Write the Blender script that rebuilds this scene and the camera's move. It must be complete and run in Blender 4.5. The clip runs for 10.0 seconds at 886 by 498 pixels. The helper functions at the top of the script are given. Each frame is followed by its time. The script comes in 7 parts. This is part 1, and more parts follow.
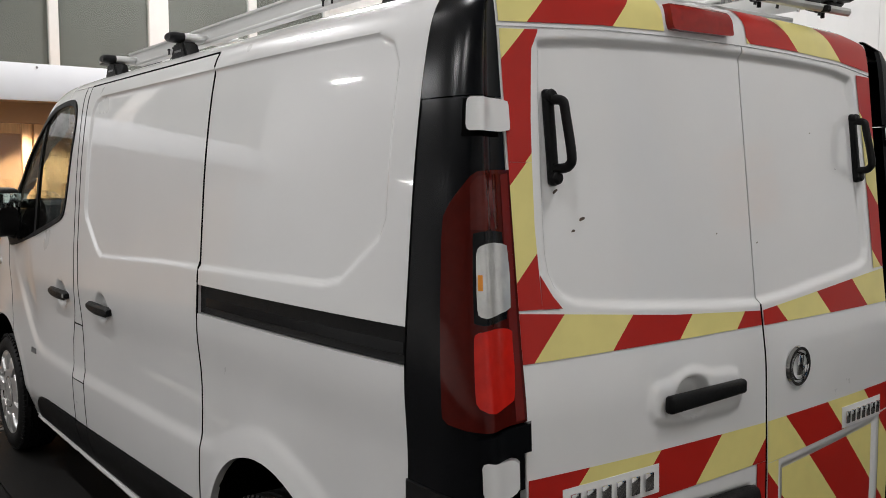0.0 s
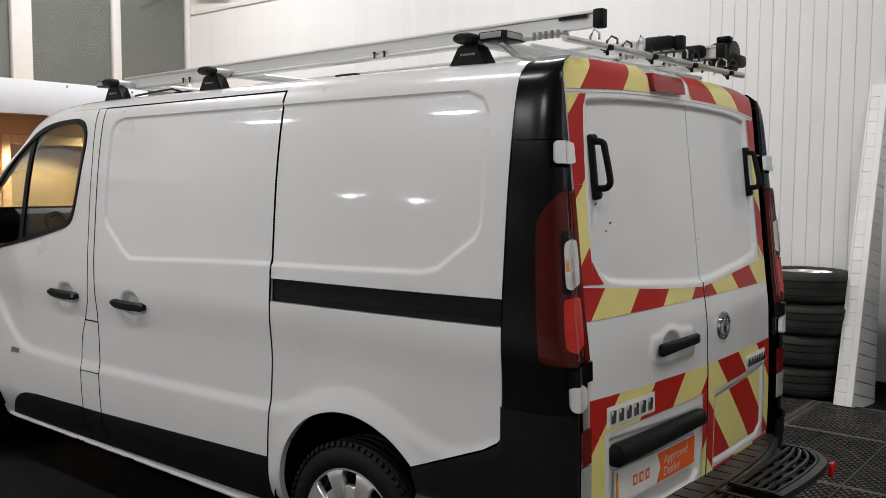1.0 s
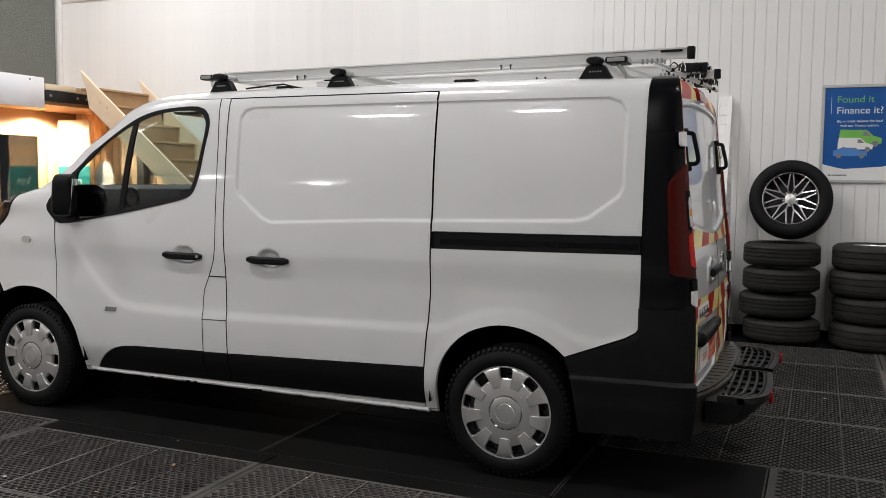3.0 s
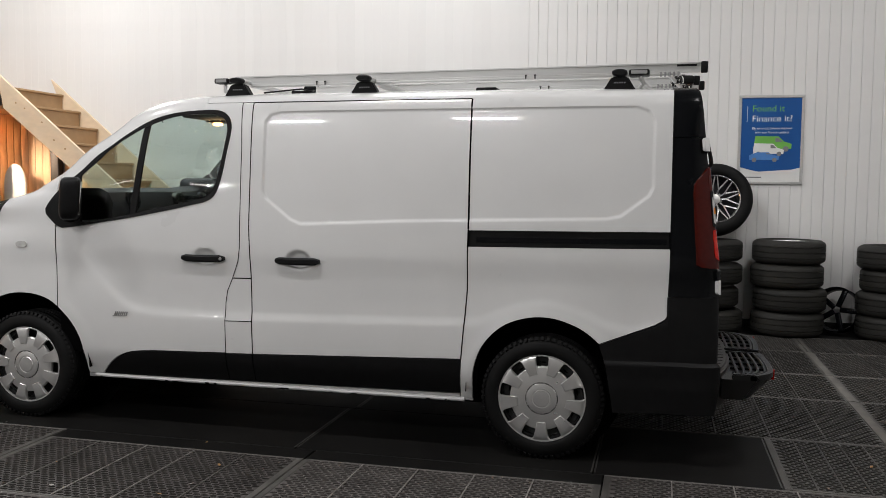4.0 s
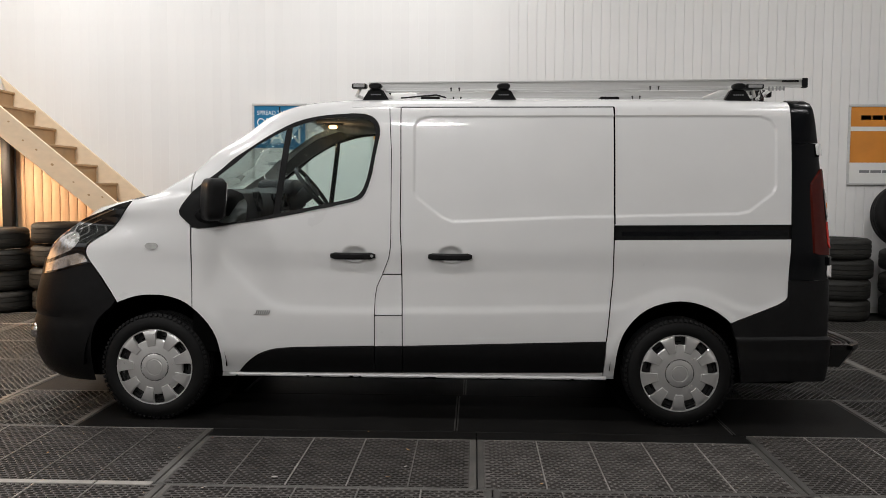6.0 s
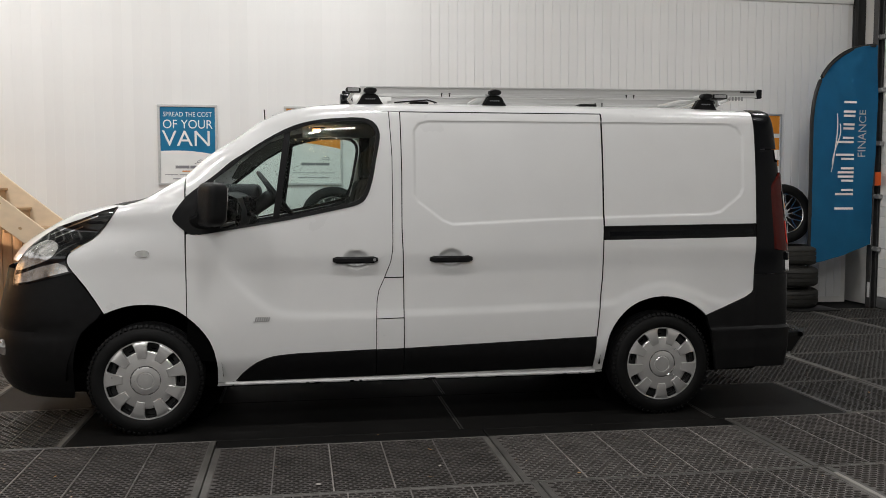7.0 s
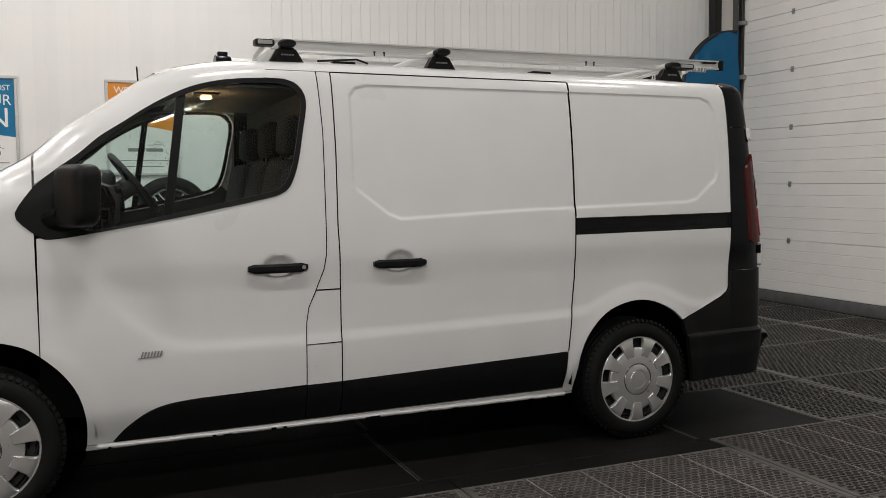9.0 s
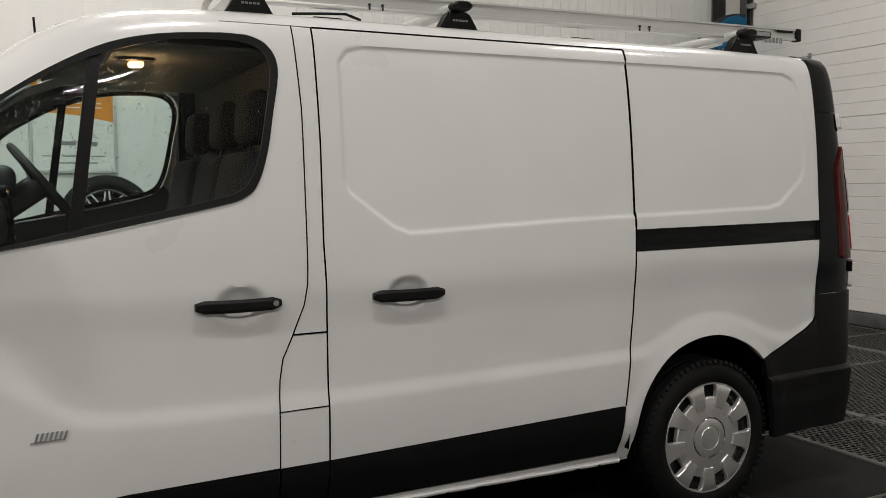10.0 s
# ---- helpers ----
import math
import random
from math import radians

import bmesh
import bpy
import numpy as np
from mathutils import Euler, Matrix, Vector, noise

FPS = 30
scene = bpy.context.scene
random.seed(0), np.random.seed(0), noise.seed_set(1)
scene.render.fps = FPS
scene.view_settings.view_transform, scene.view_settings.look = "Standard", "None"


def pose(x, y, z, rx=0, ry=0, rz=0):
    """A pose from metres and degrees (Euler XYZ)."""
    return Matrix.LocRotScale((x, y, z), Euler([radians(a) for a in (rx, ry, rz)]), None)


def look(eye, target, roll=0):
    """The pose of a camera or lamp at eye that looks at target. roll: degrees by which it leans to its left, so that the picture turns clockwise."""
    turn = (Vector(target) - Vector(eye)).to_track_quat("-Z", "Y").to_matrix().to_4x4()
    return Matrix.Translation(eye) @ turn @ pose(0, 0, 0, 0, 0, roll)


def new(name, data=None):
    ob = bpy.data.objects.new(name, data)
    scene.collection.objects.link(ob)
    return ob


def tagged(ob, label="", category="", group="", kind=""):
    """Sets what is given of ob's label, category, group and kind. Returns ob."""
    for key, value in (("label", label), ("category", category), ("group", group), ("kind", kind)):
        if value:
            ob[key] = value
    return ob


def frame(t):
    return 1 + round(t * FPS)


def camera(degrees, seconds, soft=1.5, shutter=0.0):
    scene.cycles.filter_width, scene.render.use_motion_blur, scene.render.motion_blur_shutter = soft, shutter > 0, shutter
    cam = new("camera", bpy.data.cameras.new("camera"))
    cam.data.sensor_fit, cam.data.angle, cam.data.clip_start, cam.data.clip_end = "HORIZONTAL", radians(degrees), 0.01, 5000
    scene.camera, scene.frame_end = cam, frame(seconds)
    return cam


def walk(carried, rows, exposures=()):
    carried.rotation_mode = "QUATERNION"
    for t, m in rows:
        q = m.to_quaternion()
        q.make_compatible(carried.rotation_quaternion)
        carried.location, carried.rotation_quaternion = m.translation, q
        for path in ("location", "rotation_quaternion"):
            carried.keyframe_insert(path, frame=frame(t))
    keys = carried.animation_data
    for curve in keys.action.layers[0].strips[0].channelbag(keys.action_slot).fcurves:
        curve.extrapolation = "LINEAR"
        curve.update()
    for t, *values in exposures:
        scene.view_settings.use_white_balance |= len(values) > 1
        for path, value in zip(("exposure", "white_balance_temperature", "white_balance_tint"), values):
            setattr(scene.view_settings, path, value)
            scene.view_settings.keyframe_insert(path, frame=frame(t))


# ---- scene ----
cam = camera(53.6, 10.0, 0.6)
PATH = [
    (0, (5.19, -1.908, 1.506), (3.617, -0.684, 1.336), -0.0),
    (0.5, (5.206, -2.372, 1.526), (3.792, -0.965, 1.368), 0.3),
    (1, (5.22, -2.966, 1.539), (3.956, -1.425, 1.384), 0.3),
    (1.5, (5.149, -3.517, 1.503), (3.981, -1.901, 1.348), 0.3),
    (2, (5.009, -4.024, 1.484), (3.931, -2.347, 1.328), 0.4),
    (2.5, (4.795, -4.475, 1.436), (3.844, -2.723, 1.284), 0.5),
    (2.7, (4.662, -4.614, 1.437), (3.773, -2.83, 1.281), 0.6),
    (3.8, (3.835, -5.255, 1.406), (3.313, -3.33, 1.259), 0.5),
    (4, (3.662, -5.341, 1.417), (3.187, -3.404, 1.27), 0.5),
    (4.5, (3.193, -5.583, 1.405), (2.811, -3.626, 1.261), 0.5),
    (5, (2.74, -5.764, 1.396), (2.442, -3.792, 1.249), 0.4),
    (5.5, (2.269, -5.89, 1.405), (2.083, -3.905, 1.259), 0.3),
    (5.7, (2.134, -5.931, 1.399), (1.986, -3.942, 1.257), 0.3),
    (6.8, (1.079, -6.045, 1.381), (1.316, -4.064, 1.25), 0.1),
    (7, (0.874, -6.015, 1.391), (1.196, -4.045, 1.26), -0.0),
    (7.5, (0.547, -5.899, 1.376), (1.031, -3.963, 1.242), -0.1),
    (8, (0.346, -5.621, 1.384), (0.964, -3.724, 1.246), -0.2),
    (8.5, (0.305, -5.239, 1.378), (1.024, -3.378, 1.234), -0.3),
    (9, (0.352, -4.691, 1.349), (1.138, -2.857, 1.204), -0.4),
    (9.5, (0.422, -4.141, 1.352), (1.251, -2.327, 1.206), -0.4),
    (10, (0.586, -3.563, 1.358), (1.462, -1.771, 1.21), -0.4),
]
walk(cam, [(t, look(eye, target, roll)) for t, eye, target, roll in PATH], exposures=[(0, 0.10, 6420, 12), (1, 0.0, 6400, 12), (2.5, -0.05, 6440, 13), (4.5, -0.03, 6440, 12), (5.5, -0.02, 6500, 12), (7.0, -0.12, 6500, 11), (7.5, -0.11, 6360, 10), (8.0, -0.10, 6580, 11), (8.5, -0.10, 6620, 12), (10, -0.14, 6800, 11)])

# ---- light: strip lamps under the hall ceiling, warm spots under the mezzanine ----
world = bpy.data.worlds.new("hall_air")
world.use_nodes = True
world.node_tree.nodes["Background"].inputs[0].default_value = (0.9, 0.95, 1.0, 1)
world.node_tree.nodes["Background"].inputs[1].default_value = 0.02
scene.world = world
scene.view_settings.exposure = 0.0
CEIL = 5.6
STRIPS = [(-2.8, 2.0, 124, CEIL), (1.2, 2.0, 94, CEIL), (5.9, 0.6, 64, CEIL), (-2.8, -2.6, 108, CEIL), (1.2, -2.6, 70, CEIL), (5.5, -2.6, 42, CEIL), (-7.4, -8.3, 140, CEIL), (-2.1, -8.9, 165, CEIL), (1.15, -8.6, 165, CEIL), (-7.0, -11.5, 45, 3.2), (-5.1, -12.6, 45, 3.2)]
for sx, sy, watts, sz in STRIPS:
    lamp = bpy.data.lights.new("strip_light", "AREA")
    lamp.shape, lamp.size, lamp.size_y = "RECTANGLE", 1.0 if sz == CEIL else 0.45, 0.14
    lamp.energy, lamp.color = watts, (1.0, 0.995, 0.98)
    new("strip_light", lamp).matrix_world = pose(sx, sy, sz - 0.16, 0, 0, 0)
lamp = bpy.data.lights.new("courtesy_light", "POINT")
lamp.energy, lamp.color, lamp.shadow_soft_size = 1.2, (1.0, 0.62, 0.32), 0.03
new("courtesy_light", lamp).matrix_world = pose(0.985, -0.335, 1.755)
SPOTS = [(-4.2, 2.9, 2.16), (-4.45, 3.3, 2.16), (-4.2, 1.6, 2.16), (-4.2, 0.3, 2.16), (-5.5, 2.6, 2.16), (-5.5, 0.8, 2.16)]
for sx, sy, sz in SPOTS:
    lamp = bpy.data.lights.new("warm_spot", "SPOT")
    lamp.energy, lamp.color, lamp.spot_size, lamp.spot_blend, lamp.shadow_soft_size = 200 if sy > 2.8 else 140, (1.0, 0.76, 0.54), radians(165 if sy > 2.8 else 125), 0.4, 0.06
    new("warm_spot", lamp).matrix_world = pose(sx, sy, sz - 0.02)

# ---- materials ----
def material(name, colour, rough=0.5, metal=0.0, vary=0.06, scale=12.0, bump=0.0, bump_scale=120.0, coat=0.0, stain=0.0, stain_colour=(0.1, 0.09, 0.08), per_object=0.0, stretch=(1, 1, 1), ior=1.45):
    """A painted, plastic, rubber or metal surface with fine grain, broad unevenness and some stains."""
    m = bpy.data.materials.new(name)
    m.use_nodes = True
    nt = m.node_tree
    b = nt.nodes["Principled BSDF"]
    b.inputs["Roughness"].default_value, b.inputs["Metallic"].default_value = rough, metal
    b.inputs["IOR"].default_value = ior
    b.inputs["Coat Weight"].default_value, b.inputs["Coat Roughness"].default_value = coat, 0.035
    tc = nt.nodes.new("ShaderNodeTexCoord")
    mp = nt.nodes.new("ShaderNodeMapping")
    mp.inputs["Scale"].default_value = stretch
    nt.links.new(tc.outputs["Object"], mp.inputs[0])
    n1 = nt.nodes.new("ShaderNodeTexNoise")
    n1.inputs["Scale"].default_value, n1.inputs["Detail"].default_value = scale, 6
    nt.links.new(mp.outputs[0], n1.inputs["Vector"])
    ramp = nt.nodes.new("ShaderNodeMapRange")
    ramp.inputs["From Min"].default_value, ramp.inputs["From Max"].default_value = 0.25, 0.75
    ramp.inputs["To Min"].default_value, ramp.inputs["To Max"].default_value = 1 - vary, 1 + vary
    nt.links.new(n1.outputs["Fac"], ramp.inputs["Value"])
    mul = nt.nodes.new("ShaderNodeMix")
    mul.data_type, mul.blend_type = "RGBA", "MULTIPLY"
    mul.inputs["Factor"].default_value = 1
    mul.inputs["A"].default_value = (*colour, 1)
    nt.links.new(ramp.outputs[0], mul.inputs["B"])
    out = mul.outputs["Result"]
    if per_object:
        info = nt.nodes.new("ShaderNodeObjectInfo")
        r2 = nt.nodes.new("ShaderNodeMapRange")
        r2.inputs["To Min"].default_value, r2.inputs["To Max"].default_value = 1 - per_object, 1 + per_object
        nt.links.new(info.outputs["Random"], r2.inputs["Value"])
        m2 = nt.nodes.new("ShaderNodeMix")
        m2.data_type, m2.blend_type = "RGBA", "MULTIPLY"
        m2.inputs["Factor"].default_value = 1
        nt.links.new(out, m2.inputs["A"])
        nt.links.new(r2.outputs[0], m2.inputs["B"])
        out = m2.outputs["Result"]
    if stain:
        n2 = nt.nodes.new("ShaderNodeTexNoise")
        n2.inputs["Scale"].default_value, n2.inputs["Detail"].default_value = scale * 0.23, 8
        nt.links.new(mp.outputs[0], n2.inputs["Vector"])
        r3 = nt.nodes.new("ShaderNodeMapRange")
        r3.inputs["From Min"].default_value, r3.inputs["From Max"].default_value = 0.52, 0.8
        r3.inputs["To Max"].default_value = stain
        nt.links.new(n2.outputs["Fac"], r3.inputs["Value"])
        m3 = nt.nodes.new("ShaderNodeMix")
        m3.data_type = "RGBA"
        nt.links.new(r3.outputs[0], m3.inputs["Factor"])
        nt.links.new(out, m3.inputs["A"])
        m3.inputs["B"].default_value = (*stain_colour, 1)
        out = m3.outputs["Result"]
    nt.links.new(out, b.inputs["Base Color"])
    rr = nt.nodes.new("ShaderNodeMapRange")
    rr.inputs["To Min"].default_value, rr.inputs["To Max"].default_value = max(0.02, rough - 0.06), min(1, rough + 0.06)
    nt.links.new(n1.outputs["Fac"], rr.inputs["Value"])
    nt.links.new(rr.outputs[0], b.inputs["Roughness"])
    if bump:
        n3 = nt.nodes.new("ShaderNodeTexNoise")
        n3.inputs["Scale"].default_value, n3.inputs["Detail"].default_value = bump_scale, 3
        nt.links.new(mp.outputs[0], n3.inputs["Vector"])
        bp = nt.nodes.new("ShaderNodeBump")
        bp.inputs["Strength"].default_value, bp.inputs["Distance"].default_value = bump, 0.002
        nt.links.new(n3.outputs["Fac"], bp.inputs["Height"])
        nt.links.new(bp.outputs[0], b.inputs["Normal"])
    return m


def clear_glass(name, tint=(0.8, 0.88, 0.86), gloss_rough=0.01):
    m = bpy.data.materials.new(name)
    m.use_nodes = True
    nt = m.node_tree
    nt.nodes.remove(nt.nodes["Principled BSDF"])
    tr, gl, mix, fr = (nt.nodes.new(k) for k in ("ShaderNodeBsdfTransparent", "ShaderNodeBsdfGlossy", "ShaderNodeMixShader", "ShaderNodeLayerWeight"))
    tr.inputs[0].default_value = (*tint, 1)
    gl.inputs["Roughness"].default_value = gloss_rough
    pw, ma = nt.nodes.new("ShaderNodeMath"), nt.nodes.new("ShaderNodeMath")
    pw.operation, ma.operation = "POWER", "MULTIPLY_ADD"
    fr.inputs[0].default_value = 0.5
    nt.links.new(fr.outputs["Facing"], pw.inputs[0])
    pw.inputs[1].default_value = 4.0
    nt.links.new(pw.outputs[0], ma.inputs[0])
    ma.inputs[1].default_value, ma.inputs[2].default_value = 0.95, 0.05
    nt.links.new(ma.outputs[0], mix.inputs[0])
    nt.links.new(tr.outputs[0], mix.inputs[1])
    nt.links.new(gl.outputs[0], mix.inputs[2])
    nt.links.new(mix.outputs[0], nt.nodes["Material Output"].inputs[0])
    return m


def glow(name, colour, strength):
    m = bpy.data.materials.new(name)
    m.use_nodes = True
    b = m.node_tree.nodes["Principled BSDF"]
    b.inputs["Emission Color"].default_value, b.inputs["Emission Strength"].default_value = (*colour, 1), strength
    return m


PAINT = material("white_car_paint", (0.76, 0.76, 0.755), 0.3, vary=0.025, scale=3, coat=1.0, stain=0.06, stain_colour=(0.45, 0.42, 0.37))
TRIM = material("black_textured_plastic", (0.008, 0.008, 0.0083), 0.42, ior=1.24, vary=0.2, scale=25, bump=0.25, bump_scale=700, stain=0.05, stain_colour=(0.05, 0.05, 0.05))
GLOSSBLACK = material("glossy_black_plastic", (0.0035, 0.004, 0.005), 0.2, ior=1.26, vary=0.1, coat=0.0)
STEPBLACK = material("wet_black_step_plastic", (0.012, 0.0118, 0.0115), 0.33, ior=1.38, vary=0.3, scale=12, bump=0.3, bump_scale=300)
# Lighter than the step plastic: the sheen on the bumper top is partly colour
DECKGREY = material("lit_bumper_top", (0.022, 0.020, 0.017), 0.3, ior=1.42, vary=0.4, scale=9, bump=0.2, bump_scale=200, stain=0.5, stain_colour=(0.02, 0.019, 0.017))
GAP = material("near_black", (0.003, 0.003, 0.003), 0.8, ior=1.08)
RUBBER = material("tyre_rubber", (0.0065, 0.0065, 0.0065), 0.6, ior=1.25, vary=0.25, scale=9, bump=0.3, bump_scale=260, stain=0.25, stain_colour=(0.014, 0.013, 0.012), per_object=0.2)
OLDRUBBER = material("dusty_tyre_rubber", (0.017, 0.0162, 0.0138), 0.7, vary=0.3, scale=9, bump=0.3, bump_scale=260, stain=0.4, stain_colour=(0.032, 0.029, 0.023), per_object=0.2)
RIMSTEEL = material("grey_rim_steel", (0.06, 0.06, 0.06), 0.5, metal=0.5, vary=0.2, scale=30)
SILVER = material("silver_painted_plastic", (0.68, 0.675, 0.665), 0.3, metal=0.75, vary=0.02, scale=30, coat=0.3)
ALLOY = material("polished_alloy", (0.75, 0.75, 0.76), 0.22, metal=1.0)
DARKALLOY = material("black_alloy", (0.02, 0.02, 0.022), 0.35, metal=0.4)
ALUMINIUM = material("anodised_aluminium", (0.62, 0.62, 0.61), 0.38, metal=0.55, vary=0.08, scale=8, stretch=(0.2, 4, 4))
CHROME = material("chrome", (0.8, 0.8, 0.81), 0.08, metal=1.0, vary=0.02)
MIDRED = material("deep_red_lens", (0.13, 0.008, 0.006), 0.12, ior=1.3, vary=0.1, scale=30)
HIGHRED = material("wet_red_lens", (0.27, 0.012, 0.009), 0.1, ior=1.4, vary=0.15, scale=60, bump=0.2, bump_scale=120)
REDLENS = material("red_lamp_lens", (0.52, 0.012, 0.005), 0.2, ior=1.35, coat=0.15, vary=0.12, scale=40)
DARKRED = material("smoked_red_lens", (0.060, 0.0055, 0.0035), 0.08, ior=1.3, vary=0.15, scale=40)
CLEARLENS = material("clear_lamp_lens", (0.6, 0.6, 0.58), 0.16, metal=0.35, coat=1.0, vary=0.15, scale=30, bump=0.3, bump_scale=90)
HEADBLACK = material("black_lamp_lens", (0.006, 0.006, 0.007), 0.12, vary=0.2, coat=1.0)
SMOKED = material("brown_red_lens", (0.075, 0.009, 0.006), 0.1, ior=1.32, vary=0.2, scale=30)
HEADLENS = material("headlamp_reflector", (0.86, 0.85, 0.83), 0.15, metal=0.75, coat=1.0, vary=0.7, scale=16, bump=1.0, bump_scale=24)
AMBER = material("amber_bulb", (0.7, 0.25, 0.02), 0.25)
TAPE_RED = material("red_reflective_tape", (0.43, 0.016, 0.010), 0.35, ior=1.35, vary=0.05, coat=0.1)
TAPE_YELLOW = material("yellow_reflective_tape", (0.78, 0.69, 0.25), 0.35, vary=0.05, coat=0.2)
PLATE_WHITE = material("white_plastic_plate", (0.75, 0.75, 0.73), 0.35)
PLATE_ORANGE = material("orange_print", (0.80, 0.13, 0.025), 0.35)
CHIP = material("bare_primer_chip", (0.09, 0.065, 0.05), 0.7, vary=0.4, scale=200)
PADGREY = material("grey_rubber_pad", (0.30, 0.30, 0.295), 0.6)
PRINT_WHITE = material("white_print", (0.82, 0.82, 0.80), 0.45, vary=0.02)
PRINT_GREEN = material("green_print", (0.18, 0.5, 0.09), 0.45)
PRINT_GREY = material("grey_print", (0.22, 0.22, 0.23), 0.5)
PRINT_BLUE = material("blue_poster_print", (0.012, 0.095, 0.33), 0.3, vary=0.1, scale=3)
PRINT_LBLUE = material("light_blue_print", (0.09, 0.25, 0.60), 0.35)
PRINT_TEAL = material("teal_blue_print", (0.006, 0.16, 0.32), 0.3, vary=0.2, scale=4)
PRINT_ORANGE = material("orange_poster_print", (0.72, 0.27, 0.035), 0.3, vary=0.1, scale=4)
HALLGREY = material("grey_hall_wall", (0.44, 0.44, 0.43), 0.8, vary=0.06, scale=1.5)
FLAGCLOTH = material("blue_flag_cloth", (0.018, 0.20, 0.40), 0.75, vary=0.08, scale=5, bump=0.2, bump_scale=500)
WALLWHITE = material("white_pvc_cladding", (0.82, 0.815, 0.80), 0.42, vary=0.025, scale=2, per_object=0.015, stain=0.05, stain_colour=(0.5, 0.47, 0.42))
WALLPAINT = material("off_white_wall_paint", (0.76, 0.745, 0.71), 0.7, vary=0.04, scale=2, bump=0.1, bump_scale=80)
DOORWHITE = material("white_steel_door_skin", (0.80, 0.795, 0.775), 0.4, vary=0.03, scale=4, bump=0.15, bump_scale=300, stain=0.05, stain_colour=(0.4, 0.38, 0.34))
GALV = material("galvanised_steel", (0.34, 0.34, 0.34), 0.45, metal=0.7, vary=0.2, scale=30)
TRACK = material("dull_track_steel", (0.10, 0.10, 0.10), 0.5, metal=0.6, vary=0.25, scale=20)
BLACKSTEEL = material("black_painted_steel", (0.012, 0.012, 0.012), 0.4)
SCREED = material("pale_concrete", (0.46, 0.445, 0.42), 0.6, vary=0.2, scale=3, bump=0.2, bump_scale=60, stain=0.4, stain_colour=(0.16, 0.15, 0.14))
# Near-black concrete: the shade inside the mat holes is put into its colour
CONCRETE = material("hole_shade_concrete", (0.005, 0.005, 0.005), 0.85, vary=0.25, scale=6, bump=0.4, bump_scale=60)
SEAL = material("grey_rubber_threshold", (0.11, 0.11, 0.11), 0.75, vary=0.2, scale=10, bump=0.3, bump_scale=80)
# Darker ring rubber for rows by and behind the van, shade put into colour
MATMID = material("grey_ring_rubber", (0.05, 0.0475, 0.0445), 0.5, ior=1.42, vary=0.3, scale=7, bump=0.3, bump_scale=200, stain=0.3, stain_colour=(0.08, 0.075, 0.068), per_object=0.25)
MATSHADE = material("shaded_ring_rubber", (0.046, 0.0435, 0.040), 0.42, ior=1.36, vary=0.3, scale=7, bump=0.3, bump_scale=200, stain=0.3, stain_colour=(0.06, 0.056, 0.05), per_object=0.25)
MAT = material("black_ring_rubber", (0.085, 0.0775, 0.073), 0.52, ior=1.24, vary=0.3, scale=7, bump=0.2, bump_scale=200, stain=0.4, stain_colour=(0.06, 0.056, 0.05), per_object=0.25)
MATEDGE = material("worn_rubber_ramp", (0.080, 0.0755, 0.069), 0.5, vary=0.3, scale=6, bump=0.3, bump_scale=120, stain=0.3, stain_colour=(0.13, 0.122, 0.11), per_object=0.2)
MATRIB = material("worn_rubber_rib", (0.165, 0.152, 0.142), 0.5, vary=0.35, scale=9, per_object=0.4)
MATPALE = material("pale_joint_strip", (0.30, 0.285, 0.26), 0.6, vary=0.2, scale=8)
MATMIDSTRIP = material("grey_joint_strip", (0.14, 0.132, 0.12), 0.6, vary=0.3, scale=8, stain=0.4, stain_colour=(0.04, 0.037, 0.033))
# Near-black: on the sheets, the shade under the van is in this colour
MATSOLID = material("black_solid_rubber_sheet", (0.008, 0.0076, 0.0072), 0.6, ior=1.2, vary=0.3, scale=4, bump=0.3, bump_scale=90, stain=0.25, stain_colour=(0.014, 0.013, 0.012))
PINE = material("raw_pine", (0.74, 0.60, 0.43), 0.55, vary=0.06, scale=3, stretch=(3, 6, 6), bump=0.15, bump_scale=60)
TREADWOOD = material("tan_stair_board", (0.42, 0.27, 0.14), 0.6, vary=0.1, scale=8, bump=0.1)
OAKDOOR = material("varnished_oak", (0.66, 0.42, 0.22), 0.38, vary=0.15, scale=5, stretch=(10, 10, 1))
BOARD = material("stained_board", (0.68, 0.455, 0.27), 0.5, vary=0.12, scale=5, stretch=(9, 9, 1), per_object=0.12)
SOFFIT = material("ochre_board", (0.50, 0.31, 0.17), 0.6, vary=0.08, scale=3)
FASCIA = material("white_fascia_board", (0.82, 0.83, 0.86), 0.35, vary=0.02, scale=3)
WINFRAME = material("white_upvc", (0.78, 0.78, 0.76), 0.35, vary=0.02)
BLIND = material("grey_window_film", (0.20, 0.195, 0.175), 0.5, vary=0.12, scale=1.5)
SEAT = material("dark_seat_cloth", (0.013, 0.013, 0.014), 0.9, vary=0.25, scale=60, bump=0.4, bump_scale=400)
DASH = material("charcoal_dashboard", (0.016, 0.019, 0.022), 0.55, vary=0.1, bump=0.2, bump_scale=500)
HEADLINER = material("grey_headliner", (0.26, 0.25, 0.23), 0.9)
BULKHEAD = material("dark_bulkhead_lining", (0.055, 0.054, 0.052), 0.8, vary=0.15, scale=6)
TEAL = material("teal_banner", (0.005, 0.15, 0.165), 0.5)
KRAFT = material("pale_banner_print", (0.55, 0.42, 0.26), 0.5)
LEAF = material("dry_leaf", (0.35, 0.2, 0.08), 0.7)
GLASS = clear_glass("car_window_glass", (0.81, 0.91, 0.885))
PANE = clear_glass("pane_glass", (0.85, 0.88, 0.87))
DROP = bpy.data.materials.new("rain_water")
DROP.use_nodes = True
_b = DROP.node_tree.nodes["Principled BSDF"]
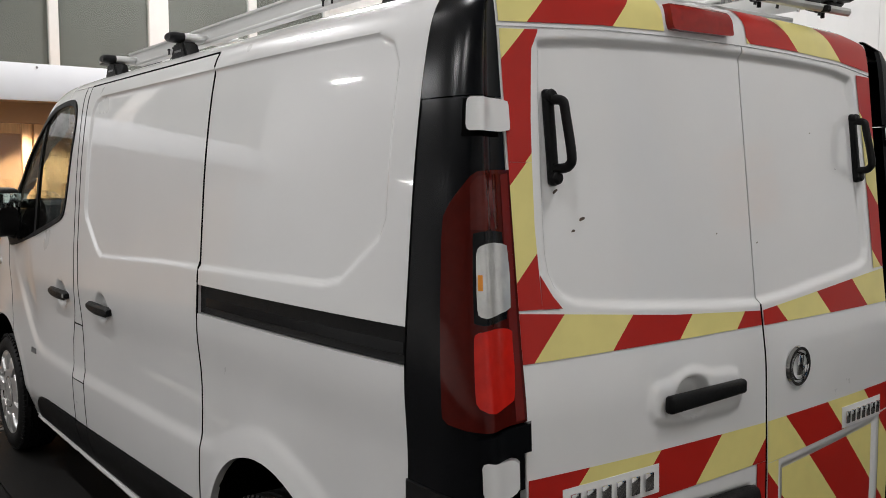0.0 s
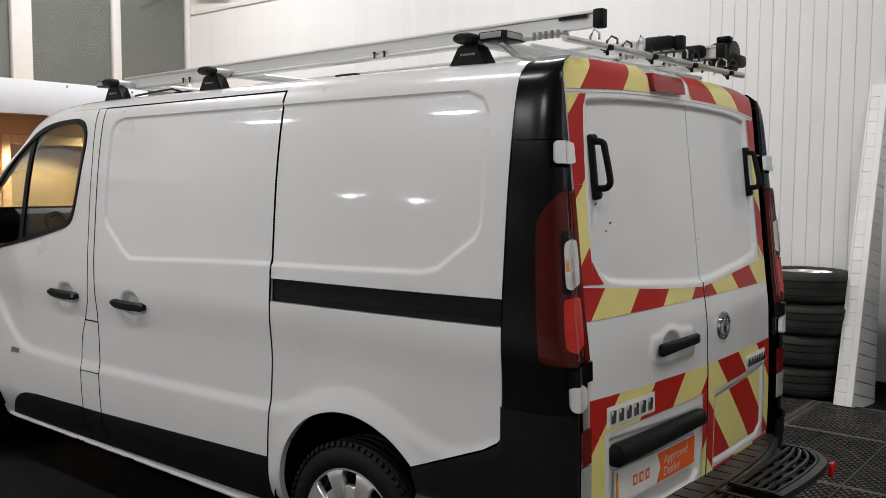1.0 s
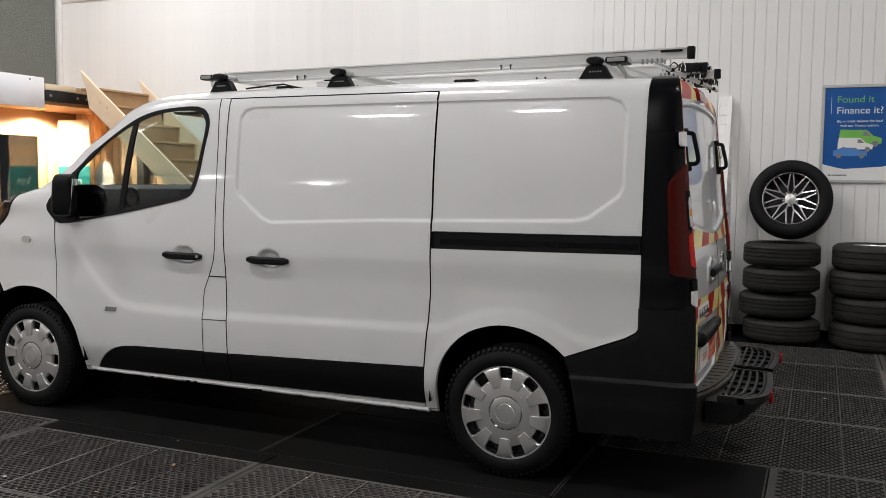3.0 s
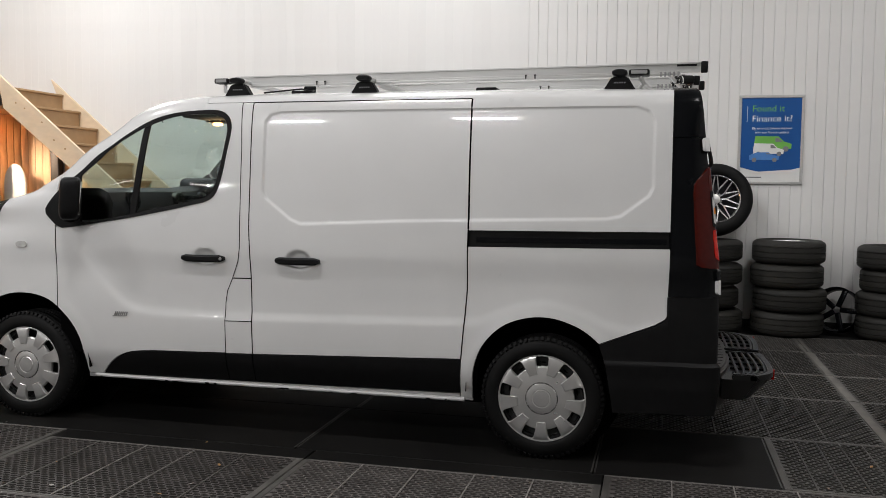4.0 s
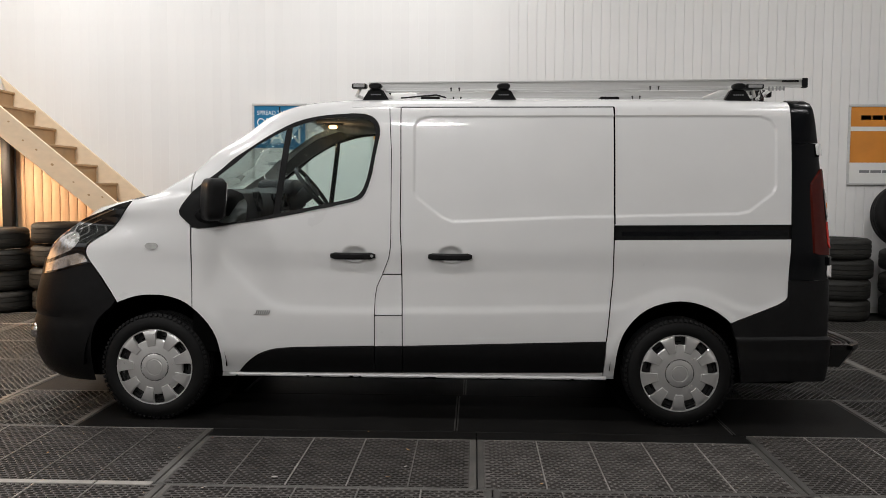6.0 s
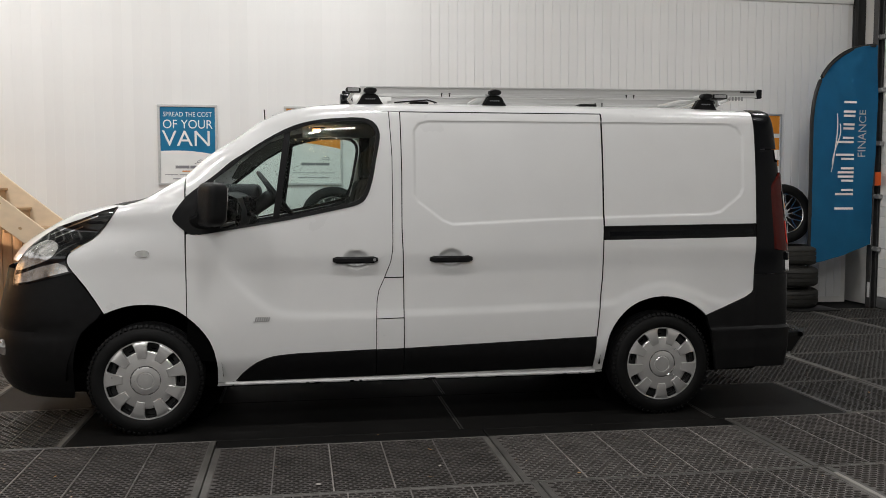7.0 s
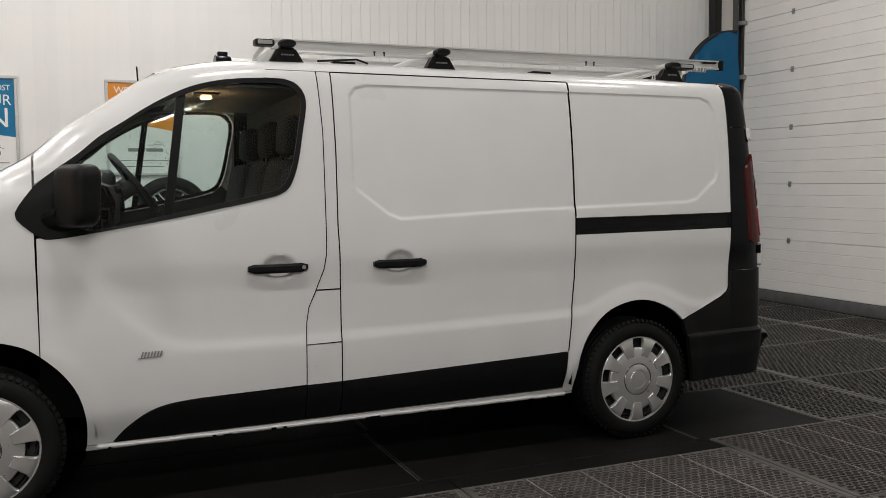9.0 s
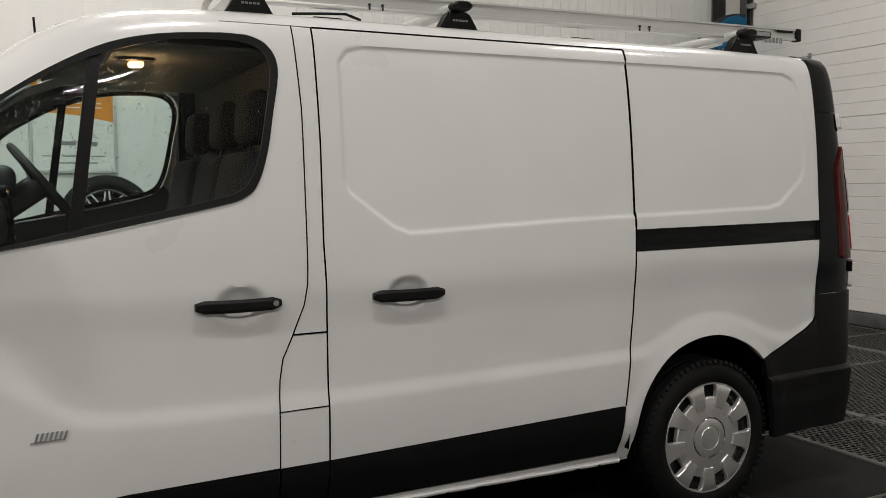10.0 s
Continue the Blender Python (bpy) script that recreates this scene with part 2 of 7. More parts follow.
_b.inputs["Transmission Weight"].default_value, _b.inputs["IOR"].default_value, _b.inputs["Roughness"].default_value = 1.0, 1.33, 0.02
TUBE = glow("lamp_diffuser", (1.0, 0.96, 0.9), 9.0)
CABGLOW = glow("courtesy_lens", (1.0, 0.42, 0.14), 8.0)
SPOTGLOW = glow("spot_lens", (1.0, 0.75, 0.45), 25.0)


# ---- mesh helpers ----
def finish(name, bm, mat, parent=None, label="", smooth=35):
    me = bpy.data.meshes.new(name)
    bm.to_mesh(me)
    bm.free()
    me.materials.append(mat)
    if smooth:
        me.polygons.foreach_set("use_smooth", [True] * len(me.polygons))
        me.set_sharp_from_angle(angle=radians(smooth))
    ob = new(name, me)
    if parent is not None:
        ob.parent = parent
        ob.matrix_parent_inverse = parent.matrix_basis.inverted() if parent.parent is None else (parent.parent.matrix_basis @ parent.matrix_parent_inverse @ parent.matrix_basis).inverted()
    if label:
        ob["label"] = label
    return ob


def part(name, bm, mat, parent, label="", smooth=35):
    return finish(name, bm, mat, parent, label, smooth)


def thing(name, at, label, category, group="", kind=""):
    e = new(name)
    e.empty_display_size = 0.1
    e.matrix_basis = Matrix.Translation(at)
    return tagged(e, label, category, group, kind)


def solid(name, bm, mat, label, category, group="", kind="", smooth=35):
    return tagged(finish(name, bm, mat, None, "", smooth), label, category, group, kind)


def box(bm, lo, hi, bevel=0.0, seg=2, turn=None):
    c = [(a + b) / 2 for a, b in zip(lo, hi)]
    s = [abs(b - a) for a, b in zip(lo, hi)]
    m = Matrix.Translation(c) @ (turn or Matrix()) @ Matrix.Diagonal((*s, 1))
    r = bmesh.ops.create_cube(bm, size=1.0, matrix=m)
    if bevel:
        bmesh.ops.bevel(bm, geom=list({e for v in r["verts"] for e in v.link_edges}), offset=bevel, segments=seg, profile=0.5, affect="EDGES", clamp_overlap=True)
    return r["verts"]


def boxed(lo, hi, bevel=0.0, seg=2, turn=None):
    bm = bmesh.new()
    box(bm, lo, hi, bevel, seg, turn)
    return bm


def rod(bm, a, b, r, n=12, r2=None):
    a, b = Vector(a), Vector(b)
    d = b - a
    m = Matrix.Translation((a + b) / 2) @ d.to_track_quat("Z", "Y").to_matrix().to_4x4()
    bmesh.ops.create_cone(bm, cap_ends=True, segments=n, radius1=r, radius2=r if r2 is None else r2, depth=d.length, matrix=m)


def tube(bm, pts, r, n=8, ref=None):
    """A round tube along a line of points; ref: a direction that the line never takes."""
    pts = [Vector(p) for p in pts]
    rings = []
    for i, p in enumerate(pts):
        d = (pts[min(i + 1, len(pts) - 1)] - pts[max(i - 1, 0)]).normalized()
        side_v = d.cross(Vector(ref) if ref else Vector((0, 0, 1)) if abs(d.z) < 0.9 else Vector((1, 0, 0))).normalized()
        up = side_v.cross(d)
        rings.append([bm.verts.new(p + r * (math.cos(k * math.tau / n) * side_v + math.sin(k * math.tau / n) * up)) for k in range(n)])
    for a, b in zip(rings, rings[1:]):
        for k in range(n):
            bm.faces.new((a[k], a[(k + 1) % n], b[(k + 1) % n], b[k]))
    bm.faces.new(rings[0][::-1])
    bm.faces.new(rings[-1])


def lathe(bm, profile, n=48, m=None, closed=False):
    """Turns (radius, height) points about the z axis, then places them with m."""
    m = m or Matrix()
    rings = [[bm.verts.new(m @ Vector((r * math.cos(k * math.tau / n), r * math.sin(k * math.tau / n), h))) for k in range(n)] for r, h in profile]
    pairs = list(zip(rings, rings[1:])) + ([(rings[-1], rings[0])] if closed else [])
    for a, b in pairs:
        for k in range(n):
            bm.faces.new((a[k], a[(k + 1) % n], b[(k + 1) % n], b[k]))
    return rings


def prism(bm, pts, axis, lo, hi):
    """An outline in the plane across an axis ('x', 'y' or 'z'), drawn out from lo to hi."""
    def put(a, b, c):
        return (c, a, b) if axis == "x" else (a, c, b) if axis == "y" else (a, b, c)
    low = [bm.verts.new(put(a, b, lo)) for a, b in pts]
    high = [bm.verts.new(put(a, b, hi)) for a, b in pts]
    n = len(pts)
    bm.faces.new(low)
    bm.faces.new(high)
    for i in range(n):
        bm.faces.new((low[i], low[(i + 1) % n], high[(i + 1) % n], high[i]))
    bmesh.ops.recalc_face_normals(bm, faces=bm.faces[:])


def writing(name, text, size, m, mat, parent, align="CENTER", depth=0.0006, label="", stretch=1.0):
    """Letters as a thin mesh, standing in the xz plane facing -y before m is applied."""
    cu = bpy.data.curves.new(name, "FONT")
    cu.body, cu.size, cu.align_x, cu.align_y, cu.extrude = text, size, align, "CENTER", depth
    tmp = new(name, cu)
    bpy.context.view_layer.update()
    me = bpy.data.meshes.new_from_object(tmp.evaluated_get(bpy.context.evaluated_depsgraph_get()))
    bpy.data.objects.remove(tmp)
    bpy.data.curves.remove(cu)
    me.transform(m @ pose(0, 0, 0, 90) @ Matrix.Diagonal((stretch, 1, 1, 1)))
    bm = bmesh.new()
    bm.from_mesh(me)
    bpy.data.meshes.remove(me)
    return part(name, bm, mat, parent, label, 0)


def rounded_line(pts, n=4):
    """An open smooth line through the points."""
    out = []
    m = len(pts)
    for i in range(m - 1):
        p0, p1, p2, p3 = (Vector(pts[min(m - 1, max(0, i + k - 1))]) for k in range(4))
        for j in range(n):
            t = j / n
            out.append(tuple(0.5 * (2 * p1 + (p2 - p0) * t + (2 * p0 - 5 * p1 + 4 * p2 - p3) * t * t + (3 * p1 - p0 - 3 * p2 + p3) * t ** 3)))
    return out + [tuple(pts[-1])]

# ---- the hall ----
WY, DX, LX = 4.05, 7.70, -4.90          # rear wall, roller door, office window wall
BY, FX = -18.0, -9.5                     # wall behind the viewer, far end beside the office
PLANK = 0.1025

# Unseen floor behind the viewer, made pale to bounce light onto the van's side
solid("floor", boxed((FX, BY, -0.25), (9.0, -5.72, -0.004)), SCREED, "plain pale concrete hall floor, out of view, bouncing light onto the van", "floor", kind="structure", smooth=0)
solid("floor", boxed((FX, -5.72, -0.25), (9.0, 4.6, -0.0235)), CONCRETE, "concrete floor under the rubber mats, blackened to shade their holes", "floor", kind="structure", smooth=0)

wall_rear = solid("wall_rear", boxed((LX - 0.1, WY + 0.012, 0), (DX - 0.03, WY + 0.2, CEIL)), WALLPAINT, "white wall clad with narrow vertical planks", "wall", kind="structure", smooth=0)
bm = boxed((LX, WY - 0.022, 3.70), (DX - 0.04, WY + 0.0115, 3.76), 0.006)
part("trim", bm, WALLWHITE, wall_rear, "white capping strip along the cladding")
bm = boxed((LX, WY - 0.001, 3.762), (DX - 0.04, WY + 0.0115, CEIL - 0.02))
part("upper_panel", bm, WALLPAINT, wall_rear, "plain off-white upper wall", 0)
bm = boxed((-2.0, WY - 0.012, 0.0), (6.3, WY + 0.0115, 0.07), 0.004)
part("baseboard", bm, MATSOLID, wall_rear, "black skirting strip")

# shutter side
solid("wall_side", boxed((DX + 0.05, BY, 3.95), (DX + 0.3, WY + 0.2, CEIL)), WALLPAINT, "off-white wall over the sectional door", "wall", kind="structure", smooth=0)
solid("door_jamb", boxed((DX + 0.08, 3.60, 0), (DX + 0.3, WY + 0.2, 3.95), 0.01), WALLPAINT, "white return wall beside the sectional door", "wall", kind="structure")
solid("corner_post", boxed((DX - 0.03, WY - 0.10, 0.95), (DX + 0.075, WY - 0.003, CEIL - 0.01), 0.006), BLACKSTEEL, "black steel corner post", "post", kind="structure")
door = thing("sectional_door", (DX, 0, 0), "white ribbed sectional garage door with steel hinges", "garage door", kind="structure")


def door_section(z0, z1):
    """One hinged section, pressed into five shallow ribs."""
    bm = bmesh.new()
    prof = []
    n = 5
    h = (z1 - z0) / n
    for k in range(n):
        a = z0 + k * h
        g = 0.0025 if k else 0.004
        prof += [(DX + g * 2.2, a + 0.001), (DX, a + 0.007), (DX, a + h - 0.004)]
    prof += [(DX + 0.008, z1 - 0.0005), (DX + 0.045, z1 - 0.0005), (DX + 0.045, z0 + 0.001)]
    for y0, y1 in ((BY + 0.3, 3.47),):
        a = [bm.verts.new((x, y0, z)) for x, z in prof]
        b = [bm.verts.new((x, y1, z)) for x, z in prof]
        for i in range(len(prof)):
            j = (i + 1) % len(prof)
            bm.faces.new((a[i], a[j], b[j], b[i]))
        bm.faces.new(a)
        bm.faces.new(b)
    bmesh.ops.recalc_face_normals(bm, faces=bm.faces[:])
    return part("section", bm, DOORWHITE, door, smooth=0)


JOINTS = [0.13, 0.71, 1.335, 1.962, 2.59, 3.212, 3.84]
for z0, z1 in zip(JOINTS, JOINTS[1:]):
    door_section(z0, z1)
part("bottom_seal", boxed((DX - 0.012, BY + 0.3, 0.0), (DX + 0.05, 3.47, 0.128), 0.012), SEAL, door, "grey rubber bottom seal")
for z in JOINTS[1:-1]:
    for k in range(5):
        y = 2.72 - 1.29 * k
        bm = boxed((DX - 0.006, y - 0.022, z - 0.03), (DX + 0.004, y + 0.022, z + 0.03), 0.002, 1)
        rod(bm, (DX - 0.009, y - 0.022, z), (DX - 0.009, y + 0.022, z), 0.006, 8)
        for dz in (-0.018, 0.018):
            rod(bm, (DX - 0.009, y, z + dz), (DX, y, z + dz), 0.005, 8)
        part("hinge", bm, GALV, door)
bm = boxed((DX - 0.075, 3.50, 0.0), (DX - 0.06, 3.585, 3.95), 0.002, 1)
box(bm, (DX - 0.075, 3.575, 0.0), (DX + 0.07, 3.588, 3.95), 0.002, 1)
box(bm, (DX - 0.01, 3.50, 0.0), (DX + 0.01, 3.575, 3.95), 0.002, 1)
track = part("guide_track", bm, TRACK, door, "dark grey steel guide track")
for z in JOINTS[1:-1]:
    bm = boxed((DX - 0.055, 3.42, z - 0.03), (DX - 0.004, 3.56, z + 0.02), 0.004, 1)
    rod(bm, (DX - 0.05, 3.49, z), (DX - 0.05, 3.57, z), 0.024, 12)
    part("roller_bracket", bm, GALV, door)
part("orange_tag", boxed((DX - 0.082, 3.36, 1.46), (DX - 0.0755, 3.47, 1.62), 0.002, 1), PLATE_ORANGE, door, "orange warning tag")
for z0, z1 in ((0.75, 1.0), (0.12, 0.3)):
    part("track_label", boxed((DX - 0.082, 3.505, z0), (DX - 0.0755, 3.55, z1), 0.002, 1), PLATE_WHITE, door, "white printed label")

# unseen walls that close the hall, and its roof; their grey is set for fill light
solid("wall_front", boxed((FX, BY - 0.2, 0), (9.0, BY, CEIL)), HALLGREY, "plain grey wall of the hall", "wall", kind="structure", smooth=0)
solid("wall_left", boxed((FX - 0.2, BY, 0), (FX, WY + 0.2, CEIL)), HALLGREY, "plain grey wall of the hall", "wall", kind="structure", smooth=0)
solid("ceiling", boxed((FX - 0.2, BY - 0.2, CEIL), (9.0, WY + 0.2, CEIL + 0.2)), HALLGREY, "plain grey hall ceiling", "ceiling", kind="structure", smooth=0)
for sx, sy, _, sz in STRIPS:
    fixture = thing("ceiling_light", (sx, sy, sz), "white batten ceiling light with a frosted diffuser", "ceiling light", "strip lights")
    hx, hy = 0.65, 0.1
    part("housing", boxed((sx - hx, sy - hy, sz - 0.10), (sx + hx, sy + hy, sz - 0.002), 0.01), WINFRAME, fixture)
    part("diffuser", boxed((sx - hx + 0.03, sy - hy + 0.03, sz - 0.135), (sx + hx - 0.03, sy + hy - 0.03, sz - 0.101), 0.012), TUBE, fixture)
    if sz < CEIL:
        for dx in (-0.5, 0.5):
            bm = bmesh.new()
            rod(bm, (sx + dx, sy, sz - 0.002), (sx + dx, sy, CEIL), 0.004, 6)
            part("hanging_wire", bm, GALV, fixture)

# ---- office and mezzanine ----
MZ = 2.47
solid("mezzanine", boxed((FX, -5.0, 2.24), (-3.74, WY + 0.01, MZ)), SOFFIT, "boarded mezzanine floor over the office", "mezzanine", kind="structure", smooth=0)
fascia = solid("fascia", boxed((-3.735, -5.0, 2.19), (-3.70, 2.65, 2.535), 0.006), FASCIA, "glossy white fascia board along the mezzanine edge", "fascia", kind="structure")
for k in range(9):
    y = 2.45 - 0.75 * k
    bm = bmesh.new()
    rod(bm, (-3.70, y, 2.50), (-3.694, y, 2.50), 0.012, 10)
    part("screw_cap", bm, PRINT_GREY, fascia)
beam = solid("edge_beam", boxed((-3.735, 2.66, 2.275), (-3.69, 3.32, 2.40), 0.006), BLACKSTEEL, "black steel mezzanine edge beam", "beam", kind="structure")
for y in (2.72, 3.12, 3.26):
    bm = bmesh.new()
    rod(bm, (-3.69, y, 2.34), (-3.676, y, 2.34), 0.016, 6)
    part("bolt", bm, GALV, beam)
solid("edge_board", boxed((-3.735, 2.66, 2.402), (-3.68, 3.10, 2.47), 0.004), PINE, "raw pine edge board", "board", kind="structure")

office = solid("office_wall", boxed((-4.75, -5.0, 2.03), (-4.64, WY, 2.238)), SOFFIT, "ochre boarded office front above the doors", "wall", kind="structure", smooth=0)


def office_door(y0, y1):
    d = thing("office_door", (-4.66, (y0 + y1) / 2, 0), "varnished oak glazed office door, closed", "door", "office doors", kind="structure")
    x0, x1, w = -4.70, -4.645, 0.10
    for a, b, z0, z1 in ((y0, y0 + w, 0, 2.025), (y1 - w, y1, 0, 2.025), (y0 + w, y1 - w, 1.92, 2.025), (y0 + w, y1 - w, 0, 0.2)):
        part("frame", boxed((x0, a + 0.001, z0), (x1, b - 0.001, z1), 0.008), OAKDOOR, d)
    part("pane", boxed((-4.68, y0 + w + 0.002, 0.202), (-4.672, y1 - w - 0.002, 1.918)), PANE, d, smooth=0).visible_shadow = False
    bm = bmesh.new()
    tube(bm, [(-4.645, y0 + 0.05, 1.0), (-4.60, y0 + 0.05, 1.0), (-4.60, y0 + 0.17, 1.0)], 0.009)
    part("door_handle", bm, CHROME, d)


for k in range(5):
    office_door(3.55 - 1.06 * (k + 1), 3.55 - 1.06 * k - 0.02)
solid("office_interior", boxed((-6.2, -5.0, 0), (-6.1, WY, 2.238)), BOARD, "warm brown back wall inside the office", "wall", kind="structure", smooth=0)
solid("office_side", boxed((-4.78, 3.56, 0), (-4.62, WY, 2.03), 0.01), OAKDOOR, "oak end post of the office front", "post", kind="structure")
for sx, sy, sz in SPOTS:
    bm = bmesh.new()
    lathe(bm, [(0.052, 2.239), (0.052, 2.228), (0.04, 2.226), (0.036, 2.232)], 20, Matrix.Translation((sx, sy, 0)))
    ring = thing("downlight", (sx, sy, 2.239), "small round recessed downlight, lit", "downlight", "office downlights")
    part("bezel", bm, CHROME, ring)
    bm = bmesh.new()
    bmesh.ops.create_circle(bm, cap_ends=True, segments=20, radius=0.036, matrix=Matrix.Translation((sx, sy, 2.2315)) @ pose(0, 0, 0, 180))
    part("lens", bm, SPOTGLOW, ring)

# windows that stand back on the mezzanine
upper = thing("window_1", (LX, 0, MZ), "row of tall grey office windows in white frames", "window", kind="structure")
MULL = [(3.985, 4.045), (2.925, 3.03), (1.69, 1.92), (0.615, 0.715), (-0.62, -0.39), (-1.7, -1.6), (-2.95, -2.72), (-5.0, -4.9)]
for a, b in MULL:
    part("mullion", boxed((LX - 0.05, a, MZ), (LX + 0.03, b, CEIL - 0.01), 0.008), WINFRAME, upper)
for (a, _), (_, b) in zip(MULL, MULL[1:]):
    part("pane", boxed((LX - 0.02, b + 0.001, MZ + 0.09), (LX - 0.012, a - 0.001, CEIL - 0.02)), PANE, upper, smooth=0).visible_shadow = False
    part("sill", boxed((LX - 0.04, b + 0.001, MZ + 0.001), (LX + 0.02, a - 0.001, MZ + 0.088), 0.006), WINFRAME, upper)
    part("window_film", boxed((LX - 0.06, b - 0.02, MZ + 0.05), (LX - 0.052, a + 0.02, CEIL - 0.02)), BLIND, upper, "flat grey film behind the glass", 0)
bm = bmesh.new()
tube(bm, [(-4.62, WY - 0.12, 3.98), (-4.0, WY - 0.12, 3.55 + 0.35)], 0.03, 8)
tube(bm, [(-4.62, WY - 0.12, 3.98), (-4.66, WY - 0.02, 4.1)], 0.03, 8)
solid("roof_strut", bm, BLACKSTEEL, "dark steel strut high on the wall", "strut", kind="structure")

# ---- stairs along the rear wall ----
stairs = thing("staircase", (-1.0, 3.55, 0), "open pine staircase with tan boarded treads and risers", "staircase", kind="structure")
RISE, GO, NOSE_X = 0.206, 0.236, -3.372


def nose(k):
    """Where the front edge of the k-th tread lies, counted from the floor."""
    return NOSE_X + GO * (12 - k), RISE * k - 0.012


SL = 0.825
for y0, y1 in ((3.075, 3.11), (3.985, 4.02)):
    xt, zt = (-3.60, 2.665) if y0 < 3.5 else (-3.555, 2.65)
    xb = xt + zt / SL
    top = [(xt, zt), (xb + 0.02, 0.0), (xb - 0.30, 0.0), (xt + 0.13, 2.225), (xt + 0.09, 2.44)]
    bm = bmesh.new()
    prism(bm, top, "y", y0, y1)
    bmesh.ops.bevel(bm, geom=bm.edges[:], offset=0.004, segments=1, affect="EDGES")
    s = part("stringer", bm, PINE, stairs, "pale knotty pine stringer", 20)
    if y0 < 3.5:
        for k in range(13):
            u = 0.06 + 0.07 * k + random.uniform(-0.02, 0.02)
            x = xt + 0.12 + u * 2.4
            z = zt - (x - xt) * SL - random.uniform(0.05, 0.17)
            bm = bmesh.new()
            bmesh.ops.create_circle(bm, cap_ends=True, segments=9, radius=random.uniform(0.006, 0.013), matrix=Matrix.Translation((x, y0 - 0.0008, z)) @ pose(0, 0, 0, 90, 20, 0) @ Matrix.Diagonal((1.4, 1, 1, 1)))
            part("knot", bm, TREADWOOD, s, "dark knot in the pine")
for k in range(1, 13):
    x, z = nose(k)
    part("tread", boxed((x - GO - 0.02, 3.112, z - 0.028), (x, 3.983, z), 0.006), TREADWOOD, stairs)
    part("riser", boxed((x - 0.038, 3.113, z - RISE + 0.001), (x - 0.024, 3.982, z - 0.029)), TREADWOOD, stairs, smooth=0)

# boards under the stairs
board_wall = thing("board_wall", (-3.5, WY, 0), "wall of orange-stained tongue-and-groove boards under the stairs", "wall", kind="structure")
x = -4.62
while x < -1.95:
    soffit = min(2.235, 2.39 - SL * (x + 0.1 + 3.60))
    if not -3.53 < x < -3.41:
        part("board", boxed((x + 0.002, WY - 0.055, 0.0), (x + 0.10, WY - 0.03, max(0.3, soffit)), 0.006), BOARD, board_wall)
    x += 0.102
solid("stair_post", boxed((-3.52, WY - 0.15, 0), (-3.41, WY - 0.06, 2.1), 0.004), BLACKSTEEL, "black steel post under the stairs", "post", kind="structure")

# ---- rubber mats on the floor ----
# each row of mats: front and back edge, the joints across it, and which mats are plain sheets
ODD = [-5.62, -4.10, -2.58, -1.06, 0.46, 1.99, 3.48, 5.0, 6.52, 7.66]
EVEN = [-5.68, -4.16, -2.64, -1.12, 0.405, 1.92, 3.435, 4.93, 6.45, 7.66]
FAR = [-5.75, -4.2, -2.68, -1.16, 0.36, 1.86, 3.40, 4.95, 6.74, 7.66]
ROWS = [
    (-5.66, -4.74, ODD, ()), (-4.74, -3.83, EVEN, ()), (-3.83, -2.92, EVEN, ()), (-2.92, -2.01, ODD, ()), (-2.01, -1.05, EVEN, ()),
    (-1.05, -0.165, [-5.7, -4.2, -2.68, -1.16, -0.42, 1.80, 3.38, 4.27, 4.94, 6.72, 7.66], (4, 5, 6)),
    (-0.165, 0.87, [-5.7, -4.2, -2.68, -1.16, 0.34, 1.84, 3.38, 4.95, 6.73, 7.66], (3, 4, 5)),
    (0.87, 1.70, FAR, ()), (1.70, 2.67, FAR, ()), (2.67, 3.45, FAR, ()),
]


def soft_sign(v):
    return math.copysign(abs(v) ** 0.8, v)


def ring_mat_mesh(w, d, nx, ny, mat):
    """A rubber sheet with rows of oblong holes, every other row shifted by half a hole."""
    verts, faces = [], []
    cx, cy, t = w / nx, d / ny, 0.022
    k = 8
    for j in range(ny):
        y0 = j * cy
        if j % 2:
            for a in (0, w - cx / 2):
                base = len(verts)
                verts += [(a, y0, 0.0), (a + cx / 2, y0, 0.0), (a + cx / 2, y0 + cy, 0.0), (a, y0 + cy, 0.0)]
                faces.append((base, base + 1, base + 2, base + 3))
        for i in range(nx - j % 2):
            x0 = (i + 0.5 * (j % 2)) * cx
            mx, my = x0 + cx / 2, y0 + cy / 2
            base = len(verts)
            ring = [(x0, y0), (x0 + cx / 2, y0), (x0 + cx, y0), (x0 + cx, y0 + cy / 2), (x0 + cx, y0 + cy), (x0 + cx / 2, y0 + cy), (x0, y0 + cy), (x0, y0 + cy / 2)]
            verts += [(x, y, 0.0) for x, y in ring]
            for q in range(k):
                a = math.tau * (q + 5) / k
                verts.append((mx + 0.435 * cx * soft_sign(math.cos(a)), my + 0.43 * cy * soft_sign(math.sin(a)), -0.001))
            for q in range(k):
                a = math.tau * (q + 5) / k
                verts.append((mx + 0.435 * cx * soft_sign(math.cos(a)), my + 0.43 * cy * soft_sign(math.sin(a)), -t))
            for q in range(k):
                r = (q + 1) % k
                faces.append((base + q, base + r, base + k + r, base + k + q))
                faces.append((base + k + q, base + k + r, base + 2 * k + r, base + 2 * k + q))
    me = bpy.data.meshes.new("ring_mat")
    me.from_pydata(verts, [], faces)
    me.materials.append(mat)
    return me


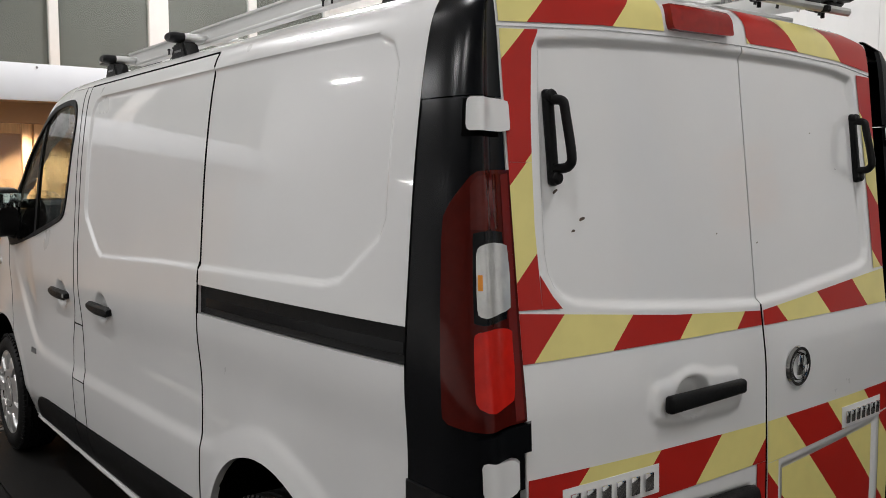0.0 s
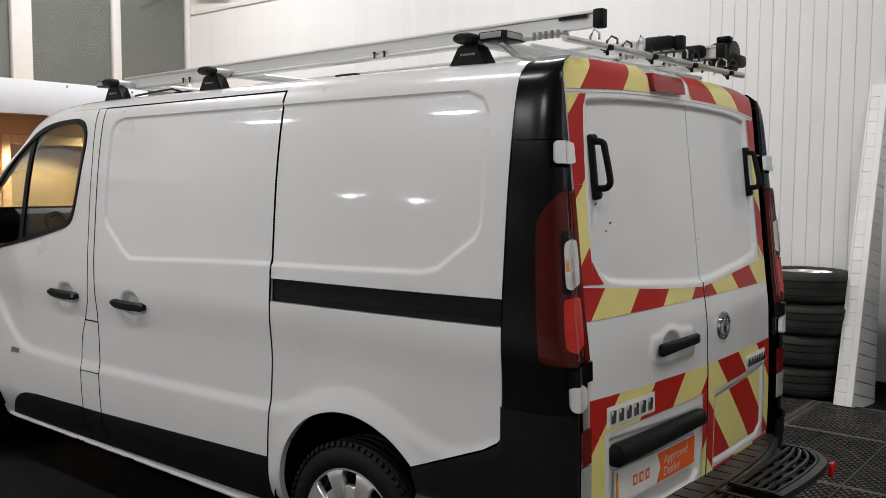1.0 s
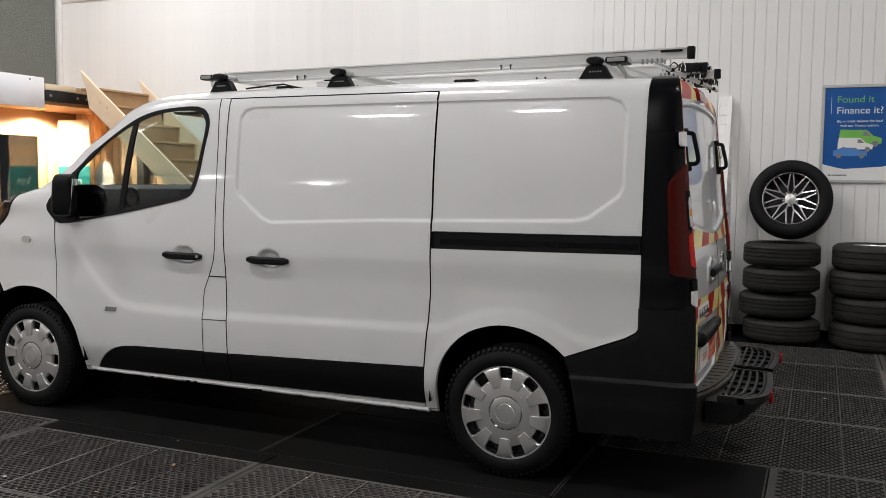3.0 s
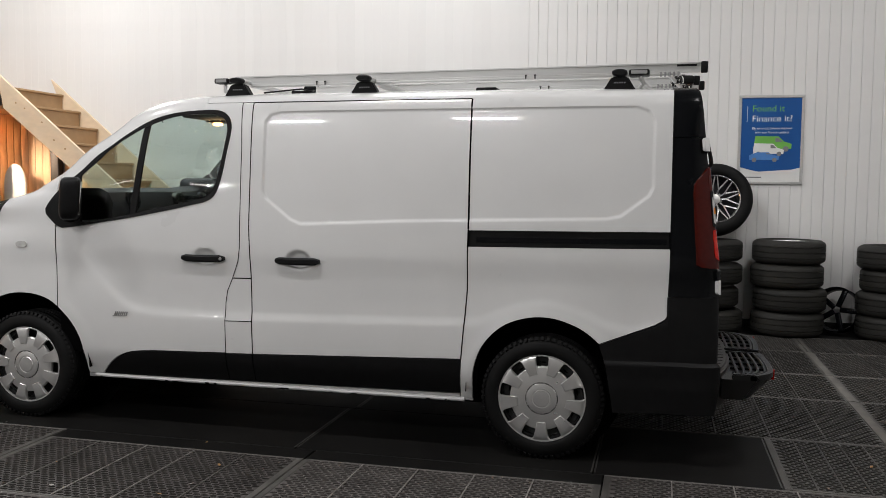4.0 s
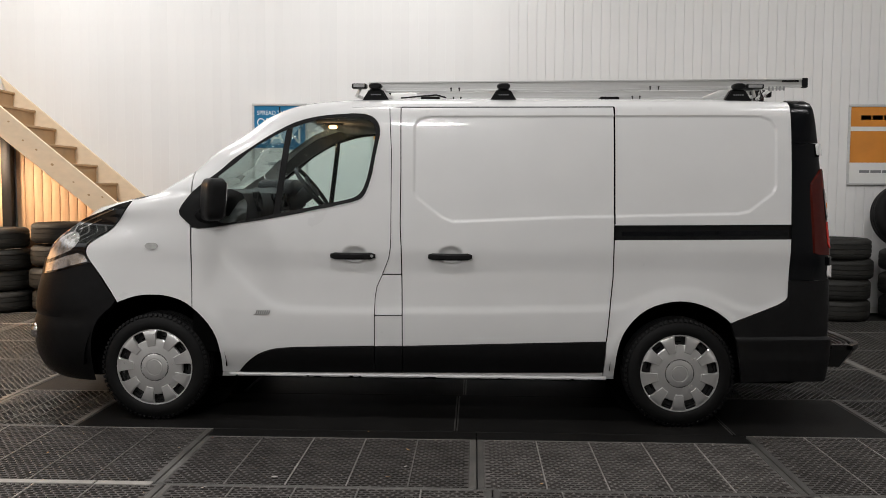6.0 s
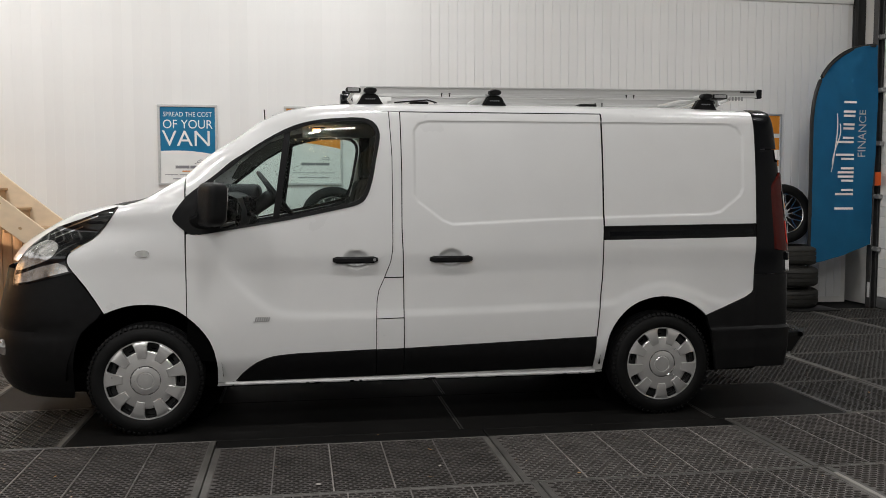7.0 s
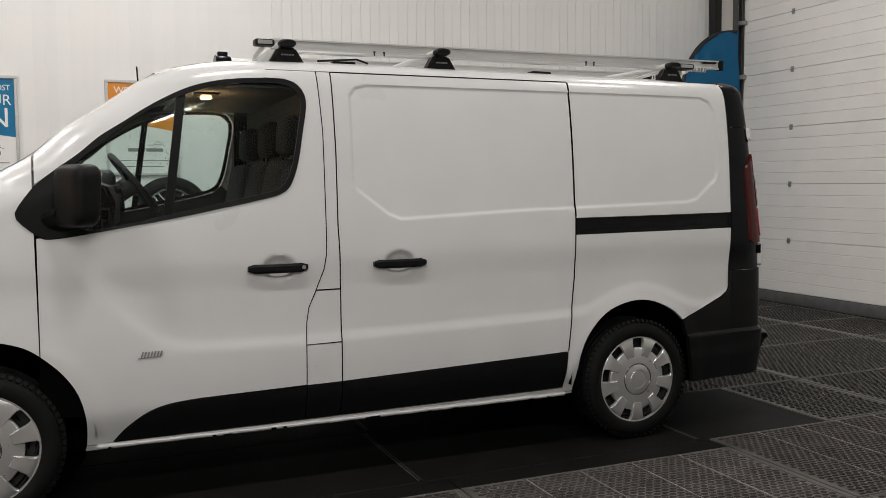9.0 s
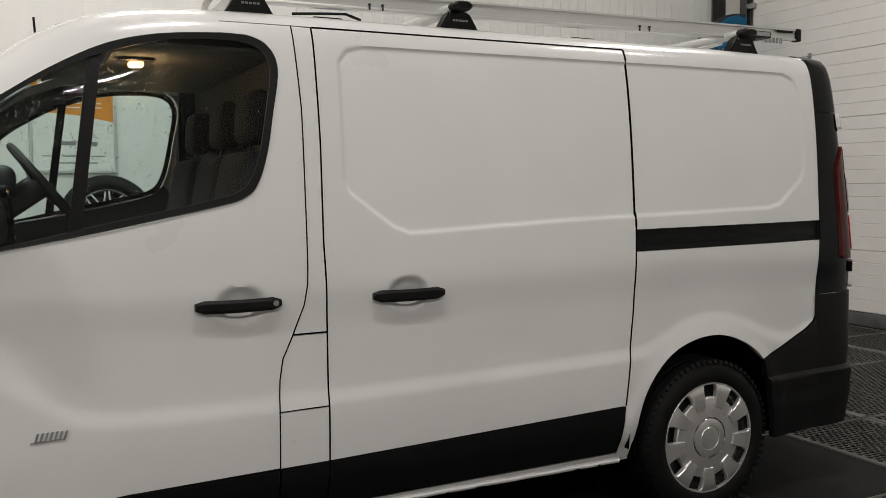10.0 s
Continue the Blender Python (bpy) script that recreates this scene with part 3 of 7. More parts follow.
STRIP, LINE = 0.034, 0.013              # borders across and along the rows
mat_meshes = {}
rng = random.Random(4)
for y0, y1, joints, plain in ROWS:
    for i, (x0, x1) in enumerate(zip(joints, joints[1:])):
        if x1 < -3.7 and y1 > 3:
            continue
        name = "solid_rubber_mat" if i in plain else "ring_rubber_mat"
        m = thing(name, (x0, y0, 0), "plain black rubber sheet under the van, its shade in the colour" if i in plain else "black perforated rubber ring mat with worn edges", "rubber mat", "floor mats")
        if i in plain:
            # the van's shade is carried by the sheet's near-black colour
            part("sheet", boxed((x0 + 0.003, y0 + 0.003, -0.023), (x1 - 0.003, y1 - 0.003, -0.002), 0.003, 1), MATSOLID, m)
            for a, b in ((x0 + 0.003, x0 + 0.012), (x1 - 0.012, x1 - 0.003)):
                part("edge_strip", boxed((a, y0 + 0.02, -0.0019), (b, y1 - 0.02, 0.001), 0.001, 1), MATSHADE, m, "worn sheet edge", 0)
            continue
        if -1.1 < y0 < -0.9 and x0 > 3:
            y0 = -1.04
        # holeless dark strip before the van: its dark reflection painted in, with dirt
        dark_back = 0.15 if y0 == -2.01 and 0 < x0 < 3 else 0.0
        w, d = x1 - x0 - 2 * STRIP - 0.006, y1 - y0 - 2 * LINE - 0.006 - dark_back
        # rows from the van backwards take the darker copy, shade in its colour
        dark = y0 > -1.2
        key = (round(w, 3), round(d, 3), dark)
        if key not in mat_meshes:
            mat_meshes[key] = ring_mat_mesh(w, d, round(w / 0.042), round(d / 0.028), MATSHADE if dark else MAT)
        ob = new("perforated_sheet", mat_meshes[key])
        ob.parent = m
        ob.matrix_basis = Matrix.Translation((STRIP + 0.003, LINE + 0.003, -0.001))
        ob["label"] = "perforated black rubber"
        if dark_back:
            part("dark_border", boxed((x0 + 0.004, y1 - dark_back - 0.003, -0.023), (x1 - 0.004, y1 - 0.003, -0.001), 0.003, 1), MATSOLID, m, "dirty black back border with the van's dark reflection painted in", 0)
        e0, e1, f0, f1 = x0 + 0.003, x1 - 0.003, y0 + 0.003, y1 - 0.003 - dark_back
        for a, b, c, e in ((e0, e1, f0, f0 + LINE), (e0, e1, f1 - LINE, f1), (e0, e0 + STRIP, f0 + LINE, f1 - LINE), (e1 - STRIP, e1, f0 + LINE, f1 - LINE)):
            part("edge_strip", boxed((a, c, -0.023), (b, e, 0.001 + rng.uniform(0, 0.001)), 0.003, 1), MATEDGE, m, smooth=0)
        for k in range(1, 5):
            xs = e0 + STRIP + k * (e1 - e0 - 2 * STRIP) / 5
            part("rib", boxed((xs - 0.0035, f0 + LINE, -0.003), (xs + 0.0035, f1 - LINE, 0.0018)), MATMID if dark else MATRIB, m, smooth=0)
for a, b, c, d in ((-1.1, 0.12, -2.03, -1.985), (0.13, 0.395, -2.03, -1.985), (3.468, 3.492, -2.90, -2.12), (4.915, 4.965, -0.16, 0.86), (4.92, 4.97, 0.88, 1.69), (4.925, 4.975, 1.71, 2.66), (6.72, 6.745, 0.9, 1.68), (6.725, 6.75, 1.72, 3.4)):
    solid("joint_strip", boxed((a, c, -0.02), (b, d, 0.0045), 0.002, 1), MATPALE if a < 4 else MATMIDSTRIP, "pale worn strip over a mat joint", "strip", "joint strips")
for k in range(60):
    x, y = rng.uniform(-1, 7.4), rng.choice((rng.uniform(-3, -1.0), rng.uniform(-0.8, 3.0)))
    if y > -1.0 and x < 4.5:
        continue
    bm = bmesh.new()
    r = rng.uniform(0.006, 0.014)
    a = rng.uniform(0, 6.3)
    vs = [bm.verts.new((x + r * math.cos(a + q) * (1.6 if q in (0, 3.14) else 0.7), y + r * math.sin(a + q) * (1.6 if q in (0, 3.14) else 0.7), 0.004 + 0.003 * (q > 3))) for q in (0, 1.2, 2.2, 3.14, 4.3, 5.3)]
    bm.faces.new(vs)
    solid("leaf_crumb", bm, LEAF if k % 3 else MATPALE, "small dry leaf crumb on the mats", "debris", "leaf crumbs")


# ---- tyres ----
def tyre_mesh(name, R, rim, width, n=56, grooves=3, rubber=RUBBER):
    bm = bmesh.new()
    h = width / 2
    prof = [(rim, -h * 0.72), (rim + 0.012, -h * 0.9), (rim + 0.35 * (R - rim), -h), (rim + 0.7 * (R - rim), -h * 0.97), (R - 0.018, -h * 0.84), (R - 0.004, -h * 0.72)]
    span = h * 1.36
    for g in range(grooves):
        c = -h * 0.68 + span * (g + 0.5) / grooves
        prof += [(R, c - 0.006), (R - 0.008, c - 0.0035), (R - 0.008, c + 0.0035), (R, c + 0.006)]
    prof += [(r, -z) for r, z in reversed(prof[:6])]
    lathe(bm, prof, n)
    for f in bm.faces:
        f.normal_update()
    bmesh.ops.recalc_face_normals(bm, faces=bm.faces[:])
    me = bpy.data.meshes.new(name)
    bm.to_mesh(me)
    bm.free()
    me.materials.append(rubber)
    me.polygons.foreach_set("use_smooth", [True] * len(me.polygons))
    me.set_sharp_from_angle(angle=radians(40))
    return me


TYRE_A = tyre_mesh("loose_tyre", 0.335, 0.205, 0.225, rubber=OLDRUBBER)
TYRE_B = tyre_mesh("worn_tyre", 0.33, 0.20, 0.205, grooves=4, rubber=OLDRUBBER)
TYRE_L = tyre_mesh("low_profile_tyre", 0.355, 0.235, 0.235, 64)


def tyre_stack(cx, cy, count, pitch, me, seed):
    r = random.Random(seed)
    for k in range(count):
        ob = tagged(new("tyre", me), "worn black car tyre lying in a stack by the white wall", "tyre", "stacked tyres")
        ob.matrix_basis = pose(cx + r.uniform(-0.025, 0.025), cy + r.uniform(-0.02, 0.02), pitch * (k + 0.5) + 0.002, 0, 0, r.uniform(0, 360))
        if k == count - 1 and seed % 2:
            bm = bmesh.new()
            z = pitch * count - 0.03
            lathe(bm, [(0.206, z + 0.015), (0.2, z), (0.17, z - 0.03), (0.06, z - 0.05), (0.0, z - 0.05)], 32, Matrix.Translation((cx, cy, 0)))
            solid("wheel_rim", bm, SILVER, "silver wheel rim inside the top tyre of a stack", "wheel rim", "loose rims")


tyre_stack(3.22, 3.70, 4, 0.225, TYRE_A, 1)
tyre_stack(4.14, 3.70, 4, 0.228, TYRE_B, 2)
tyre_stack(4.91, 3.68, 4, 0.228, TYRE_A, 3)
tyre_stack(5.86, 3.68, 4, 0.218, TYRE_A, 4)
tyre_stack(6.66, 3.68, 3, 0.255, TYRE_A, 6)
tyre_stack(1.24, 3.68, 3, 0.24, TYRE_A, 8)
tyre_stack(-3.42, 3.62, 4, 0.232, TYRE_A, 10)
tyre_stack(-2.70, 3.66, 4, 0.25, TYRE_A, 12)


def alloy_wheel(cx, cy, cz, lean):
    """A tyre on a black alloy with ten polished Y-shaped spokes, leaning on the wall."""
    m = pose(cx, cy, cz, 90 - lean, 0, 0)
    w = thing("alloy_wheel", (cx, cy, cz), "black alloy wheel with polished split spokes on a stack of tyres", "wheel", "display wheels")
    ob = new("tyre", TYRE_L)
    ob.parent = w
    ob.matrix_basis = Matrix.Translation((-cx, -cy, -cz)) @ m
    ob["label"] = "low profile black tyre"
    bm = bmesh.new()
    lathe(bm, [(0.236, 0.09), (0.243, 0.085), (0.236, 0.075), (0.222, 0.05), (0.215, -0.09), (0.20, -0.09), (0.0, -0.09)], 56, m)
    part("rim", bm, DARKALLOY, w, "black wheel barrel")
    bm = bmesh.new()
    lathe(bm, [(0.240, 0.091), (0.233, 0.093), (0.226, 0.086), (0.226, 0.08)], 56, m)
    part("rim_edge", bm, ALLOY, w, "polished rim edge")
    for k in range(5):
        for s in (-1, 1):
            a = math.tau * k / 5 + s * 0.29 + 0.3
            for fork in (-0.24, 0.24):
                bm = bmesh.new()
                p = [Vector((math.cos(a) * r + 0, math.sin(a) * r, h)) for r, h in ((0.045, 0.062), (0.125, 0.072))]
                b = a + fork * s
                q = [Vector((math.cos(a) * 0.10, math.sin(a) * 0.10, 0.070)), Vector((math.cos(b) * 0.232, math.sin(b) * 0.232, 0.084))]
                for u, v, wd in ((p[0], p[1], 0.017), (q[0], q[1], 0.0145)):
                    d = (v - u).normalized()
                    sd = d.cross(Vector((0, 0, 1))) * wd / 2
                    up = Vector((0, 0, 0.012))
                    c = [bm.verts.new(m @ (e + f + g)) for g in (Vector(), -up) for e, f in ((u, sd), (v, sd * 0.8), (v, -sd * 0.8), (u, -sd))]
                    for f in ((0, 1, 2, 3), (7, 6, 5, 4), (0, 4, 5, 1), (1, 5, 6, 2), (2, 6, 7, 3), (3, 7, 4, 0)):
                        bm.faces.new([c[i] for i in f])
                bmesh.ops.recalc_face_normals(bm, faces=bm.faces[:])
                part("spoke", bm, ALLOY, w, smooth=0)
    bm = bmesh.new()
    lathe(bm, [(0.05, 0.055), (0.048, 0.068), (0.03, 0.074), (0.0, 0.075)], 28, m)
    part("hub_cap", bm, SILVER, w)
    for k in range(5):
        bm = bmesh.new()
        a = math.tau * k / 5 + 0.9
        lathe(bm, [(0.011, 0.05), (0.011, 0.062), (0.0, 0.064)], 6, m @ Matrix.Translation((0.06 * math.cos(a), 0.06 * math.sin(a), 0)))
        part("wheel_bolt", bm, GALV, w)


alloy_wheel(4.20, 3.76, 1.285, 9)
alloy_wheel(6.60, 3.76, 1.118, 9)
alloy_wheel(1.24, 3.76, 1.085, 9)

rim = thing("steel_wheel", (5.40, 3.8, 0), "black wheel rim leaning against the wall between tyre stacks", "wheel rim", "loose rims")
m = pose(5.39, 3.84, 0.225, 78, 0, -30)
bm = bmesh.new()
lathe(bm, [(0.215, 0.08), (0.222, 0.075), (0.205, 0.05), (0.19, 0.0), (0.20, -0.07), (0.215, -0.08)], 40, m)
part("barrel", bm, GLOSSBLACK, rim)
for k in range(5):
    a = math.tau * k / 5
    bm = bmesh.new()
    box(bm, (0.03, -0.025, 0.02), (0.205, 0.025, 0.05), 0.008)
    bm.transform(m @ pose(0, 0, 0, 0, 0, math.degrees(a)))
    part("spoke", bm, GLOSSBLACK, rim)

# white offcut of cladding leaning against the wall
plank = thing("cladding_offcut", (3.58, 3.5, 0), "white ribbed cladding offcut leaning upright against the wall", "cladding panel")
foot, head = Vector((3.585, 3.40, 0.0)), Vector((3.595, 4.02, 2.25))
ax = (head - foot).normalized()
lean = Matrix.Translation(foot) @ Matrix.Rotation(-math.atan2(ax.y, ax.z), 4, "X") @ Matrix.Rotation(radians(-10), 4, "Z")
n = 25
long = (head - foot).length
h = long / n
bm = boxed((0.016, -0.014, 0.0), (0.062, 0.010, long), 0.003, 1)
bm.transform(lean)
part("corner_strip", bm, WALLWHITE, plank, "plain white corner strip")
bm = boxed((-0.068, -0.014, 0.0), (-0.052, 0.010, long), 0.003, 1)
bm.transform(lean)
part("corner_strip", bm, WALLWHITE, plank, "plain white edge strip")
for k in range(n):
    bm = boxed((-0.0518, -0.012, k * h + 0.0006), (0.0158, 0.008, (k + 1) * h - 0.0006), 0.002, 1)
    bm.transform(lean)
    part("strip", bm, WALLWHITE, plank, smooth=0)
    bm = boxed((0.046, 0.0105, k * h + 0.0025), (0.060, 0.36, (k + 1) * h - 0.0025), 0.003, 1)
    for v in bm.verts:
        v.co.y = 0.0105 + (v.co.y - 0.0105) * max(0.02, 1 - v.co.z / long)
    bm.transform(lean)
    part("side_strip", bm, WALLWHITE, plank, smooth=0)


# ---- posters ----
def poster(x0, x1, z0, z1, ground, label):
    p = thing("poster", ((x0 + x1) / 2, WY, z0), label, "poster", "wall posters")
    y = WY - 0.001
    bm = bmesh.new()
    f = 0.028
    for a, b, c, d in ((x0, x1, z0, z0 + f), (x0, x1, z1 - f, z1), (x0, x0 + f, z0 + f, z1 - f), (x1 - f, x1, z0 + f, z1 - f)):
        box(bm, (a, y - 0.018, c), (b, y, d), 0.004, 1)
    part("frame", bm, ALUMINIUM, p, "silver snap frame")
    part("sheet", boxed((x0 + f, y - 0.008, z0 + f), (x1 - f, y - 0.002, z1 - f)), ground, p, "printed sheet", 0)
    return p, y - 0.0085


def flat(name, pts, y, mat, parent, label=""):
    bm = bmesh.new()
    prism(bm, pts, "y", y - 0.0006, y)
    return part(name, bm, mat, parent, label, 0)


def wave(x0, x1, z0, za, zb, bulge):
    n = 14
    top = [(x0 + (x1 - x0) * k / n, za + (zb - za) * k / n + bulge * math.sin(math.pi * k / n)) for k in range(n + 1)]
    return [(x0, z0), (x1, z0)] + top[::-1]


def swoosh(x, z, s, y, parent, mat=PRINT_GREY):
    """A plain mark: two arcs over a row of bars."""
    for dz, ln in ((0.0, 1.0), (0.35, 0.6)):
        pts = [(x + s * ln * (k / 8 - 0.5), z + s * (0.30 + dz * 0.5) + s * 0.16 * math.sin(math.pi * k / 8)) for k in range(9)]
        pts += [(a, b - 0.035 * s - 0.02 * s * math.sin(math.pi * i / 8)) for i, (a, b) in reversed(list(enumerate(pts)))]
        flat("logo_arc", pts, y, mat, parent)


def bars(x0, x1, z, h, y, parent, mat=PRINT_GREY, cut=(0.3, 0.62)):
    w = x1 - x0
    last = x0
    for c in (*cut, 1.0):
        e = x0 + w * c
        flat("print_bar", [(last, z - h / 2), (e - w * 0.02, z - h / 2), (e - w * 0.02, z + h / 2), (last, z + h / 2)], y, mat, parent)
        last = e + w * 0.01


p, y = poster(-0.653, -0.012, 1.46, 2.345, PRINT_WHITE, "framed blue and white poster about spreading the cost of a van")
flat("blue_field", wave(-0.625, -0.04, 1.80, 1.80, 1.80, 0.0)[:2] + [(-0.04, 2.317), (-0.625, 2.317)], y, PRINT_TEAL, p, "blue printed field")
flat("white_wave", wave(-0.625, -0.04, 1.795, 1.835, 1.70 + 0.10, 0.02), y - 0.0007, PRINT_WHITE, p)
cx = -0.333
writing("lettering", "SPREAD THE COST", 0.072, pose(cx, y - 0.0008, 2.235), PRINT_WHITE, p, stretch=0.86)
writing("lettering", "OF YOUR", 0.135, pose(cx, y - 0.0008, 2.125), PRINT_WHITE, p, stretch=0.92)
writing("lettering", "VAN", 0.245, pose(cx - 0.01, y - 0.0008, 1.965), PRINT_WHITE, p, stretch=1.05)
bars(-0.47, -0.16, 1.66, 0.032, y, p, cut=(0.5,))
swoosh(-0.20, 1.66, 0.13, y, p)
bars(-0.40, -0.22, 1.615, 0.012, y, p, PRINT_ORANGE, (0.5,))
bars(-0.58, -0.09, 1.575, 0.008, y, p)
bars(-0.50, -0.17, 1.53, 0.010, y, p)

p, y = poster(0.712, 1.366, 1.46, 2.345, PRINT_WHITE, "framed orange and white poster on the wall")
flat("orange_field", [(0.74, 1.86), (1.338, 1.86), (1.338, 2.317), (0.74, 2.317)], y, PRINT_ORANGE, p, "orange printed field")
flat("white_wave", wave(0.74, 1.338, 1.855, 1.94, 1.87, 0.02), y - 0.0007, PRINT_WHITE, p)
writing("lettering", "WE LIKE", 0.085, pose(0.79, y - 0.0008, 2.25), PRINT_WHITE, p, "LEFT")
for k in range(3):
    flat("print_bar", [(0.79 + 0.17 * k, 2.07), (0.93 + 0.17 * k, 2.07), (0.93 + 0.17 * k, 2.19), (0.79 + 0.17 * k, 2.19)], y - 0.0008, PRINT_WHITE, p)
for z in (2.02, 1.985):
    bars(0.84, 1.26, z, 0.009, y - 0.0008, p, PRINT_WHITE)
bars(0.90, 1.22, 1.70, 0.032, y, p, cut=(0.5,))
swoosh(1.17, 1.70, 0.13, y, p)
bars(0.80, 1.28, 1.60, 0.008, y, p)
bars(0.86, 1.22, 1.545, 0.010, y, p)

p, y = poster(4.424, 5.046, 1.445, 2.335, PRINT_WHITE, "framed blue finance poster with three painted vans")
flat("blue_field", [(4.452, 1.56), (5.018, 1.60), (5.018, 2.307), (4.452, 2.307)], y, PRINT_BLUE, p, "blue printed field")
flat("white_wave", wave(4.452, 5.018, 1.555, 1.615, 1.615, -0.05), y - 0.0007, PRINT_WHITE, p)
writing("lettering", "Found it", 0.088, pose(4.55, y - 0.0008, 2.20), PRINT_GREEN, p, "LEFT", stretch=1.05)
writing("lettering", "Finance it?", 0.088, pose(4.55, y - 0.0008, 2.10), PRINT_WHITE, p, "LEFT", stretch=1.05)
flat("print_bar", [(4.505, 2.07), (4.508, 2.07), (4.508, 2.23), (4.505, 2.23)], y - 0.0008, PRINT_WHITE, p)
writing("lettering", "Big or small, balance the load", 0.032, pose(4.745, y - 0.0008, 2.005), PRINT_WHITE, p)
writing("lettering", "with our finance options", 0.032, pose(4.745, y - 0.0008, 1.965), PRINT_WHITE, p)
for cx, cz, s, mt, dy in ((4.76, 1.80, 1.0, PRINT_GREEN, 0.0008), (4.72, 1.75, 0.82, PRINT_WHITE, 0.0016), (4.68, 1.69, 0.80, PRINT_LBLUE, 0.0024)):
    low = mt is PRINT_LBLUE
    body = [(-0.18, 0.0), (0.17, 0.0), (0.175, 0.05), (0.10, 0.075 if not low else 0.06), (0.05, 0.125 if not low else 0.095), (-0.17 if not low else -0.09, 0.13 if not low else 0.095), (-0.18, 0.06)]
    flat("van_picture", [(cx + s * a, cz + s * b) for a, b in body], y - dy, mt, p)
    for wx in (-0.12, 0.12):
        flat("wheel_picture", [(cx + s * (wx + 0.028 * math.cos(q * math.tau / 12)), cz + s * 0.028 * math.sin(q * math.tau / 12)) for q in range(12)], y - dy - 0.0007, PRINT_GREY, p)
    flat("window_picture", [(cx + s * a, cz + s * b) for a, b in ((0.02, 0.07), (0.09, 0.07), (0.05, 0.11 if not low else 0.085), (0.02, 0.11 if not low else 0.085))], y - dy - 0.0007, PRINT_GREY, p)
bars(4.50, 4.66, 1.515, 0.012, y, p, cut=(0.2,))

p, y = poster(6.06, 6.742, 1.445, 2.345, PRINT_WHITE, "framed poster with an orange band on the wall")
flat("orange_field", [(6.09, 1.70), (6.712, 1.70), (6.712, 2.05), (6.09, 2.05)], y, PRINT_ORANGE, p, "orange printed field")
bars(6.2, 6.6, 2.2, 0.05, y, p)
flat("orange_field", [(6.09, 2.1), (6.712, 2.1), (6.712, 2.317), (6.09, 2.317)], y, PRINT_ORANGE, p)
bars(6.2, 6.6, 1.6, 0.03, y, p)

# ---- feather flag ----
flag = thing("feather_flag", (6.80, 3.45, 0), "tall blue feather flag with white vertical lettering on a black pole", "flag")
pole = [(6.79, 0.02), (6.785, 0.6), (6.78, 1.5), (6.775, 2.2), (6.80, 2.45), (6.87, 2.68), (6.99, 2.86), (7.15, 2.99), (7.34, 3.07), (7.56, 3.10)]
pole = pole[:3] + [(a, b) for a, b in rounded_line(pole[3:], 5)]
bm = bmesh.new()
tube(bm, [(x, 3.45, z) for x, z in pole], 0.022, 10)
part("pole", bm, BLACKSTEEL, flag, "black pole in a black sleeve")
bm = boxed((6.5, 3.25, 0.0), (7.08, 3.65, 0.02), 0.006)
part("base_plate", bm, BLACKSTEEL, flag)


def cloth(x, z):
    return 3.45 - 0.02 * math.sin(6 * (x - 6.8) + 1.3 * z) - 0.024 * math.sin(9 * (x - 6.8) - 3.1 * z) * (x - 6.78) / 0.8 - 0.007 * math.sin(21 * (x - 6.8) + 9 * z)


bm = bmesh.new()
NX, NZ = 26, 60
grid = []
for i in range(NX + 1):
    u = i / NX
    x = 6.79 + 0.80 * u
    zt = next((z0 + (z1 - z0) * (x - a) / (b - a) for (a, z0), (b, z1) in zip(pole[3:], pole[4:]) if a <= x <= b), 3.10)
    zb = 0.545 + 0.22 * u ** 1.3
    grid.append([bm.verts.new((x + 0.02 * u * math.sin(3 * (zb + (zt - zb) * j / NZ)), cloth(x, zb + (zt - zb) * j / NZ), zb + (zt - zb) * j / NZ)) for j in range(NZ + 1)])
for i in range(NX):
    for j in range(NZ):
        bm.faces.new((grid[i][j], grid[i + 1][j], grid[i + 1][j + 1], grid[i][j + 1]))
bmesh.ops.solidify(bm, geom=bm.faces[:], thickness=0.002)
bmesh.ops.recalc_face_normals(bm, faces=bm.faces[:])
part("banner", bm, FLAGCLOTH, flag, "blue polyester banner")
txt = writing("lettering", "FINANCE", 0.125, Matrix.Translation((7.43, 0, 2.07)) @ Matrix.Rotation(radians(-90), 4, "Y"), PRINT_WHITE, flag, stretch=1.08)
for v in txt.data.vertices:
    v.co.y = cloth(v.co.x, v.co.z) - 0.006


def on_flag(name, lines, width):
    """Flat strokes of one width laid on the cloth."""
    bm = bmesh.new()
    for pts in lines:
        for (x0, z0), (x1, z1) in zip(pts, pts[1:]):
            d = Vector((x1 - x0, z1 - z0))
            if d.length < 1e-5:
                continue
            q = Vector((-d.y, d.x)).normalized() * width / 2
            e = d.normalized() * width * 0.2
            bm.faces.new([bm.verts.new((px, cloth(px, pz) - 0.006, pz)) for px, pz in ((x0 - e.x + q.x, z0 - e.y + q.y), (x0 - e.x - q.x, z0 - e.y - q.y), (x1 + e.x - q.x, z1 + e.y - q.y), (x1 + e.x + q.x, z1 + e.y + q.y))])
    part(name, bm, PRINT_WHITE, flag, smooth=0)


# a row of plain bars running up the cloth
z = 1.19
for w, h in ((0.17, 0.22), (0.11, 0.14), (0.05, 0.19), (0.11, 0.14), (0.15, 0.22), (0.11, 0.14), (0.10, 0.14), (0.11, 0.14)):
    for q in (z, z + w):
        on_flag("letter_bar", [[(7.33, q), (7.33 - h, q)]], 0.026)
    z += w + 0.048
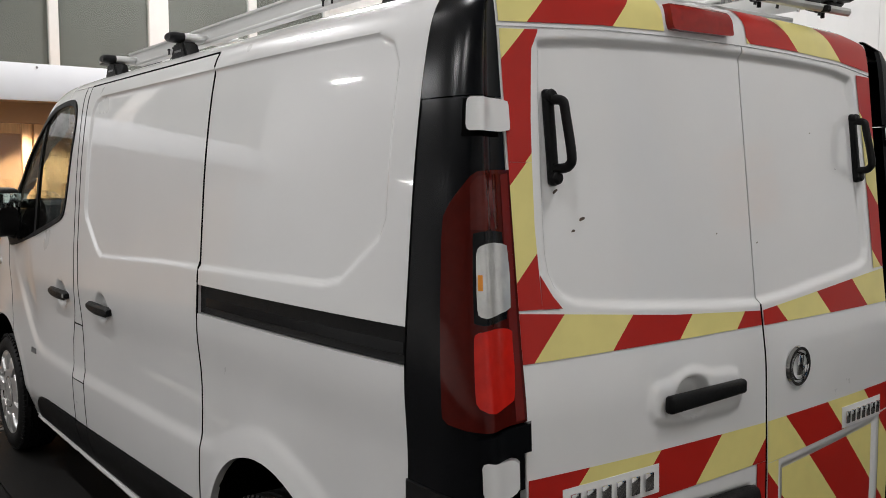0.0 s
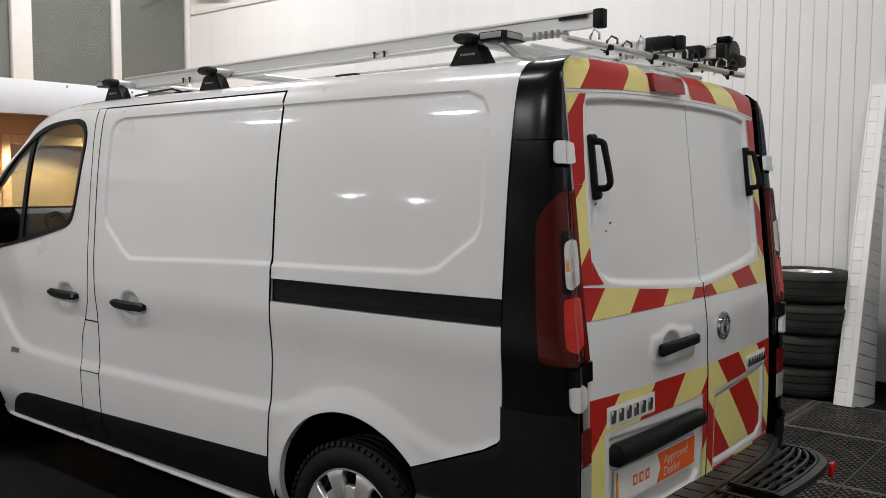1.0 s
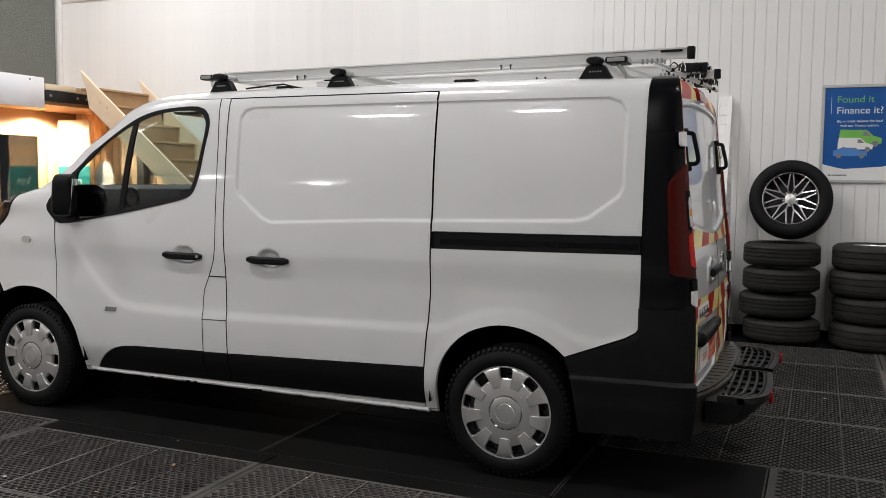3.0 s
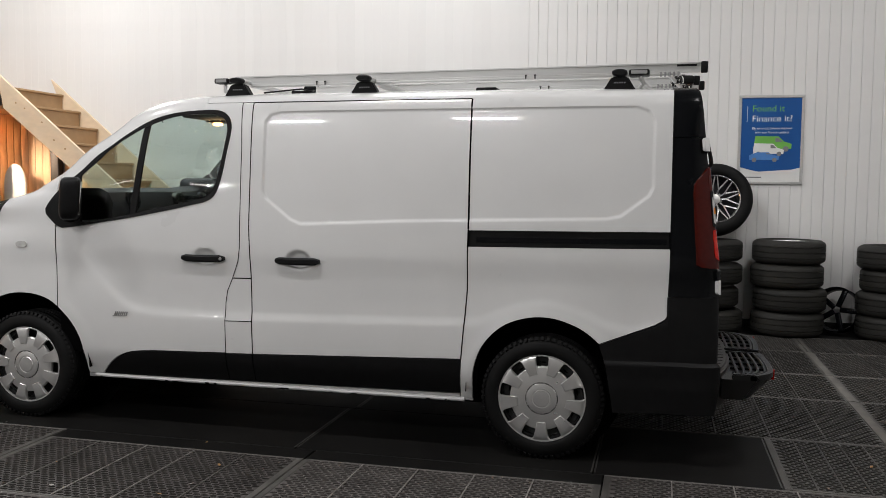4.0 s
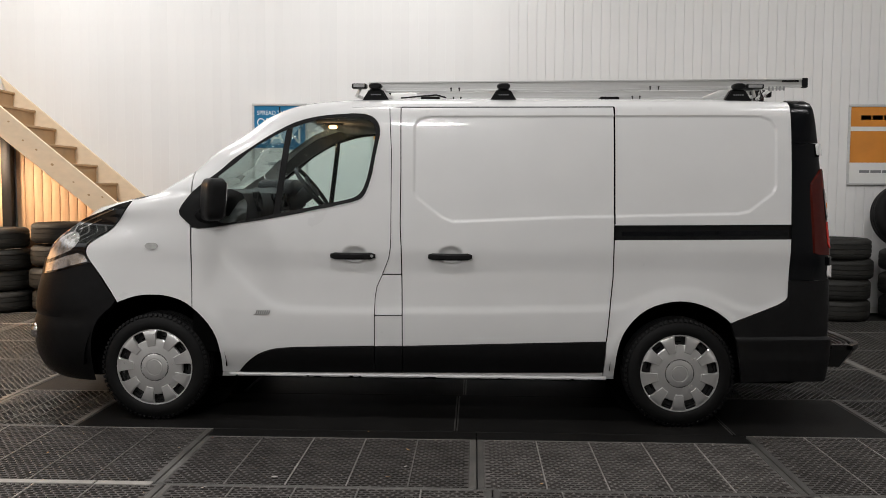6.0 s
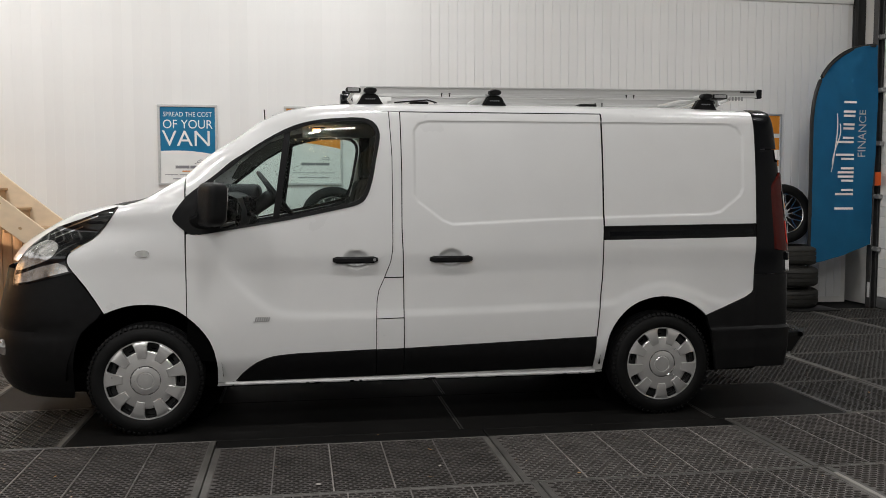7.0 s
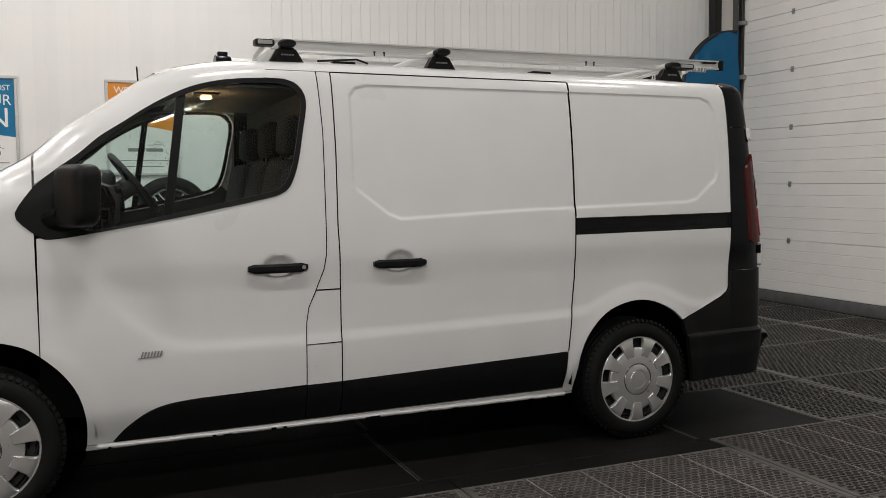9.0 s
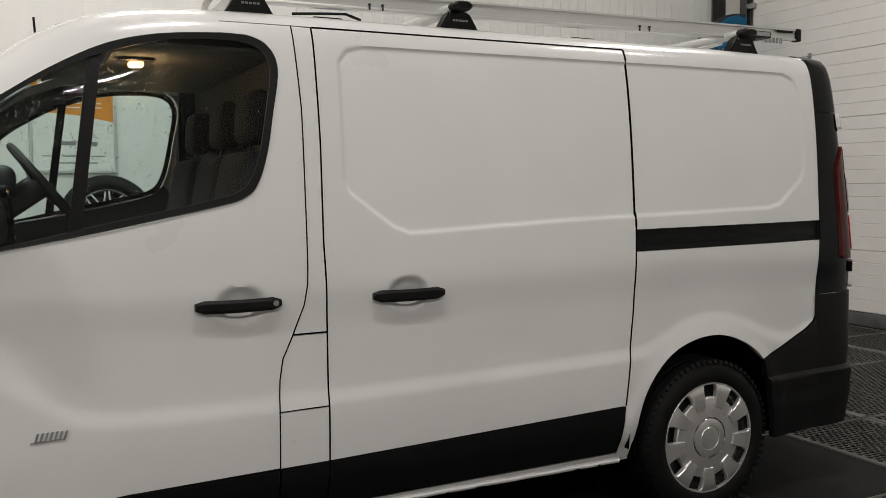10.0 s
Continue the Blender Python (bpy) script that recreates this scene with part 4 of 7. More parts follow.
on_flag("logo_arc", [[(7.04 + 0.07 * math.sin(2.2 * k / 12), 1.62 + 0.68 * k / 12) for k in range(13)], [(7.05 + 0.10 * math.sin(1.9 * k / 12) ** 2, 1.70 + 0.48 * k / 12) for k in range(13)]], 0.014)

# ---- banner and body panel beside the office ----
ban = thing("pull_up_banner", (-4.24, 3.58, 0), "pale and teal pull-up banner standing by the office", "banner")
part("cloth", boxed((-4.50, 3.58, 1.55), (-3.98, 3.588, 2.13)), KRAFT, ban, "pale upper half of the banner", 0)
part("lower_cloth", boxed((-4.50, 3.579, 0.1), (-3.98, 3.587, 1.549)), TEAL, ban, "teal lower half of the banner", 0)
part("stand", boxed((-4.52, 3.52, 0.0), (-3.96, 3.64, 0.098), 0.01), GALV, ban)
writing("lettering", "Van", 0.17, pose(-4.24, 3.577, 1.36), PRINT_WHITE, ban)
writing("lettering", "Finance", 0.15, pose(-4.24, 3.577, 1.20), PRINT_WHITE, ban)
for k in range(5):
    flat("print_bar", [(-4.42 + 0.085 * k, 1.83), (-4.355 + 0.085 * k, 1.83), (-4.355 + 0.085 * k, 1.875), (-4.42 + 0.085 * k, 1.875)], 3.579, PRINT_GREY, ban)
bm = bmesh.new()
pts = []
for k in range(25):
    a = math.pi * k / 24
    pts.append((-3.90 + 0.155 * math.cos(a), 1.36 + 0.26 * math.sin(a)))
pts += [(-4.07, 0.25), (-3.72, 0.25)]
prism(bm, pts, "y", 3.74, 3.765)
bmesh.ops.bevel(bm, geom=[e for e in bm.edges if e.calc_face_angle(0) > 0.9], offset=0.008, segments=2, affect="EDGES")
solid("body_panel", bm, PAINT, "white rounded car body panel standing against the boards", "car panel")

# ---- the van: outer surface ----
YC = 0.085


def spline(tab, v):
    """A smooth line without overshoot through (position, value) pairs."""
    n = len(tab)
    if v <= tab[0][0]:
        return tab[0][1]
    if v >= tab[-1][0]:
        return tab[-1][1]
    i = next(k for k in range(n - 1) if v <= tab[k + 1][0])
    (x0, y0), (x1, y1) = tab[i], tab[i + 1]

    def slope(j):
        if j in (0, n - 1):
            a, b = tab[max(j - 1, 0)], tab[min(j + 1, n - 1)]
            return (b[1] - a[1]) / (b[0] - a[0])
        a = (tab[j][1] - tab[j - 1][1]) / (tab[j][0] - tab[j - 1][0])
        b = (tab[j + 1][1] - tab[j][1]) / (tab[j + 1][0] - tab[j][0])
        return 0 if a * b <= 0 else 2 * a * b / (a + b)
    h = x1 - x0
    t = (v - x0) / h
    return (2 * t ** 3 - 3 * t * t + 1) * y0 + (t ** 3 - 2 * t * t + t) * h * slope(i) + (3 * t * t - 2 * t ** 3) * y1 + (t ** 3 - t * t) * h * slope(i + 1)


# half width by height; nose line by height; tail line by height
HALF = [(0.18, 0.835), (0.25, 0.895), (0.3, 0.925), (0.45, 0.971), (0.65, 0.98), (0.9, 0.98), (1.05, 0.987), (1.18, 0.983), (1.3, 0.975), (1.5, 0.96), (1.65, 0.943), (1.8, 0.918), (1.85, 0.901), (1.88, 0.88), (1.905, 0.835), (1.925, 0.755), (1.94, 0.635), (1.952, 0.435), (1.96, 0.0)]
NOSE = [(0.18, -.80), (0.25, -.89), (0.36, -.925), (0.5, -.935), (0.62, -.925), (0.74, -.905), (0.87, -.885), (1.0, -.87), (1.07, -.84), (1.13, -.785), (1.165, -.735), (1.21, -.66), (1.256, -.57), (1.285, -.46), (1.31, -.345), (1.33, -.245), (1.352, -.11), (1.39, -.015), (1.487, .18), (1.589, .30), (1.636, .37), (1.694, .467), (1.741, .535), (1.80, .61), (1.862, .735), (1.895, .86), (1.916, 1.03), (1.931, 1.25), (1.947, 1.5), (1.96, 1.9)]
TAIL = [(0.2, 3.955), (0.6, 3.968), (1.0, 3.958), (1.17, 3.937), (1.4, 3.91), (1.68, 3.877), (1.88, 3.85), (1.93, 3.81), (1.97, 3.6)]


def nose_power(z):
    return 4.2 - 1.4 * min(1, max(0, (z - 0.75) / 0.45)) + 6.2 * step((z - 1.12) / 0.40)


def side(x, z):
    """Half the van's width at a place along its side."""
    h = spline(HALF, z)
    u = (x - spline(NOSE, z)) / 1.15
    if u <= 0:
        return 0.0
    n = nose_power(z)
    if u < 1:
        h *= (1 - (1 - u) ** n) ** (1 / n)
    if x > 2.9:
        h -= 0.035 * ((x - 2.9) / 0.85) ** 2
    return h


def tail(y, z):
    return spline(TAIL, z) - 0.022 * (abs(y - YC) / 0.76) ** 2.5


def step(v):
    v = min(1, max(0, v))
    return v * v * (3 - 2 * v)


def inside(p, poly):
    """Signed distance from an outline, positive within it."""
    d, hit = 1e9, False
    n = len(poly)
    for i in range(n):
        (ax, ay), (bx, by) = poly[i], poly[(i + 1) % n]
        ex, ey, wx, wy = bx - ax, by - ay, p[0] - ax, p[1] - ay
        t = min(1, max(0, (wx * ex + wy * ey) / (ex * ex + ey * ey)))
        d = min(d, math.hypot(wx - ex * t, wy - ey * t))
        if (ay > p[1]) != (by > p[1]) and p[0] < (bx - ax) * (p[1] - ay) / (by - ay) + ax:
            hit = not hit
    return d if hit else -d


RECESS = [(1.56, 1.80), (1.53, 1.76), (1.53, 1.37), (1.55, 1.33), (1.70, 1.215), (1.76, 1.19), (2.4, 1.215), (3.42, 1.235), (3.49, 1.25), (3.63, 1.355), (3.65, 1.40), (3.65, 1.74), (3.62, 1.79), (3.56, 1.815), (1.62, 1.815)]
CREASE = [(0.30, 1.16), (0.367, 1.035), (0.466, 0.90), (0.605, 0.767), (0.709, 0.70), (0.846, 0.677), (1.287, 0.67), (2.6, 0.685), (2.75, 0.69), (2.87, 0.735), (3.0, 0.785), (3.12, 0.80), (3.28, 0.76), (3.45, 0.69), (3.55, 0.672), (3.75, 0.73)]


def relief(x, z):
    """How far the pressed panels lie in from the plain surface."""
    d = 0.0
    if z > 1.1 and x > 1.4:
        d += 0.008 * step((inside((x, z), RECESS) + 0.002) / 0.0135)
    if x > 0.26:
        c = spline(CREASE, x)
        m = (spline(CREASE, x + 0.01) - spline(CREASE, x - 0.01)) / 0.02
        q = (z - c) / math.hypot(1, m)
        d += 0.0085 * step((q + 0.03) / 0.06) * (1 - step((q - 0.06) / 0.34)) * step((x - 0.26) / 0.32)
    for hx, hz in ((1.185, 0.992), (1.752, 0.992), ):
        r = math.hypot((x - hx) / 0.082, (z - hz) / 0.062)
        if r < 1:
            d += 0.022 * step((1 - r) * 2.2)
    for wx, wz, wr, wd in ((0.0, 0.32, 0.44, 0.002), (3.1, 0.32, 0.40, 0.006)):
        r = math.hypot(x - wx, z - wz) - wr
        if z > 0.33:
            d -= wd * (1 - step(abs(r) / 0.06))
    return d


def settle(x, z):
    """The drawn outlines carried over to the standing van, which sits a little nose-down."""
    return x + 0.0105 * (2.55 - x), z - 0.010 + (0.0119 - 0.0046 * z) * x


def on_left(x, z, lift=0.0):
    X, Z = settle(x, z)
    return Vector((X, YC - side(X, Z) + relief(x, z) - lift, Z))


def on_right(x, z, lift=0.0):
    X, Z = settle(x, z)
    return Vector((X, YC + side(X, Z) + lift, Z))


def on_tail(y, z, lift=0.0):
    return Vector((tail(y, z) + lift, y, z))


# ---- outlines and panels ----
def rounded(pts, n=4):
    """A closed smooth line through the points."""
    out = []
    m = len(pts)
    for i in range(m):
        p0, p1, p2, p3 = (Vector(pts[(i + k - 1) % m]) for k in range(4))
        for j in range(n):
            t = j / n
            out.append(tuple(0.5 * (2 * p1 + (p2 - p0) * t + (2 * p0 - 5 * p1 + 4 * p2 - p3) * t * t + (3 * p1 - p0 - 3 * p2 + p3) * t ** 3)))
    return out


def area(pts):
    return sum(a[0] * b[1] - b[0] * a[1] for a, b in zip(pts, pts[1:] + pts[:1])) / 2


def inset(pts, d):
    """The outline moved inwards by d."""
    if area(pts) < 0:
        pts = pts[::-1]
    out, n = [], len(pts)
    for i in range(n):
        a, b, c = (Vector(pts[(i + k - 1) % n]) for k in range(3))
        u, v = (b - a), (c - b)
        if u.length < 1e-6 or v.length < 1e-6:
            continue
        u.normalize(), v.normalize()
        nu, nv = Vector((-u.y, u.x)), Vector((-v.y, v.x))
        m = nu + nv
        if m.length < 0.2:
            m = nu * 1.0
        m = m / max(0.35, m.dot(nu))
        out.append(tuple(b + m * d))
    return out


def cut_grid(pts, sa, sb):
    """A flat sheet within an outline, cut into a grid."""
    bm = bmesh.new()
    bm.faces.new([bm.verts.new((a, b, 0)) for a, b in pts])
    xs, ys = [p[0] for p in pts], [p[1] for p in pts]
    for lo, hi, s, nrm in ((min(xs), max(xs), sa, (1, 0, 0)), (min(ys), max(ys), sb, (0, 1, 0))):
        k = math.ceil(lo / s)
        while k * s < hi - 1e-4:
            if k * s > lo + 1e-4:
                co = (k * s, 0, 0) if nrm[0] else (0, k * s, 0)
                bmesh.ops.bisect_plane(bm, geom=bm.verts[:] + bm.edges[:] + bm.faces[:], dist=1e-5, plane_co=co, plane_no=nrm)
            k += 1
    big = [f for f in bm.faces if len(f.verts) > 4]
    if big:
        bmesh.ops.triangulate(bm, faces=big)
    return bm


def skin(pts, surface, outward, gap=0.0025, sa=0.025, sb=0.025, lift=0.0, depth=0.018):
    """A body panel: the outline, less half the shut gap, laid on a surface, its edges turned in."""
    bm = cut_grid(inset(pts, gap) if gap else pts, sa, sb)
    for v in bm.verts:
        v.co = surface(v.co.x, v.co.y, lift)
    bm.normal_update()
    out = Vector(outward)
    if sum(f.normal.dot(out) * f.calc_area() for f in bm.faces) < 0:
        bmesh.ops.reverse_faces(bm, faces=bm.faces[:])
    if depth:
        rim = [e for e in bm.edges if e.is_boundary]
        r = bmesh.ops.extrude_edge_only(bm, edges=rim)
        bmesh.ops.translate(bm, verts=[g for g in r["geom"] if isinstance(g, bmesh.types.BMVert)], vec=-out * depth)
    return bm


LEFT, RIGHT, BACK = (0, -1, 0), (0, 1, 0), (1, 0, 0)

van = thing("panel_van", (1.55, YC, 0), "white panel van with black corner trim and aluminium roof rack", "van")


def body(name, pts, mat, label="", parent=None, lift=0.0, gap=0.0019, fine=0.0125, mirror=True, depth=0.024, right_label=None):
    ob = part(name, skin(pts, on_left, LEFT, gap, fine, fine, lift, depth), mat, parent or van, label)
    if mirror:
        part(name, skin(pts, on_right, RIGHT, gap, 0.06, 0.06, lift, depth), mat, van, label)
    return ob


WINDOW = rounded([(0.137, 1.251), (0.175, 1.318), (0.225, 1.378), (0.30, 1.437), (0.38, 1.495), (0.463, 1.566), (0.55, 1.622), (0.67, 1.70), (0.82, 1.776), (0.97, 1.814), (1.142, 1.828), (1.247, 1.824), (1.299, 1.798), (1.325, 1.755), (1.328, 1.698), (1.306, 1.583), (1.285, 1.469), (1.252, 1.37), (1.205, 1.322), (1.09, 1.292), (0.786, 1.232), (0.542, 1.193), (0.37, 1.166), (0.27, 1.155), (0.229, 1.162), (0.185, 1.195)], 3)


ARCH_F = [(0.21, 0.685), (0.147, 0.727), (0.057, 0.755), (-0.047, 0.762), (-0.141, 0.751), (-0.245, 0.716)]
ARCH_F2 = [(0.372, 0.289), (0.373, 0.402), (0.345, 0.517), (0.288, 0.609)]
arch = rounded_line(ARCH_F2 + ARCH_F, 4)
ARCH_F2, ARCH_F = arch[:16], arch[16:]
LAMP_EDGE = [(-0.41, 0.949), (-0.446, 1.0), (-0.438, 1.051), (-0.382, 1.093), (-0.306, 1.135), (-0.255, 1.182), (-0.212, 1.237), (-0.158, 1.320)]
LAMP_EDGE = rounded_line(LAMP_EDGE, 3)
body("front_wing", [(0.206, 1.493), (0.206, 1.375), (0.21, 0.685)] + ARCH_F[1:] + [(-0.29, 0.79), (-0.346, 0.872)] + LAMP_EDGE + [(-0.12, 1.328), (-0.07, 1.342), (-0.03, 1.356), (0.048, 1.397), (0.12, 1.443)], PAINT, "white front wing", fine=0.012)
# window outline: top part runs forward to back over the first points, then down the rear edge
TOPEDGE = [p for p in WINDOW if p[1] > 1.25 and p[0] < 1.15 and p[1] > 1.32 + 0.30 * max(0, p[0] - 0.14)]
TOPEDGE.sort()
LOWEDGE = [p for p in WINDOW if p not in TOPEDGE]
low_front = sorted([p for p in LOWEDGE if p[0] < 1.21 and p[1] < 1.33], key=lambda p: p[0])
low_front = [p for p in low_front if p[0] > 0.215]
rear_edge = sorted([p for p in LOWEDGE if p[0] >= 1.15 and p not in low_front], key=lambda p: p[1])
BLINE = [(1.385, 1.868), (1.40, 1.60), (1.40, 1.10), (1.398, 1.044), (1.387, 0.978), (1.347, 0.877), (1.317, 0.811), (1.306, 0.744), (1.302, 0.643), (1.302, 0.457)]
CLADTOP = rounded_line([(0.475, 0.292), (0.528, 0.35), (0.605, 0.406), (0.698, 0.438), (0.835, 0.45)], 4)
rear_edge = [p for p in rear_edge if p[1] < 1.80]
body("front_door", [(0.21, 0.685)] + [(0.212, 1.16)] + low_front + rear_edge + [(1.285, 1.81), (1.24, 1.826), (1.15, 1.829), (1.15, 1.868)] + BLINE + CLADTOP[::-1] + ARCH_F2, PAINT, "white front door")
body("door_pillar", [(0.213, 1.495), (0.213, 1.372)] + [p for p in TOPEDGE if p[0] > 0.23] + [(1.158, 1.831), (1.158, 1.868), (1.158, 1.916), (1.0, 1.908), (0.92, 1.898), (0.783, 1.870), (0.634, 1.81), (0.566, 1.765), (0.484, 1.708), (0.391, 1.645), (0.321, 1.598)], PAINT, "white windscreen pillar", fine=0.0125, gap=0.0, lift=0.0007)
body("roof_rail", [(1.15, 1.869), (1.385, 1.869), (3.735, 1.869), (3.735, 1.90), (2.6, 1.912), (1.15, 1.913)], PAINT, "white roof edge", fine=0.02, gap=0.0, lift=-0.0009)
SL_LEFT = [(1.452, 1.866), (1.457, 1.501), (1.455, 1.175), (1.461, 1.044), (1.465, 0.879), (1.467, 0.647), (1.468, 0.457)]
body("centre_pillar", [(1.386, 1.868), (1.40, 1.60), (1.40, 1.10), (1.398, 1.044), (1.387, 0.978), (1.350, 0.886)] + [(1.464, 0.886)] + SL_LEFT[::-1][3:], PAINT, "white centre pillar", fine=0.02)
body("fuel_flap", [(1.347, 0.883), (1.464, 0.883), (1.468, 0.643), (1.302, 0.641), (1.306, 0.744), (1.317, 0.811)], PAINT, "white fuel flap", fine=0.02)
body("lower_pillar", [(1.302, 0.640), (1.468, 0.641), (1.468, 0.457), (1.302, 0.455)], PAINT, "white lower pillar", fine=0.02)
SL_RIGHT = [(2.705, 1.866), (2.706, 1.499), (2.708, 1.181), (2.706, 1.08), (2.705, 0.861), (2.689, 0.668), (2.673, 0.487)]
body("sliding_door", SL_LEFT + [(1.468, 0.456), (2.672, 0.484)] + SL_RIGHT[::-1], PAINT, "white sliding side door", fine=0.0068, gap=0.0028)
ARCH_R = [(3.395, 0.595), (3.354, 0.632), (3.291, 0.674), (3.197, 0.711), (3.103, 0.725), (3.01, 0.715), (2.916, 0.682), (2.839, 0.624), (2.777, 0.541), (2.746, 0.456), (2.733, 0.369), (2.728, 0.262)]
ARCH_R = rounded_line(ARCH_R, 3)
PILLAR_X = 3.737
body("rear_quarter", [(2.705, 1.8725), (PILLAR_X, 1.8725), (PILLAR_X, 1.173), (2.708, 1.17), (2.706, 1.499)], PAINT, "white rear quarter panel", gap=0.003, fine=0.0068)
body("lower_quarter", [(2.706, 1.088), (PILLAR_X, 1.091), (PILLAR_X + 0.004, 0.79), (3.736, 0.755), (3.718, 0.728), (3.67, 0.70), (3.54, 0.65)] + ARCH_R + [(2.662, 0.262), (2.673, 0.487), (2.689, 0.668), (2.705, 0.861)], PAINT, "white lower rear quarter panel")
body("door_rail", [(2.708, 1.169), (PILLAR_X, 1.172), (PILLAR_X, 1.092), (2.708, 1.089)], TRIM, "black sliding-door rail", lift=-0.012, gap=0.0, depth=0.02, mirror=False)
part("rail_groove", skin([(2.75, 1.136), (PILLAR_X - 0.02, 1.139), (PILLAR_X - 0.02, 1.112), (2.75, 1.109)], on_left, LEFT, 0, 0.03, 0.02, -0.0105, 0.006), GLOSSBLACK, van, "black rail groove")
body("sill_cladding", rounded_line([(0.478, 0.29), (0.53, 0.349), (0.607, 0.404), (0.698, 0.436), (0.835, 0.448)], 4) + [(1.301, 0.453), (1.301, 0.288)], TRIM, "black lower cladding", lift=0.004, fine=0.025)
body("sill_cladding", [(1.303, 0.453), (1.468, 0.455), (1.466, 0.288), (1.303, 0.288)], TRIM, "black lower cladding", lift=0.004, fine=0.03)
body("sill_cladding", [(1.470, 0.455), (2.672, 0.483), (2.664, 0.292), (1.468, 0.288)], TRIM, "black lower cladding", lift=0.004, fine=0.025)
body("sill", [(0.372, 0.289), (2.662, 0.289), (2.66, 0.262), (2.728, 0.262), (2.73, 0.248), (0.365, 0.262)], PAINT, "scuffed white sill", lift=0.004, fine=0.04)

# rounded lip along the foot of the sill
bm = bmesh.new()
tube(bm, [(0.405 + 2.275 * k / 46, YC - side(0.405 + 2.275 * k / 46, 0.279) - 0.001 + 0.03 * (k == 0), 0.2735 + 0.004 * math.sin(k * 1.7) * 0.2) for k in range(47)], 0.0125, 10)
part("sill_lip", bm, PAINT, van, "scuffed white sill flange")
chips = random.Random(31)
for k in range(12):
    x = chips.uniform(0.45, 2.6)
    ln = chips.uniform(0.008, 0.05)
    part("sill_scuff", boxed((x, YC - side(x, 0.279) - 0.0172, 0.264), (x + ln, YC - side(x, 0.279) - 0.006, 0.264 + chips.uniform(0.003, 0.009)), 0.002, 1), GAP, van, "dark scuff on the sill")

# rubber seals in the shut gaps
def seal(pts, width, lift=0.0012, name="door_seal"):
    """A narrow dark strip along a line on the van's left side."""
    fine = []
    for a, b in zip(pts, pts[1:]):
        n = max(1, int(math.dist(a, b) / 0.02))
        fine += [(a[0] + (b[0] - a[0]) * k / n, a[1] + (b[1] - a[1]) * k / n) for k in range(n)]
    fine.append(pts[-1])
    rows = []
    for i, p in enumerate(fine):
        d = (Vector(fine[min(i + 1, len(fine) - 1)]) - Vector(fine[max(i - 1, 0)])).normalized()
        q = Vector((-d.y, d.x)) * width / 2
        rows.append([on_left(p[0] + q.x * s, p[1] + q.y * s, lift - (0.004 if abs(s) > 1 else 0)) for s in (-1.01, -1, 1, 1.01)])
    bm = bmesh.new()
    grid = [[bm.verts.new(v) for v in r] for r in rows]
    for a, b in zip(grid, grid[1:]):
        for k in range(3):
            bm.faces.new((a[k], a[k + 1], b[k + 1], b[k]))
    bmesh.ops.recalc_face_normals(bm, faces=bm.faces[:])
    part(name, bm, GAP, van, "dark rubber door seal")


seal(SL_RIGHT[:3], 0.0095)
seal(SL_RIGHT[2:], 0.0065)
seal(SL_LEFT, 0.0055)
seal(BLINE, 0.0042)
seal([(0.21, 0.69), (0.212, 1.16)], 0.0032)
seal([(1.455, 1.867), (2.703, 1.867)], 0.0055)
seal([(1.349, 0.8845), (1.464, 0.8845)], 0.0026)
seal([(1.303, 0.642), (1.467, 0.642)], 0.0026)
seal([(PILLAR_X, 1.865), (PILLAR_X, 0.80)], 0.004)

# near-black backing added behind the shut gaps, painting the shade inside them
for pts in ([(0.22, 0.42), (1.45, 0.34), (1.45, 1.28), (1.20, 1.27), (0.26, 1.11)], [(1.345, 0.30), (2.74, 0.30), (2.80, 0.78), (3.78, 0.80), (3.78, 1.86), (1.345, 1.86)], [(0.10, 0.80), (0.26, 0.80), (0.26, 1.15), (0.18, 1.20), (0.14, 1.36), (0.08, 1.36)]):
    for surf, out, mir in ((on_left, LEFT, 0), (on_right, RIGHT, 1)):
        part("inner_panel", skin(pts, lambda a, b, l, s=surf: Vector((a, YC + (1 if s is on_right else -1) * (side(a, b) + l), b)), out, 0, 0.08, 0.08, -0.034, 0.0), GAP, van, "near-black backing that paints the shade in the gaps")

